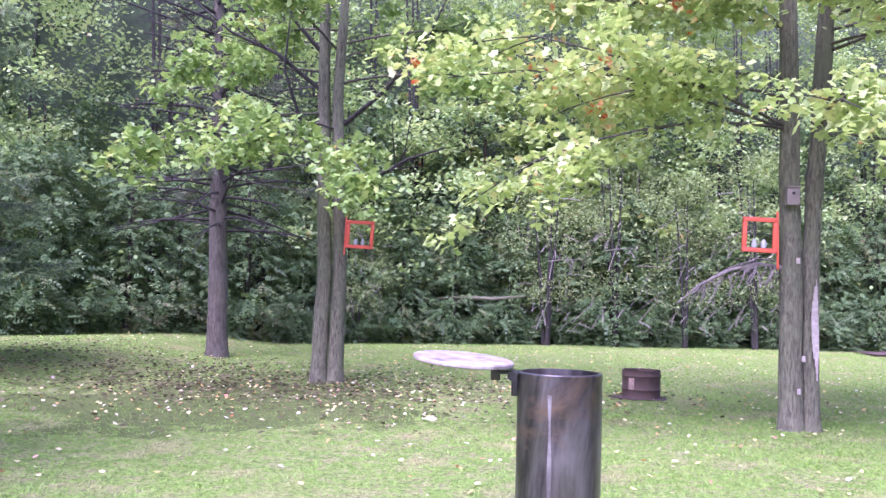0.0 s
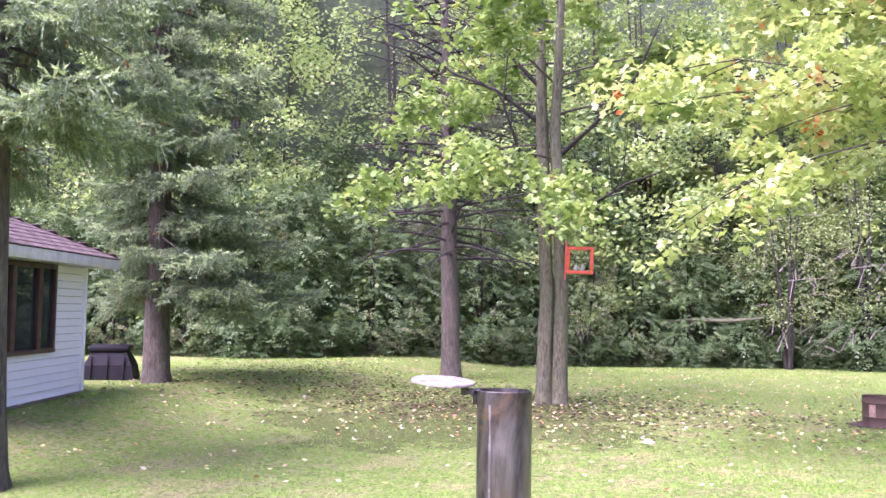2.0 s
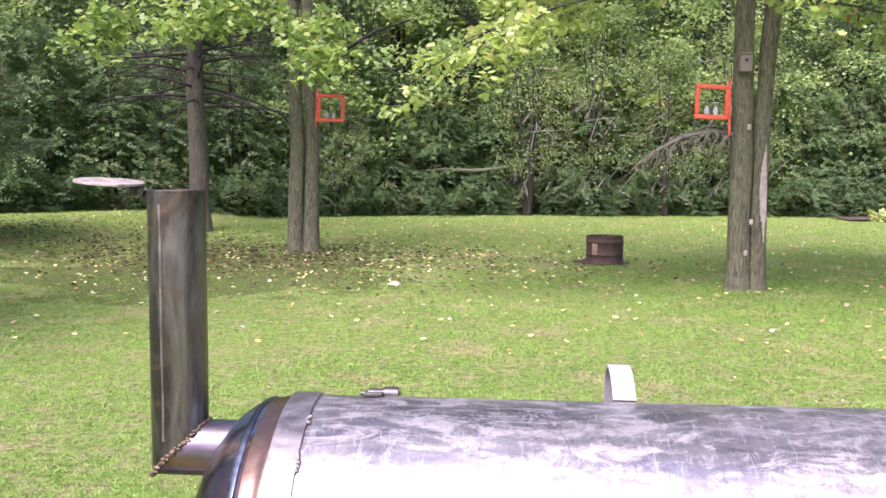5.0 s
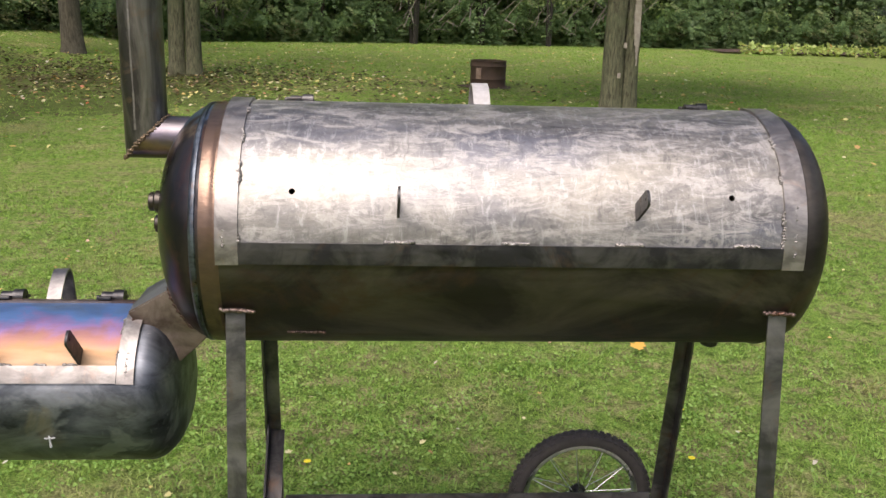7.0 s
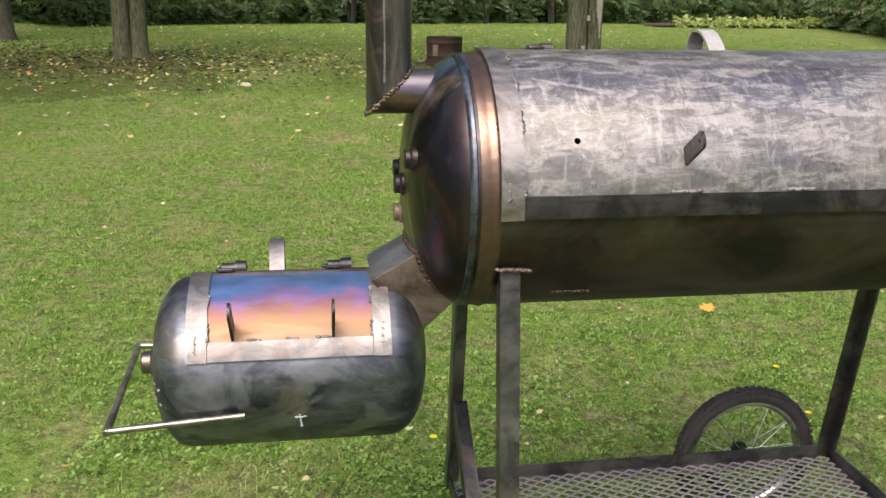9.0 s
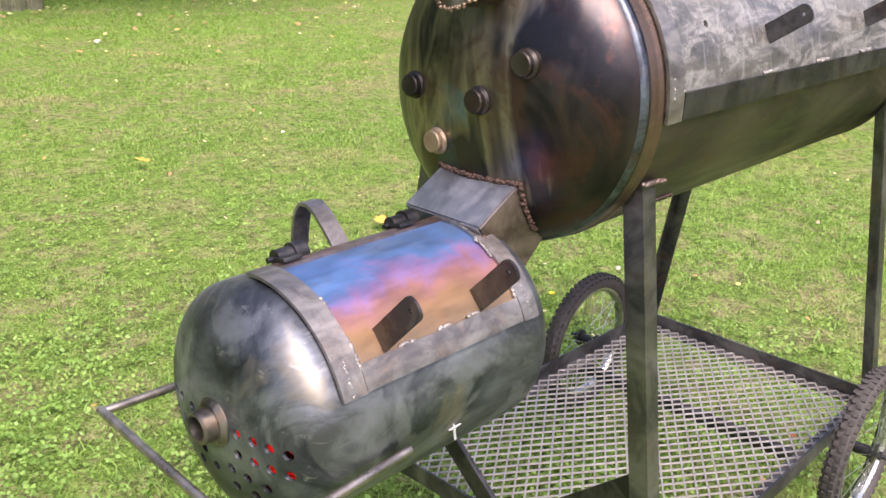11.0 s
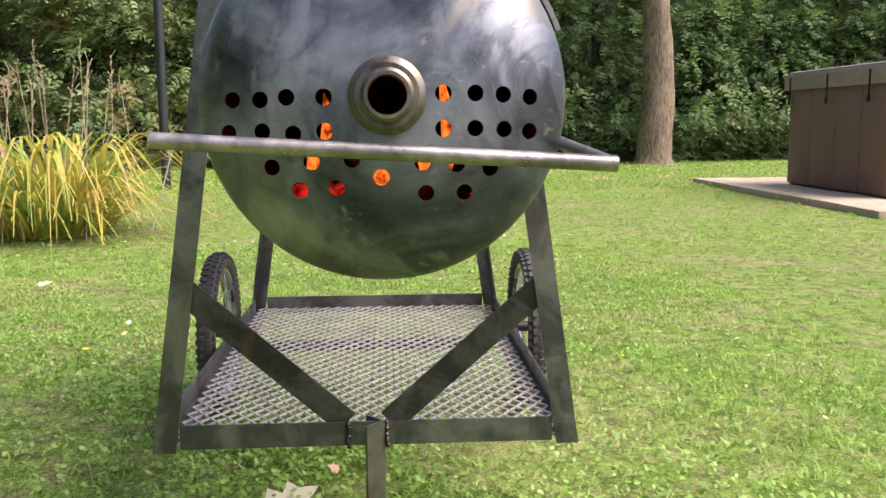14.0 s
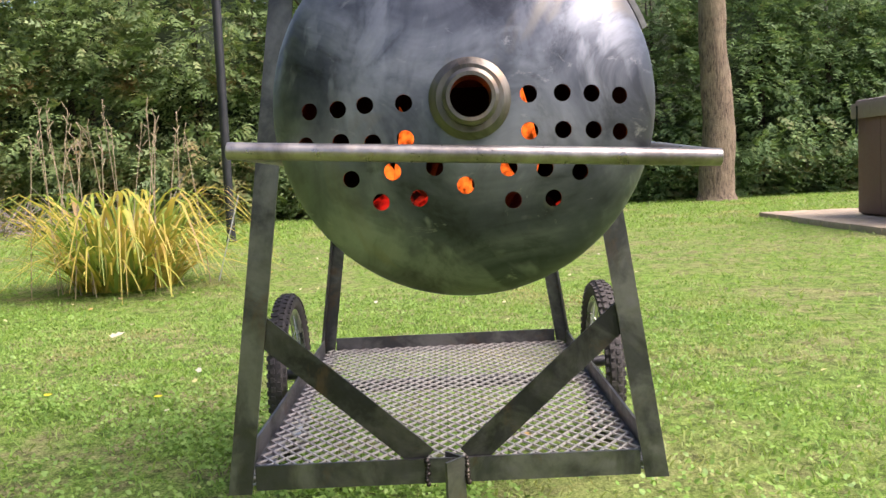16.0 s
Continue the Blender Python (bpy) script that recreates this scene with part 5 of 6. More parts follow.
def spruce(at, height, trunk_r, low, reach, seed, lean=(0, 0), n_b=80, dense=1.0, material=NEEDLE_SPRUCE, label="", bare=0.25, seen=8.0, m=8, short=None):
    """A spruce: straight trunk, boughs that sag and lift at the tip, fans of bristly shoots with hanging sprays below."""
    r = random.Random(seed)
    root = thing("spruce_tree", label, "tree", at=at)
    trunk_mesh(root, [(0, 0, -0.1), (lean[0] * 0.3, lean[1] * 0.3, height * 0.4), (lean[0], lean[1], height)], [trunk_r, trunk_r * 0.78, 0.03], BARK_SPRUCE, label="scaly grey-brown trunk")
    lines, twigs = [], []
    up = Vector((0, 0, 1))
    for i in range(n_b):
        f = (i + r.random()) / n_b
        z = low + (height - low) * f ** 1.15
        a = i * 2.4 + r.uniform(-0.4, 0.4)
        ln = reach * (1 - 0.80 * f) * r.uniform(0.6, 1.12)
        if short is not None and z < 4.8 and math.cos(a - short) > 0.2:
            ln *= 0.42
        d = Vector((math.cos(a), math.sin(a), 0.06)).normalized()
        o = Vector((lean[0] * z / height, lean[1] * z / height, z))
        sag = ln * r.uniform(0.22, 0.42)
        lines.append([o + d * ln * u - up * sag * (u - 0.42 * u ** 4) for u in [k / 7 for k in range(8)]])
    limb_mesh(root, lines, 0.026, 0.006, BARK_SPRUCE, "boughs")
    sets = {"crown": ([], [], []), "young_growth": ([], [], []), "dead_needles": ([], [], [])}

    def shoot(kind, p, d, ln):
        P, D, L = sets[kind]
        P.append(p)
        D.append(d.normalized())
        L.append(ln)

    for pts in lines:
        ln = (pts[-1] - pts[0]).length
        thin = 1.0 if pts[0].z < seen else 2.6
        j, u = 0, bare * r.uniform(0.7, 1.1)
        while u < 1.0:
            q = u * 7
            i = min(6, int(q))
            p = pts[i].lerp(pts[i + 1], q - i)
            d = (pts[i + 1] - pts[i]).normalized()
            side = d.cross(up).normalized() * (1 if j % 2 else -1)
            way = (d * 0.7 + side * r.uniform(0.55, 1.0) + up * r.uniform(-0.30, 0.16)).normalized()
            l2 = (0.20 + 0.34 * ln * (1.05 - u)) * r.uniform(0.55, 1.2) * dense
            end = p + way * l2 - up * 0.12 * l2
            twigs.append([p, p.lerp(end, 0.5) + up * 0.04 * l2, end])
            s2 = way.cross(up).normalized()
            k = max(2, int(l2 / (0.055 * thin)))
            for c in range(k + 1):
                f = (c + r.random() * 0.7) / k
                b = p + way * l2 * min(f, 1.0) - up * 0.12 * l2 * f * f
                sd = s2 * (1 if c % 2 else -1)
                if u < 0.5 and r.random() < 0.05:
                    shoot("dead_needles", b, way * 0.4 + sd * 0.5 + up * r.uniform(-1.0, 0.1), r.uniform(0.08, 0.16))
                if r.random() < 0.42:
                    shoot("crown", b, way * 0.45 + sd * r.uniform(0.0, 0.4) - up * r.uniform(0.5, 1.1), r.uniform(0.16, 0.30))
                tip = f > 0.72 and u > 0.45
                shoot("young_growth" if tip and r.random() < 0.72 else "crown", b, way * 0.8 + sd * (0.25 if c == k else r.uniform(0.45, 0.95)) + up * (r.uniform(0.0, 0.5) if tip else r.gauss(-0.05, 0.22)), r.uniform(0.11, 0.20))
            j += 1
            u += 0.056 * thin * r.uniform(0.7, 1.3) / max(0.6, ln)
        for c in range(4):
            shoot("young_growth", pts[-1], (pts[-1] - pts[-2]).normalized() + Vector((r.gauss(0, 0.4), r.gauss(0, 0.4), r.uniform(0.0, 0.5))), r.uniform(0.1, 0.18))
    limb_mesh(root, twigs, 0.007, 0.003, BARK_SPRUCE, "twig_growth")
    tip_mat = NEEDLE_TIP if material is NEEDLE_SPRUCE else material
    for nm, mat, text in (("crown", material, "dull green tiers of drooping needled boughs"), ("young_growth", tip_mat, "paler blue-green upturned shoots"), ("dead_needles", NEEDLE_DEAD, "rust-brown dead needles near the trunk")):
        P, D, L = sets[nm]
        if P:
            ob = shoots(nm, np.array(P), np.array(D), np.array(L), m, mat, root)
            tagged(ob, text, kind="" if nm == "crown" else "stuff")
    return root


def maple(at, stems, specs, leaves_n, size, material, seed, label, limb_r=0.026, bare=()):
    """A maple: one or two tapered stems, limbs with twigs, and leaves gathered in loose sprays along the twigs."""
    r = random.Random(seed)
    root = thing("maple_tree", label, "tree", at=at)
    for pts, radii in stems:
        trunk_mesh(root, pts, radii, BARK_MAPLE, label="smooth grey trunk with lichen")
    lines = boughs(specs)
    twigs = []
    for pts in lines:
        ln0 = (pts[-1] - pts[0]).length
        for j in range(9):
            u = r.uniform(0.28, 1.0) * 6.99
            i = int(u)
            p = pts[i].lerp(pts[i + 1], u - i)
            d = (pts[i + 1] - pts[i]).normalized()
            a = d.cross((0.0, 0.0, 1.0)).normalized() * r.choice((-1, 1))
            ln = r.uniform(0.35, 1.0) * ln0 * 0.34
            twigs += boughs([(p, d * 0.7 + a * r.uniform(0.3, 1.0) + Vector((0, 0, r.uniform(-0.35, 0.45))), ln, ln * r.uniform(0.0, 0.35))])
    limb_mesh(root, lines, limb_r, 0.008, BARK_SPRUCE, "limbs")
    limb_mesh(root, twigs, 0.010, 0.003, BARK_LIMB, "twig_growth")
    if bare:
        limb_mesh(root, [[Vector(p) for p in pts] for pts in bare], 0.05, 0.014, BARK_LIMB, "limbs")
        side = []
        for pts in bare:
            for j in range(7):
                p, q = Vector(pts[1]).lerp(Vector(pts[2]), r.random()), Vector(pts[2]) - Vector(pts[1])
                side += boughs([(p, q.normalized() + Vector((r.uniform(-1, 1), r.uniform(-0.5, 0.5), r.uniform(-0.3, 0.6))), r.uniform(0.5, 1.5), 0.1)])
        limb_mesh(root, side, 0.014, 0.004, BARK_LIMB, "twig_growth")
    weight = [r.uniform(0.3, 1.0) for _ in twigs]
    P, Q = [], []
    for pts in r.choices(twigs, weight, k=leaves_n // 5):
        u = (0.30 + 0.70 * r.random()) * 6.99
        i = int(u)
        c = pts[i].lerp(pts[i + 1], u - i) + Vector((r.gauss(0, 0.17), r.gauss(0, 0.17), r.gauss(-0.03, 0.13)))
        t = r.uniform(-0.5, 0.5)
        for j in range(5):
            P.append((c.x + r.gauss(0, 0.075), c.y + r.gauss(0, 0.075), c.z + r.gauss(0, 0.055)))
            Q.append(t)
    P, Q = np.array(P), np.array(Q)
    A, B = turn_axes(len(P), 0.5, size)
    A[:, 2] -= np.linalg.norm(A, axis=1) * (nrg.uniform(0.0, 0.6, len(P)) + Q * 0.5)
    crown = polygons("crown", P, A, B, LOBED, nrg.uniform(-0.35, 0.35, len(P)), material, root)
    tagged(crown, "loose layered sprays of lobed leaves")
    return root


def cedar_mesh(seed, height, radius, n, size):
    """Fronds of one hedge cedar, gathered in drooping boughs with dark gaps between them."""
    r = np.random.default_rng(seed)
    per = 13
    nb = n // per
    f = r.random(nb)
    f[: nb // 7] *= 0.2
    z = 0.10 + f * (height - 0.2)
    a = -np.pi / 2 + r.uniform(-2.15, 2.15, nb)
    lump = 1 + 0.20 * np.sin(a * 3 + z * 2.1 + seed) + 0.14 * np.sin(a * 5 - z * 3.7)
    rad = radius * (1 - 0.55 * f ** 2.2) * lump * r.uniform(0.62, 1.0, nb) * np.clip(0.66 + 0.42 * z, 0.66, 1)
    out = np.repeat(np.stack([np.cos(a), np.sin(a), 0 * a], 1), per, 0)
    tan = np.repeat(np.stack([-np.sin(a), np.cos(a), 0 * a], 1), per, 0)
    C = np.repeat(np.stack([np.cos(a) * rad, np.sin(a) * rad, z], 1), per, 0)
    m = len(C)
    e = np.array([[0, 0, 1.0]])
    o, t, h = r.uniform(-0.12, 0.34, m), r.normal(0, 0.25, m), r.normal(0, 0.14, m)
    k = (radius / 1.8)
    P = C + (out * o[:, None] + tan * t[:, None] + e * (h - 0.9 * t * t - 0.25 * o)[:, None]) * k
    D = unit(out * 0.8 + tan * (t * 2.4)[:, None] + e * r.normal(-0.12, 0.30, m)[:, None] + r.normal(0, 0.2, (m, 3)))
    N = unit(e * 0.75 + out * 0.55 + r.normal(0, 0.35, (m, 3)))
    N = unit(N - D * (N * D).sum(1, keepdims=True))
    return P, D, N, r.uniform(*size, m)


def cedar(seed, height, radius, n, size, label, material=NEEDLE_CEDAR, k=3):
    root = thing("cedar_tree", label, "tree", "cedars round the yard")
    trunk_mesh(root, [(0, 0, -0.1), (0.05, 0, height * 0.5), (0, 0.05, height * 0.93)], [0.09, 0.07, 0.02], BARK_CEDAR, seg=8)
    P, D, N, L = cedar_mesh(seed, height, radius, n, size)
    crown = feathers("crown", P, D, N, L, k, 0.80, 0.66, 0.22, material, root)
    tagged(crown, "dense flat green sprays")
    return root


def shrub_tree(seed, height, radius, n, label, material=LEAF_SHRUB, clumps=130, spread=0.30, low=0.8, size=(0.10, 0.18), twigs=0):
    """A slim broad-leaved tree of the wood edge: stems, leaf clumps and, where seen, pale bare twigs."""
    r = random.Random(seed)
    root = thing("wood_edge_tree", label, "tree", "broad-leaved trees in the wood edge")
    for k in range(3):
        bm = bmesh.new()
        dx, dy = r.uniform(-0.6, 0.6), r.uniform(-0.6, 0.6)
        tube(bm, [(dx * 0.2, dy * 0.2, -0.1), (dx * 0.6, dy * 0.6, height * 0.4), (dx * 1.4, dy * 1.4, height * 0.85)], [0.075, 0.05, 0.015], 7)
        part("stem", bm, BARK_LIMB, root, "", 60)
    P = []
    for c in range(clumps):
        a, f = r.uniform(0, 6.28), r.random()
        rr = radius * math.sqrt(r.random()) * (0.5 + 0.9 * math.sin(math.pi * min(1, f * 0.85 + 0.15)))
        cx2, cy2, cz = math.cos(a) * rr, math.sin(a) * rr, low + f * (height - low)
        for j in range(n // clumps):
            P.append((cx2 + r.gauss(0, spread), cy2 + r.gauss(0, spread), cz + r.gauss(0, spread * 0.6)))
    P = np.array(P)
    A, B = turn_axes(len(P), 0.6, size)
    crown = polygons("crown", P, A, B, KITE, nrg.uniform(-0.3, 0.3, len(P)), material, root)
    tagged(crown, "airy mid-green leaves")
    if twigs:
        lines = []
        for c in range(twigs):
            a, z = r.uniform(0, 6.28), r.uniform(0.3, height * 0.8)
            q = radius * math.sqrt(r.random())
            lines += boughs([((math.cos(a) * q, math.sin(a) * q, z), (r.uniform(-1, 1), r.uniform(-0.6, 0.2), r.uniform(-0.2, 1.2)), r.uniform(0.5, 1.6), r.uniform(0, 0.3))])
        limb_mesh(root, lines, 0.016, 0.006, TWIG, "twig_growth")
    return root


# ---- wood edge and hedge round the yard ----
unseen_cedar = cedar(5, 7.0, 2.1, 390, (0.9, 1.5), "unseen green cedar added to close the yard", k=2)
kinds = [cedar(3, 7.5, 1.9, 1750, (0.44, 0.70), "tall ragged green cedar at the edge of the wood", k=2),
         cedar(8, 9.0, 2.0, 1850, (0.44, 0.72), "tall dense green cedar at the edge of the wood", k=2),
         cedar(21, 5.0, 1.5, 2150, (0.30, 0.50), "dense green cedar with low boughs at the lawn's edge", k=3)]
kinds.append(cedar(29, 5.4, 1.55, 2150, (0.30, 0.52), "cedar with rusty patches behind the daylilies, light on it put into paler green", NEEDLE_LIT_RUSTY, k=3))
woods = [shrub_tree(31, 13, 2.6, 8000, "slim mid-green broad-leaved tree behind the cedars"), shrub_tree(37, 15, 2.8, 8600, "tall yellow-green broad-leaved tree behind the cedars")]
pale_shrub = shrub_tree(43, 6.2, 1.35, 7000, "pale yellow-green shrub with bare grey twigs before the cedars", LEAF_PALE_SHRUB, 150, 0.24, 1.5, (0.055, 0.095), 60)
edge = [(-26, 18), (-19.5, 20.5), (-14.0, 23.0), (-9.7, 27.0), (1, 31.5), (12.6, 33.5), (21, 33.0)]
placed = {id(o): 0 for o in kinds + woods + [unseen_cedar, pale_shrub]}


def put(ob, x, y, s, turn):
    m2 = Matrix.Translation((x, y, rise(x))) @ Matrix.Rotation(turn, 4, "Z") @ Matrix.Scale(s, 4)
    if not placed[id(ob)]:
        placed[id(ob)] = 1
        ob.matrix_basis = m2
        return ob
    c = copy_thing(ob, Matrix.Translation((x, y, rise(x))) @ Matrix.Rotation(turn, 4, "Z"))
    c.scale = (s, s, s)
    return c


r = random.Random(77)
for (xa, ya), (xb, yb) in zip(edge, edge[1:]):
    ln = math.hypot(xb - xa, yb - ya)
    nx2, ny2 = -(yb - ya) / ln, (xb - xa) / ln
    face = math.atan2(yb - ya, xb - xa)
    k = int(ln / 1.9)
    for i in range(k):
        u = (i + 0.5) / k
        px, py = xa + (xb - xa) * u, ya + (yb - ya) * u
        put(kinds[2], px + r.uniform(-0.4, 0.4) + nx2 * 1.0, py + r.uniform(-0.3, 0.3) + ny2 * 1.0, r.uniform(0.75, 1.15), face + r.uniform(-0.6, 0.6))
    k = int(ln / 2.6)
    for i in range(k):
        u = (i + 0.5) / k
        px, py = xa + (xb - xa) * u, ya + (yb - ya) * u
        put(kinds[r.randrange(2)], px + nx2 * 3.0 + r.uniform(-0.6, 0.6), py + ny2 * 3.0 + r.uniform(-0.5, 0.5), r.uniform(0.85, 1.25), face + r.uniform(-0.6, 0.6))
    k = int(ln / 2.1)
    for i in range(k):
        u = (i + 0.5) / k
        px, py = xa + (xb - xa) * u, ya + (yb - ya) * u
        put(woods[r.randrange(2)], px + nx2 * 3.4 + r.uniform(-0.8, 0.8), py + ny2 * 3.4 + r.uniform(-0.8, 0.8), r.uniform(1.05, 1.45), r.uniform(0, 6))

for px, py, s in ((0.9, 31.2, 1.05), (3.4, 31.7, 1.2), (6.0, 32.1, 1.0), (8.6, 32.4, 1.15), (-5.6, 29.0, 0.75)):
    put(pale_shrub, px, py, s, px * 2.3)

side = [(21, 33), (17.5, 22), (15.2, 12), (14.6, 5), (16.2, -6), (17.0, -14)]
for (xa, ya), (xb, yb) in zip(side, side[1:]):
    ln = math.hypot(xb - xa, yb - ya)
    face = math.atan2(yb - ya, xb - xa)
    k = int(ln / (1.2 if ya < 13 else 1.9))
    for i in range(k):
        u = (i + 0.5) / k
        px, py = xa + (xb - xa) * u, ya + (yb - ya) * u
        tall = 1.0 if py > -1 else 0.95
        put(kinds[3 if 0.5 < py < 12.5 else 2], px + r.uniform(-0.3, 0.3), py + r.uniform(-0.3, 0.3), r.uniform(0.86, 1.04) * tall, face + r.uniform(-0.6, 0.6))
        if i % 2 and py > 1:
            put(kinds[r.randrange(2)], px + 2.0, py + r.uniform(-0.5, 0.5), r.uniform(0.7, 0.95), face + r.uniform(-0.6, 0.6))
        elif py <= 1 and i % 2:
            put(kinds[2], px + 1.5, py + r.uniform(-0.4, 0.4), r.uniform(0.90, 1.0), face + r.uniform(-0.6, 0.6))
# cedars added out of view to close the yard and reflect in the steel
rear = [(17, -14), (8, -19), (-6, -20), (-20, -14), (-26, 0), (-27, 19)]
for (xa, ya), (xb, yb) in zip(rear, rear[1:]):
    ln = math.hypot(xb - xa, yb - ya)
    k = int(ln / 2.6)
    for i in range(k):
        u = (i + 0.5) / k
        put(unseen_cedar, xa + (xb - xa) * u, ya + (yb - ya) * u, r.uniform(0.7, 0.85), math.atan2(yb - ya, xb - xa) + r.uniform(-0.6, 0.6))


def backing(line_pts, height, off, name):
    """One lumpy wall behind the front trees, coloured dark for the shade deep in the foliage."""
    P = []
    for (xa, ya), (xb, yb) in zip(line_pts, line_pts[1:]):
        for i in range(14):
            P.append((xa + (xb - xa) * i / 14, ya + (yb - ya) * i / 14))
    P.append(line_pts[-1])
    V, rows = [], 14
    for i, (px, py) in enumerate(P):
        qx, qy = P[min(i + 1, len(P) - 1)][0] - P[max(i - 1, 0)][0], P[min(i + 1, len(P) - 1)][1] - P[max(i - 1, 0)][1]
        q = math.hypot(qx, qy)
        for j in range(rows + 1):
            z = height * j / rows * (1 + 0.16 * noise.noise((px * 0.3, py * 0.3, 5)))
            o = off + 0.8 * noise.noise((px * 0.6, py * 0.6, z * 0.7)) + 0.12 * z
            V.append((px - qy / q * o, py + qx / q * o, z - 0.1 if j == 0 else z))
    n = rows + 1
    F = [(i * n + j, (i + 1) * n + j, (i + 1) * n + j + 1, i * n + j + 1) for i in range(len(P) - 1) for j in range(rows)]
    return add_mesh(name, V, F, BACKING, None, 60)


tagged(backing(edge, 20, 6.2, "backdrop"), "dark wall behind the front trees, coloured as the shade inside the wood", "wood", kind="structure")
tagged(backing(side, 4.4, 1.4, "backdrop"), "dark wall behind the cedar hedge, coloured as the shade inside it", "hedge", kind="structure")

# ---- single trees ----
spruce((-7.60, 5.65, rise(-7.4)), 13, 0.25, 3.75, 2.5, 4, (-0.5, 0), 92, 1.0, label="large spruce with a thick grey-brown trunk and drooping boughs", bare=0.22, seen=6.2)
spruce((-11.5, 13.7, rise(-11.5)), 14, 0.25, 1.9, 3.7, 9, (-0.2, 0), 112, 1.0, label="broad spruce with low boughs behind the cabin", bare=0.22, seen=9.0, short=radians(-115))
pine = spruce((-7.95, 21.6, 0), 14, 0.26, 4.6, 3.2, 12, (-0.5, 0), 44, 0.6, NEEDLE_PINE, "dark pine with many bare lower branches", 0.62, 9.5, 6)
rb = random.Random(61)
dead, dead_twigs = [], []
for i in range(110):
    a, ln = i * 2.4, rb.uniform(1.5, 3.6)
    dead += boughs([((-0.02 * i / 5, 0, 3.2 + i * 0.068), (math.cos(a), math.sin(a), rb.uniform(-0.2, 0.35)), ln, rb.uniform(-0.1, 0.6))])
    for k in range(5):
        u = rb.randint(2, 6)
        p, d = dead[-1][u], (dead[-1][u + 1] - dead[-1][u]).normalized()
        dead_twigs += boughs([(p, d + Vector((rb.uniform(-0.9, 0.9), rb.uniform(-0.9, 0.9), rb.uniform(-0.5, 0.5))), rb.uniform(0.3, 1.1), 0.1)])
limb_mesh(pine, dead, 0.042, 0.012, BARK_LIMB, "twig_growth")
limb_mesh(pine, dead_twigs, 0.015, 0.007, BARK_LIMB, "twig_growth")

r = random.Random(3)
specs2 = [((-0.2, 0, 5.2), (-1.0, -0.75, -0.12), 3.6, 0.7), ((-0.1, 0, 4.6), (-0.75, -1.0, -0.02), 3.0, 0.6), ((0.1, 0, 4.4), (0.35, -1, -0.02), 2.4, 0.6), ((0, 0, 4.9), (-0.35, -1.0, 0.05), 3.2, 0.9), ((-0.1, 0, 6.0), (-1, -0.3, 0.1), 3.4, 0.8),
          ((0.1, 0, 5.8), (1, -0.4, 0.15), 3.2, 0.7), ((0.2, 0, 6.6), (0.9, 0.2, 0.3), 3.2, 0.6)]
for i in range(16):
    a = r.uniform(0, 6.28)
    specs2.append(((0, 0, r.uniform(6.2, 10.5)), (math.cos(a), math.sin(a), r.uniform(0.1, 0.6)), r.uniform(2.2, 3.8), r.uniform(0.3, 0.9)))
maple((-4.08, 16.2, 0), [([(-0.16, 0, -0.1), (-0.10, 0, 2.2), (-0.22, 0, 5.5), (-0.35, 0, 11.5)], [0.165, 0.135, 0.12, 0.04]), ([(0.15, 0.05, -0.1), (0.19, 0.05, 2.2), (0.05, 0, 5.5), (0.3, 0, 11)], [0.16, 0.125, 0.11, 0.04])],
      specs2, 17000, (0.09, 0.155), LEAF_MAPLE, 6, "twin-stemmed maple with grey trunks and bright green leaves",
      bare=[[(-0.2, 0, 4.3), (-0.65, -0.2, 5.1), (-0.95, -0.3, 6.0), (-0.85, -0.3, 7.2)], [(-0.2, 0, 5.6), (-1.1, -0.3, 6.3), (-2.0, -0.4, 6.7), (-3.1, -0.4, 7.6)], [(0.2, 0, 5.0), (0.9, -0.3, 5.5), (1.7, -0.5, 6.3), (2.2, -0.5, 7.4)],
            [(0.1, 0, 3.9), (0.8, -0.2, 3.9), (1.5, -0.3, 4.3), (2.2, -0.4, 4.5)], [(-0.2, 0, 6.3), (-0.9, -0.2, 7.1), (-1.5, -0.2, 8.2), (-1.8, -0.2, 9.2)]])
specs3 = []
for i in range(38):
    a = r.uniform(0, 6.28) if i > 16 else math.pi + r.uniform(-0.9, 0.9)
    z = r.uniform(4.1, 9.5)
    specs3.append((((-0.15 - 0.012 * z) if math.cos(a) < 0 else (0.12 + 0.035 * z), 0, z), (math.cos(a), math.sin(a) - 0.15, r.uniform(0.0, 0.45)), r.uniform(2.6, 5.4), r.uniform(0.3, 1.1)))
for i in range(16):
    a = r.uniform(-1.9, 0.5)
    z = r.uniform(3.9, 8.0)
    specs3.append(((0.12 + 0.035 * z, 0, z), (math.cos(a), math.sin(a) * 0.8, r.uniform(-0.05, 0.35)), r.uniform(1.8, 4.2), r.uniform(0.3, 0.9)))
maple((3.40, 11.9, 0), [([(-0.12, 0, -0.1), (-0.13, 0, 2.3), (-0.19, 0, 5.9), (-0.3, 0, 11)], [0.165, 0.145, 0.125, 0.04]), ([(0.15, 0.05, -0.1), (0.15, 0.05, 2.3), (0.34, 0, 5.9), (0.75, 0, 11)], [0.135, 0.12, 0.115, 0.04])],
      specs3, 42000, (0.075, 0.13), LEAF_YELLOW, 17, "twin-stemmed maple turning yellow, with a split scarred trunk")
specs4 = [((0, 0, r.uniform(3.8, 10)), (math.cos(i * 2.4), math.sin(i * 2.4), r.uniform(0.0, 0.4)), r.uniform(2.5, 4.5), r.uniform(0.5, 1.2)) for i in range(22)]
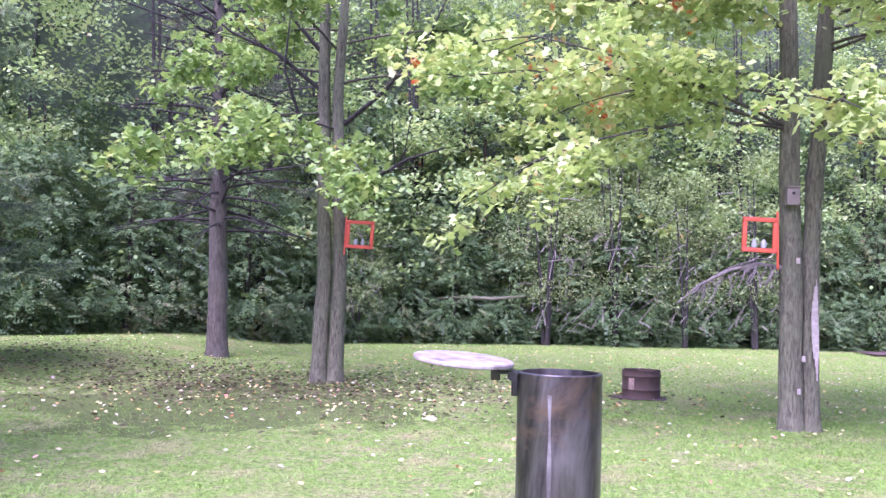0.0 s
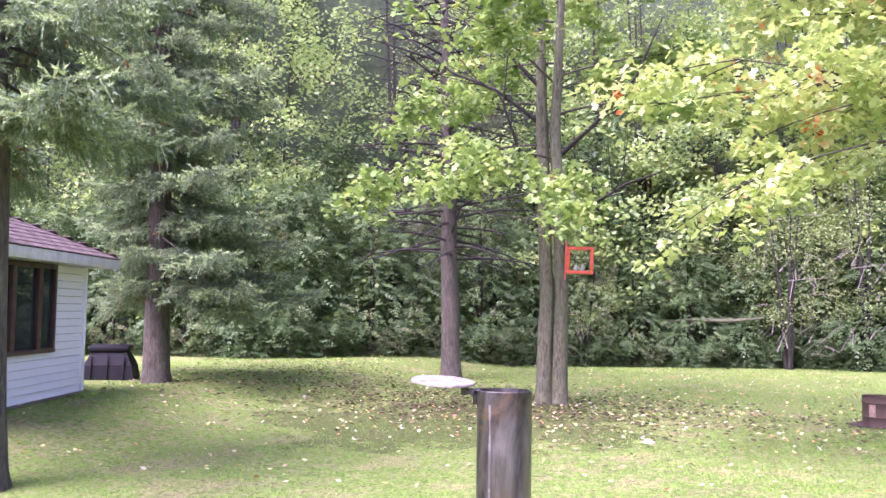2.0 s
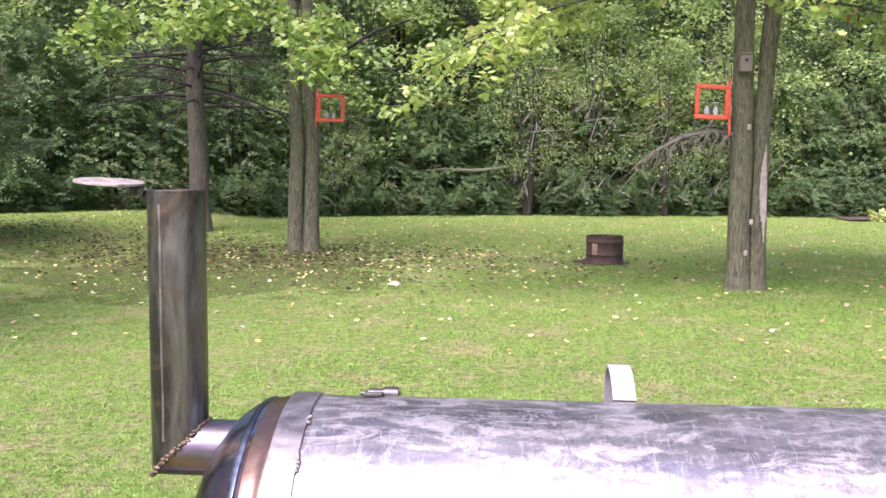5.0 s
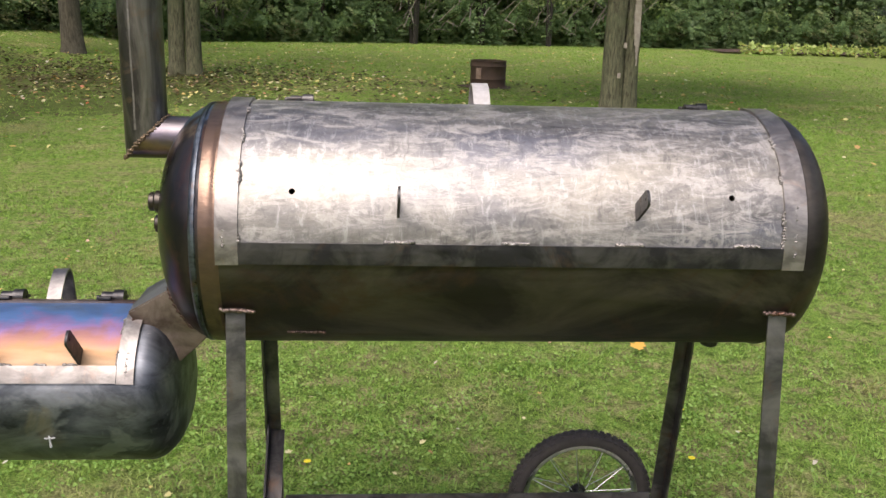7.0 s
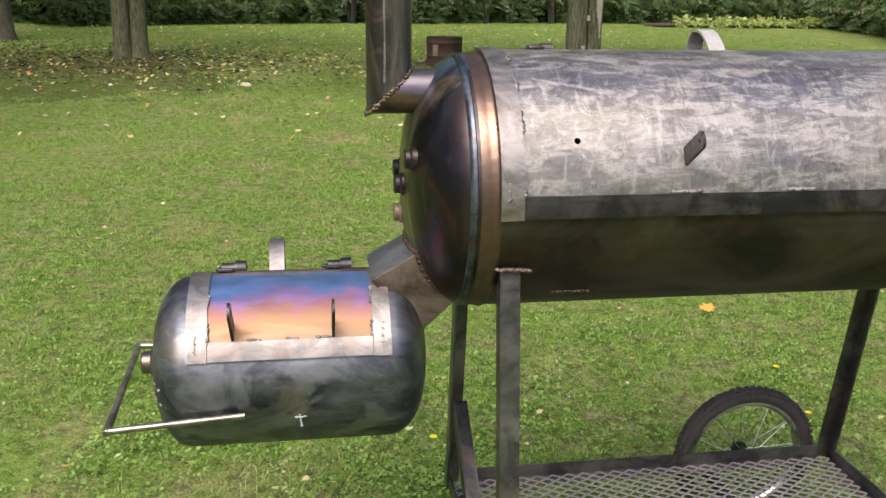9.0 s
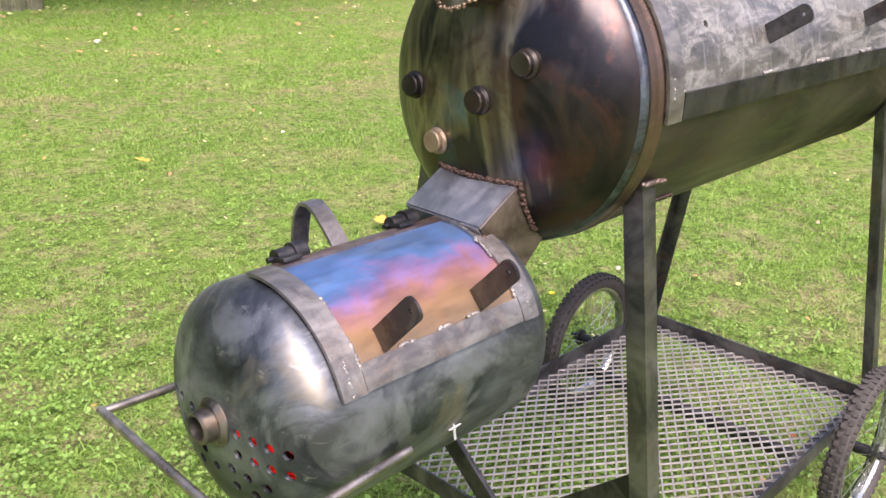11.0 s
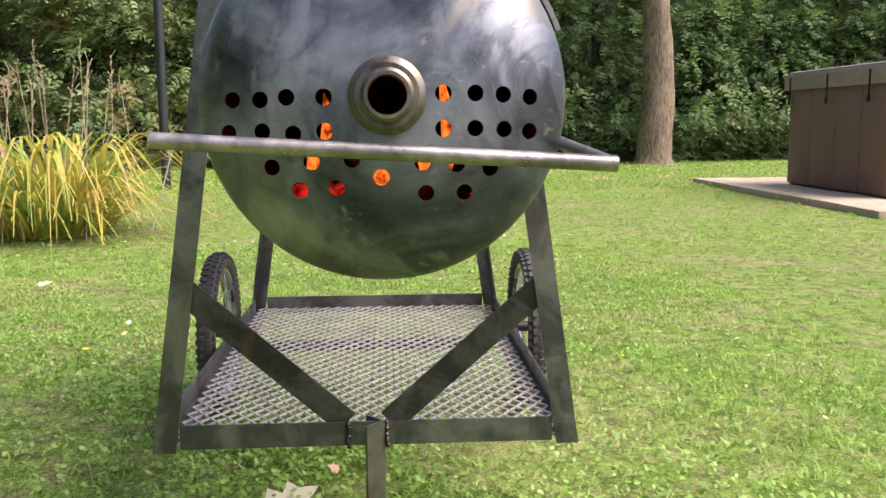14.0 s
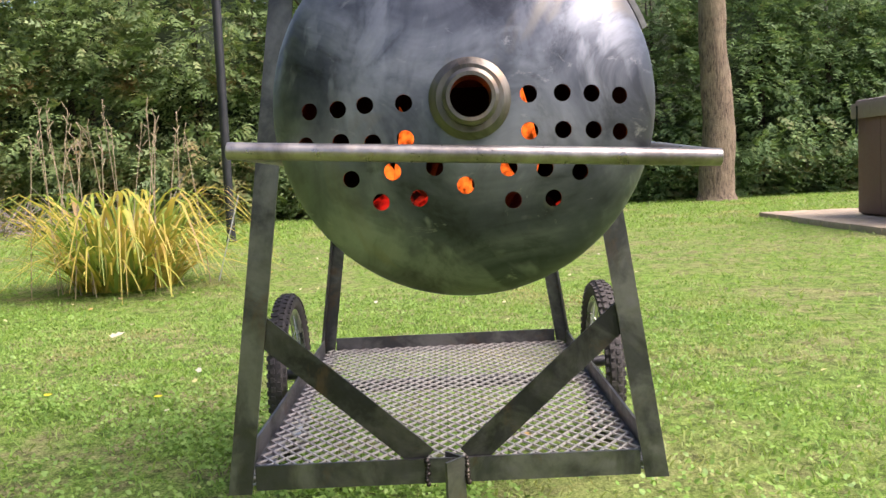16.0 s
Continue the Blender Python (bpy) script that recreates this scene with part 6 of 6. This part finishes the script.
maple((0.5, 35.5, 0), [([(0, 0, -0.1), (0.1, 0, 4), (0, 0, 11)], [0.12, 0.1, 0.03])], [((o[0], o[1], o[2] * 1.3), d, ln * 1.5, sg) for o, d, ln, sg in specs4], 9000, (0.18, 0.30), LEAF_YELLOW, 23, "pale yellow-green maple in the wood edge")
root = thing("maple_tree", "old maple with a thick flaking brown trunk at the hedge", "tree", at=(14.0, -4.83, 0))
trunk_mesh(root, [(0, 0, -0.15), (0.0, -0.05, 1.5), (0.0, 0.03, 3.5), (0, 0.2, 9)], [0.33, 0.265, 0.235, 0.12], BARK_OLD, label="rough brown trunk flared at the foot", flare=1.6)
limb_mesh(root, boughs([((0, 0.1, 6 + i * 0.5), (math.cos(i * 2), math.sin(i * 2), 0.5), 3, 0.3) for i in range(6)]), 0.07, 0.02, BARK_OLD, "limbs")
P = np.array([(random.Random(i).gauss(0, 1.6), random.Random(i + 5000).gauss(0.2, 1.6), 8.6 + random.Random(i + 9000).gauss(0, 1.0)) for i in range(2500)])
A, B = turn_axes(len(P), 0.5, (0.13, 0.22))
polygons("crown", P, A, B, MAPLE, nrg.uniform(-0.3, 0.3, len(P)), LEAF_MAPLE, root)


# ---- things in the yard ----
# cabin
shed = thing("garden_cabin", "small white-sided cabin with a brown shingled hip roof and brown window", "cabin", at=(-11.09, 11.14, rise(-11) + 0.05))
ux, uy = 0.322, -0.947      # along the seen wall, towards its far corner
shed.rotation_euler = (0, 0, math.atan2(uy, ux))
SW, SD, SH = 4.4, 3.6, 2.08     # wall length, depth, height
bm = bmesh.new()
box(bm, (SW / 2, -SD / 2, SH / 2 - 0.06), (SW - 0.06, SD - 0.06, SH - 0.02))
# dark core seen in the board gaps stands for the shadow lines
part("wall_core", bm, BOXWOOD, shed, "", 0)
bm = bmesh.new()
n_row, row = 17, SH / 17


def clap(bm, x0, x1, y, z, h, out):
    v = [bm.verts.new(c) for c in ((x0, y, z), (x1, y, z), (x1, y + out * 0.024, z), (x0, y + out * 0.024, z), (x0, y, z + h), (x1, y, z + h), (x1, y + out * 0.002, z + h), (x0, y + out * 0.002, z + h))]
    for f in ((0, 1, 2, 3), (3, 2, 6, 7), (4, 5, 1, 0), (7, 6, 5, 4), (0, 3, 7, 4), (1, 5, 6, 2)):
        bm.faces.new([v[k] for k in f])


WX0, WX1, WZ0, WZ1 = 1.27, 3.10, 0.77, 2.00
bm.free()
for i in range(n_row):
    z = i * row
    for a, b2 in ([(0.05, SW - 0.05)] if z + row < WZ0 or z > WZ1 else [(0.05, WX0 - 0.07), (WX1 + 0.07, SW - 0.05)]):
        bm = bmesh.new()
        clap(bm, a, b2, -0.03, z, row * 0.93, 1)
        part("siding_board", bm, SIDING, shed, "", 0)
for i in range(n_row):
    bm = bmesh.new()
    clap(bm, 0, SD - 0.1, 0.0, 0, row * 1.02, 1)
    ob = part("siding_board", bm, SIDING, shed, "", 0)
    ob.matrix_basis = Matrix.Translation((0.03, -SD + 0.05, i * row)) @ Matrix.Rotation(radians(90), 4, "Z")
for x in (0.03, SW - 0.03):
    bm = bmesh.new()
    box(bm, (x, -0.02, SH / 2), (0.09, 0.09, SH), None, 0.006)
    part("corner_trim", bm, SIDING, shed)
win = part("window_frame", (lambda q: (box(q, ((WX0 + WX1) / 2, -0.005, WZ0 - 0.03), (WX1 - WX0 + 0.14, 0.09, 0.07), None, 0.006), box(q, ((WX0 + WX1) / 2, -0.005, WZ1 + 0.03), (WX1 - WX0 + 0.14, 0.08, 0.07), None, 0.006),
            [box(q, (x, -0.005, (WZ0 + WZ1) / 2), (w, 0.08, WZ1 - WZ0), None, 0.006) for x, w in ((WX0 - 0.03, 0.07), (WX1 + 0.03, 0.07), (WX0 + 0.5, 0.13), (WX1 - 0.5, 0.13))], q)[-1])(bmesh.new()), BROWN_TRIM, shed, "dark brown window frame")
for x0, x1 in ((WX0 + 0.005, WX0 + 0.435), (WX0 + 0.565, WX1 - 0.565), (WX1 - 0.435, WX1 - 0.005)):
    bm = bmesh.new()
    box(bm, ((x0 + x1) / 2, -0.022, (WZ0 + WZ1) / 2), (x1 - x0, 0.008, WZ1 - WZ0))
    part("pane", bm, GLASS, win, "", 0)
OH = 0.42
bm = bmesh.new()
for x0, x1, y0, y1 in ((-OH, SW + OH, OH - 0.03, OH), (-OH, SW + OH, -SD - OH, -SD - OH + 0.03), (-OH, -OH + 0.03, -SD - OH + 0.03, OH - 0.03), (SW + OH - 0.03, SW + OH, -SD - OH + 0.03, OH - 0.03)):
    box(bm, ((x0 + x1) / 2, (y0 + y1) / 2, SH + 0.075), (x1 - x0, y1 - y0, 0.16), None, 0.004)
part("fascia", bm, FASCIA, shed, "peeling white fascia board")
bm = bmesh.new()
box(bm, (SW / 2, -SD / 2, SH + 0.012), (SW + 2 * OH - 0.07, SD + 2 * OH - 0.07, 0.02))
part("soffit", bm, FASCIA, shed)
roof = new("roof")
roof.parent = shed
ridge = 1.0
ins = SD / 2 + OH
z0, zr = SH + 0.16, SH + 0.16 + ridge
bm = bmesh.new()
c = [bm.verts.new(p) for p in ((-OH, OH, z0), (SW + OH, OH, z0), (SW + OH, -SD - OH, z0), (-OH, -SD - OH, z0), (-OH + ins, -SD / 2, zr), (SW + OH - ins, -SD / 2, zr))]
for f in ((0, 1, 5, 4), (1, 2, 5), (2, 3, 4, 5), (3, 0, 4), (0, 3, 2, 1)):
    bm.faces.new([c[k] for k in f])
part("roof_deck", bm, SHINGLE, roof, "", 0)
rr = random.Random(8)
tile = None
courses = 12
for slope in (0, 1):
    width = (SW if slope == 0 else SD) + 2 * OH
    for i in range(courses):
        u0, u1 = i / courses, (i + 1) / courses
        wl = width / 2 - ins * u0
        n_t = max(1, int(2 * wl / 0.46))
        for j in range(n_t):
            xx = -wl + (j + 0.5) * 2 * wl / n_t
            run = ins * (u0 + u1) / 2
            zz = z0 + ridge * (u0 + u1) / 2 + 0.012
            tilt = math.atan2(ridge, ins)
            if tile is None:
                bm = bmesh.new()
                box(bm, (0, 0, 0), (0.44, 0.24, 0.014))
                tile = part("shingle", bm, SHINGLE, roof, "", 0)
                tile.matrix_basis = Matrix.Translation((SW / 2 + xx, OH - run, zz)) @ Matrix.Rotation(-tilt + 0.04, 4, "X")
                continue
            if slope == 0:
                m2 = Matrix.Translation((SW / 2 + xx, OH - run, zz)) @ Matrix.Rotation(-tilt + 0.04, 4, "X") @ Matrix.Rotation(rr.uniform(-.02, .02), 4, "Z")
            else:
                m2 = Matrix.Translation((-OH + run, -SD / 2 + xx, zz)) @ Matrix.Rotation(radians(90), 4, "Z") @ Matrix.Rotation(-tilt + 0.04, 4, "X")
            share("shingle", tile, roof, m2)

# black plastic bin behind the cabin
bin_ = thing("plastic_composter", "low black plastic garden bin with ribbed sloping sides", "bin", at=(-12.75, 13.9, rise(-12)))
bin_.rotation_euler = (0, 0, 0.5)
bin_.scale = (0.84, 0.84, 0.92)
bm = bmesh.new()
for z0b, z1b, s0, s1 in ((0, 0.30, 1.0, 0.90), (0.31, 0.60, 0.90, 0.64)):
    lo_ = [bm.verts.new((sx * 0.62 * s0, sy * 0.5 * s0, z0b)) for sx, sy in ((-1, -1), (1, -1), (1, 1), (-1, 1))]
    hi_ = [bm.verts.new((sx * 0.62 * s1, sy * 0.5 * s1, z1b)) for sx, sy in ((-1, -1), (1, -1), (1, 1), (-1, 1))]
    bm.faces.new(lo_[::-1])
    bm.faces.new(hi_)
    for q in range(4):
        bm.faces.new((lo_[q], lo_[(q + 1) % 4], hi_[(q + 1) % 4], hi_[q]))
bmesh.ops.bevel(bm, geom=[e for e in bm.edges if e.calc_face_angle(0) > 0.5], offset=0.05, segments=3, affect="EDGES")
part("body", bm, BLACK_PLASTIC, bin_)
for i in (-3, 0, 3):
    bm = bmesh.new()
    box(bm, (i * 0.125, -0.475, 0.28), (0.035, 0.035, 0.5), Matrix.Rotation(-0.18, 3, "X"), 0.008)
    part("rib", bm, BLACK_PLASTIC, bin_)
bm = bmesh.new()
box(bm, (0, 0, 0.68), (0.96, 0.76, 0.15), None, 0.065)
box(bm, (0.1, -0.1, 0.725), (0.34, 0.22, 0.03), None, 0.012)
part("cover", bm, BLACK_PLASTIC, bin_)


# orange square frames on the maples
def orange_frame(at, size, turn, label):
    root = thing("hanging_frame", label, "frame", "orange frames on the maples", at)
    root.rotation_euler = (0, radians(2), radians(turn))
    w = size * 0.125
    for c2, s2 in (((0, 0, size / 2 - w / 2), (size, 0.05, w)), ((0, 0, -size / 2 + w / 2), (size, 0.05, w)), ((-size / 2 + w / 2, 0, 0), (w, 0.046, size - 2 * w)), ((size / 2 - w / 2, 0, 0), (w, 0.046, size - 2 * w))):
        bm = bmesh.new()
        box(bm, c2, s2, None, 0.006)
        part("frame_board", bm, ORANGE_PAINT, root)
    for x in (-0.07, 0.06):
        bm = bmesh.new()
        tube(bm, [(x, 0, -size / 2 + w), (x, 0, -size / 2 + w + 0.05), (x, 0, -size / 2 + w + 0.09), (x, 0, -size / 2 + w + 0.12)], [0.035, 0.04, 0.028, 0.012], 14)
        part("target_cup", bm, PALE, root, "small pale grey cup")
    bm = bmesh.new()
    tube(bm, [(-size / 2 + w, 0, size * 0.02), (size / 2 - w, 0, size * 0.02)], [0.005] * 2, 8)
    part("cross_wire", bm, STEEL_DARK, root)
    return root


orange_frame((-3.47, 15.95, 2.84), 0.53, 0, "square orange wooden frame with small cups, fixed beside a maple trunk")
fr = orange_frame((2.76, 11.62, 2.69), 0.48, 4, "square orange wooden frame with small cups, fixed to a scarred maple")
bm = bmesh.new()
box(bm, (0.262, 0.03, -0.06), (0.03, 0.035, 0.80), Matrix.Rotation(-0.05, 3, "Y"), 0.005)
part("mount_board", bm, ORANGE_PAINT, fr)
fr2 = bpy.data.objects["hanging_frame"]
bm = bmesh.new()
box(bm, (-0.285, 0.03, -0.02), (0.03, 0.035, 0.75), None, 0.005)
part("mount_board", bm, ORANGE_PAINT, fr2)
bx = thing("nest_box", "small weathered wooden box nailed to a maple trunk", "nest box", at=(3.225, 11.70, 3.24))
bm = bmesh.new()
box(bm, (0, 0, 0), (0.17, 0.10, 0.24), None, 0.006)
part("body", bm, BOXWOOD, bx)
bm = bmesh.new()
box(bm, (0, -0.01, 0.128), (0.19, 0.13, 0.02), None, 0.004)
part("lid_board", bm, BOXWOOD, bx)
bm = bmesh.new()
tube(bm, [(0, -0.0515, 0.04), (0, -0.0535, 0.04)], [0.022] * 2, 16)
# black disc stands for the dark of the entrance hole
part("entrance", bm, SOOT_AND_HOLE, bx)
# bare dead branch hanging by the maple
db = thing("dead_branch", "bare grey dead branch arching out from the maple", "branch", at=(3.2, 11.9, 0))
bm = bmesh.new()
arch = [Vector((0, 0, 2.25)), Vector((-0.4, -0.1, 2.30)), Vector((-0.8, -0.1, 2.20)), Vector((-1.2, -0.05, 1.98)), Vector((-1.5, 0, 1.72))]
tube(bm, arch, [0.034, 0.028, 0.024, 0.018, 0.008], 8)
tube(bm, [p + Vector((0.02, 0.1, 0.10 - 0.03 * i)) for i, p in enumerate(arch)], [0.014, 0.012, 0.010, 0.008, 0.004], 7)
part("branch", bm, TWIG, db)
bm = bmesh.new()
r = random.Random(2)
for i in range(46):
    p = arch[0].lerp(arch[1], r.random()) if i % 3 == 0 else arch[1].lerp(arch[3], r.random())
    q = p + Vector((r.uniform(-0.25, 0.05), r.uniform(-0.2, 0.2), -r.uniform(0.1, 0.4)))
    tube(bm, [p, p.lerp(q, 0.5) + Vector((0.03, 0, 0.02)), q], [0.009, 0.007, 0.004], 5)
tagged(part("twigs", bm, TWIG, db), kind="stuff")
BARE_WOOD = plain("bare_pale_wood", (0.50, 0.44, 0.38), (0.36, 0.31, 0.27), 14, 0.8)
scar = bmesh.new()
for k in range(14):
    z = 0.75 + k * 0.1
    w = 0.055 * math.sin(math.pi * (k + 0.5) / 14) + 0.012 * noise.noise((z * 5, 0, 0))
    box(scar, (0.385 + 0.02 * math.sin(z * 3), -0.118, z), (2 * w, 0.02, 0.104), Matrix.Rotation(0.25, 3, "Z"), 0.004)
for z, x in ((0.55, 0.14), (2.35, 0.12), (1.0, 0.20)):
    knot = bmesh.new()
    box(knot, (x, -0.165, z), (0.05, 0.02, 0.08), None, 0.006)
    part("branch_scar", knot, BARE_WOOD, db, "pale scar of a cut branch")
tagged(part("bark_scar", scar, BARE_WOOD, db), "strip of pale bare wood where bark has split away", kind="stuff")
lg = thing("fallen_branch", "pale fallen branch caught low in the cedars", "branch", at=(-1.6, 30.6, 0))
bm = bmesh.new()
tube(bm, [(-1.6, 0, 1.55), (-0.5, -0.1, 1.62), (0.6, -0.2, 1.60), (1.7, -0.2, 1.72)], [0.03, 0.06, 0.06, 0.03], 8)
tube(bm, [(-0.4, -0.1, 1.60), (-1.0, -0.2, 1.25), (-1.3, -0.1, 0.3)], [0.04, 0.03, 0.02], 7)
part("branch", bm, BARK_MAPLE, lg)

# rusty fire drum
drum = thing("fire_drum", "short rusty steel fire drum standing on bare scorched ground", "fire pit", at=(1.76, 15.3, 0))
bm = bmesh.new()
pr = [(0.34, 0.0), (0.345, 0.015), (0.335, 0.03), (0.335, 0.15), (0.345, 0.165), (0.335, 0.18), (0.335, 0.38), (0.348, 0.40), (0.340, 0.42), (0.335, 0.48), (0.342, 0.50), (0.328, 0.50), (0.322, 0.48), (0.322, 0.02)]
rings = [[bm.verts.new((math.cos(a) * q, math.sin(a) * q, z)) for a in [2 * math.pi * i / 48 for i in range(48)]] for q, z in pr]
for a, b2 in zip(rings, rings[1:]):
    for i in range(48):
        bm.faces.new((a[i], a[(i + 1) % 48], b2[(i + 1) % 48], b2[i]))
part("drum", bm, RUST_DRUM, drum)
bm = bmesh.new()
box(bm, (-0.21, -0.265, 0.27), (0.11, 0.012, 0.20), Matrix.Rotation(radians(-38), 3, "Z"), 0.003)
part("faded_patch", bm, plain("faded_tan_paint", (0.36, 0.26, 0.20), (0.24, 0.16, 0.12), 20, 0.8), drum)
bm = bmesh.new()
bmesh.ops.create_circle(bm, cap_ends=True, segments=40, radius=0.47, matrix=Matrix.Translation((0, 0, 0.012)))
for v in bm.verts:
    k2 = 1 + 0.3 * noise.noise(v.co * 3)
    v.co.x *= k2 * 1.15
    v.co.y *= k2
part("scorched_ground", bm, MULCH, drum, "bare reddish scorched soil", 0)

# mulch bed at the far edge
bm = bmesh.new()
bmesh.ops.create_grid(bm, x_segments=24, y_segments=6, size=1)
for v in bm.verts:
    q = noise.noise((v.co.x * 4, v.co.y * 3, 1)) * 0.15
    v.co = Vector((17.5 + v.co.x * 5.6, 31.2 + v.co.y * (1.0 + q), 0.05 + 0.09 * (1 - v.co.y ** 2) * (1 - abs(v.co.x) ** 4) + 0.03 * noise.noise(v.co * 9)))
bed = part("planting_bed", bm, MULCH, None)
tagged(bed, "dark mulched planting bed along the wood's edge", "planting bed", kind="structure")
n = 900
x, y = nrg.uniform(12.6, 18.5, n), nrg.normal(30.2, 0.3, n)
A, B = turn_axes(n, 0.8, (0.10, 0.22))
tagged(polygons("low_plants", np.stack([x, y, nrg.uniform(0.05, 0.35, n)], 1), A, B, KITE, nrg.uniform(-0.2, 0.2, n), LEAF_YELLOW), "pale green low plants along the planting bed", "plants", kind="stuff")

# daylily clump with dry stalks
lily = thing("daylily_clump", "arching clump of yellowing daylily leaves with dry seed stalks", "plant", at=(4.35, 2.28, 0))
r = random.Random(41)
V, F = [], []
for i in range(400):
    a, rr0 = r.uniform(0, 6.28), 0.27 * math.sqrt(r.random())
    o = Vector((math.cos(a) * rr0 * 1.25, math.sin(a) * rr0 * 1.25, 0))
    b3 = a + r.gauss(0, 0.8)
    d = Vector((math.cos(b3), math.sin(b3), 0))
    ln = r.uniform(0.35, 1.15)
    up = min(0.70, r.uniform(0.20, 0.85) * (0.45 + 0.5 * ln))
    w = r.uniform(0.008, 0.015)
    dr = r.uniform(0.52, 0.98)
    s = Vector((-d.y, d.x, 0)) * w
    base = len(V)
    for k in range(7):
        u = k / 6
        z = up * math.sin(math.pi * u * dr)
        p = o + d * ln * u ** 1.15
        wid = 1 - 0.85 * u ** 2
        V += [p - s * wid + Vector((0, 0, max(0.01, z))), p + s * wid + Vector((0, 0, max(0.01, z)))]
    F += [(base + 2 * k, base + 2 * k + 1, base + 2 * k + 3, base + 2 * k + 2) for k in range(6)]
tagged(add_mesh("leaves", V, F, STRAW, lily, 60), "yellow and green strap leaves")
for i in range(20):
    bm = bmesh.new()
    a, q = r.uniform(0, 6.28), r.uniform(0.1, 0.55)
    o = Vector((math.cos(a) * q * 1.1, math.sin(a) * q * 1.2, 0))
    h = r.uniform(0.95, 1.32)
    lean = Vector((r.uniform(-0.1, 0.1), r.uniform(-0.16, 0.16), 0))
    tube(bm, [o, o + lean * 0.5 + Vector((0, 0, h * 0.55)), o + lean + Vector((0, 0, h))], [0.0038, 0.003, 0.0022], 6)
    for k in range(4):
        p = o + lean + Vector((0, 0, h - 0.05 * k))
        q2 = p + Vector((r.uniform(-.03, .03), r.uniform(-.04, .04), r.uniform(0.03, 0.07)))
        tube(bm, [p, q2], [0.002, 0.004], 5)
    part("dry_stalk", bm, STALK, lily)

# dark post behind the clump
post = thing("metal_post", "tall dark painted metal post standing in the lawn", "post", at=(8.75, 2.58, 0))
bm = bmesh.new()
tube(bm, [(0, 0, -0.1), (0, 0, 3.6)], [0.053, 0.053], 20)
part("pole", bm, POST, post)
bm = bmesh.new()
tube(bm, [(0, 0, 0), (0, 0, 0.012), (0, 0, 0.03)], [0.075, 0.075, 0.056], 20)
part("collar", bm, POST, post)
cane = thing("garden_cane", "thin pale leaning cane beside the daylily clump", "cane", at=(4.6, 1.62, 0))
bm = bmesh.new()
tube(bm, [(-0.02, 0.08, -0.02), (0.02, -0.10, 0.62)], [0.006, 0.004], 8)
part("rod", bm, PALE, cane)
# dry brush by the hedge
brush = thing("brush_heap", "heap of dry brown twigs and stems under the hedge", "brush", at=(11.6, 6.9, 0))
bm = bmesh.new()
for i in range(150):
    p = Vector((r.gauss(0, 0.7), r.gauss(0, 1.0), abs(r.gauss(0, 0.18))))
    d = Vector((r.uniform(-1, 1), r.uniform(-1, 1), r.uniform(-0.1, 0.7))).normalized() * r.uniform(0.3, 0.9)
    tube(bm, [p, p + d * 0.5 + Vector((0, 0, 0.03)), p + d], [0.009, 0.007, 0.003], 5)
tagged(part("twigs", bm, TWIG, brush), kind="stuff")

# hot tub on a slab
slab = new("pavement")
tagged(slab, "weathered pale stone slabs set in the lawn beneath the hot tub", "patio", kind="structure")
rs = random.Random(12)
for i in range(7):
    for j in range(5):
        bm = bmesh.new()
        sx, sy = 0.62, 0.60
        box(bm, (4.75 + (i + 0.5) * sx + rs.uniform(-.01, .01), -3.84 - (j + 0.5) * sy + rs.uniform(-.01, .01), 0.005 + rs.uniform(-.005, .005)), (sx - 0.014, sy - 0.014, 0.09), Matrix.Rotation(rs.uniform(-.012, .012), 3, "Z"), 0.008)
        part("slab", bm, SLAB, slab)
tub = thing("hot_tub", "square brown panelled hot tub with a closed vinyl cover", "hot tub", at=(7.85, -4.48, 0.052))
tub.scale = (1, 1, 1.23)
TL = 2.1
bm = bmesh.new()
box(bm, (-TL / 2, -TL / 2, 0.44), (TL - 0.05, TL - 0.05, 0.88), None, 0.03)
part("cabinet", bm, TUB_VINYL, tub, "dark brown cabinet")
for i in range(4):
    bm = bmesh.new()
    box(bm, (-0.045 - (i + 0.5) * (TL - 0.09) / 4, -0.016, 0.44), ((TL - 0.09) / 4 - 0.008, 0.022, 0.84), None, 0.005)
    part("side_panel", bm, TUB_VINYL, tub)
    bm = bmesh.new()
    box(bm, (-0.016, -0.045 - (i + 0.5) * (TL - 0.09) / 4, 0.44), (0.022, (TL - 0.09) / 4 - 0.008, 0.84), None, 0.005)
    part("side_panel", bm, TUB_VINYL, tub)
bm = bmesh.new()
for s2 in (0, -1):
    box(bm, (-TL / 2, -TL / 4 + s2 * TL / 2, 0.975), (TL + 0.06, TL / 2 - 0.012, 0.075), Matrix.Rotation(0.02 * (1 if s2 else -1), 3, "X"), 0.022)
cover = part("cover", bm, TUB_COVER, tub, "folded brown vinyl cover")
bm = bmesh.new()
for p, s2 in (((-TL / 2, 0.032, 0.905), (TL + 0.07, 0.008, 0.13)), ((0.032, -TL / 2, 0.905), (0.008, TL + 0.05, 0.13))):
    box(bm, p, s2, None, 0.003)
part("skirt", bm, TUB_COVER, cover)
for x in (-0.12, -0.95, -1.75):
    bm = bmesh.new()
    box(bm, (x, 0.040, 0.84), (0.03, 0.004, 0.22), None, 0.001)
    box(bm, (x, 0.044, 0.735), (0.045, 0.012, 0.05), None, 0.003)
    part("strap", bm, BLACK_PLASTIC, cover)
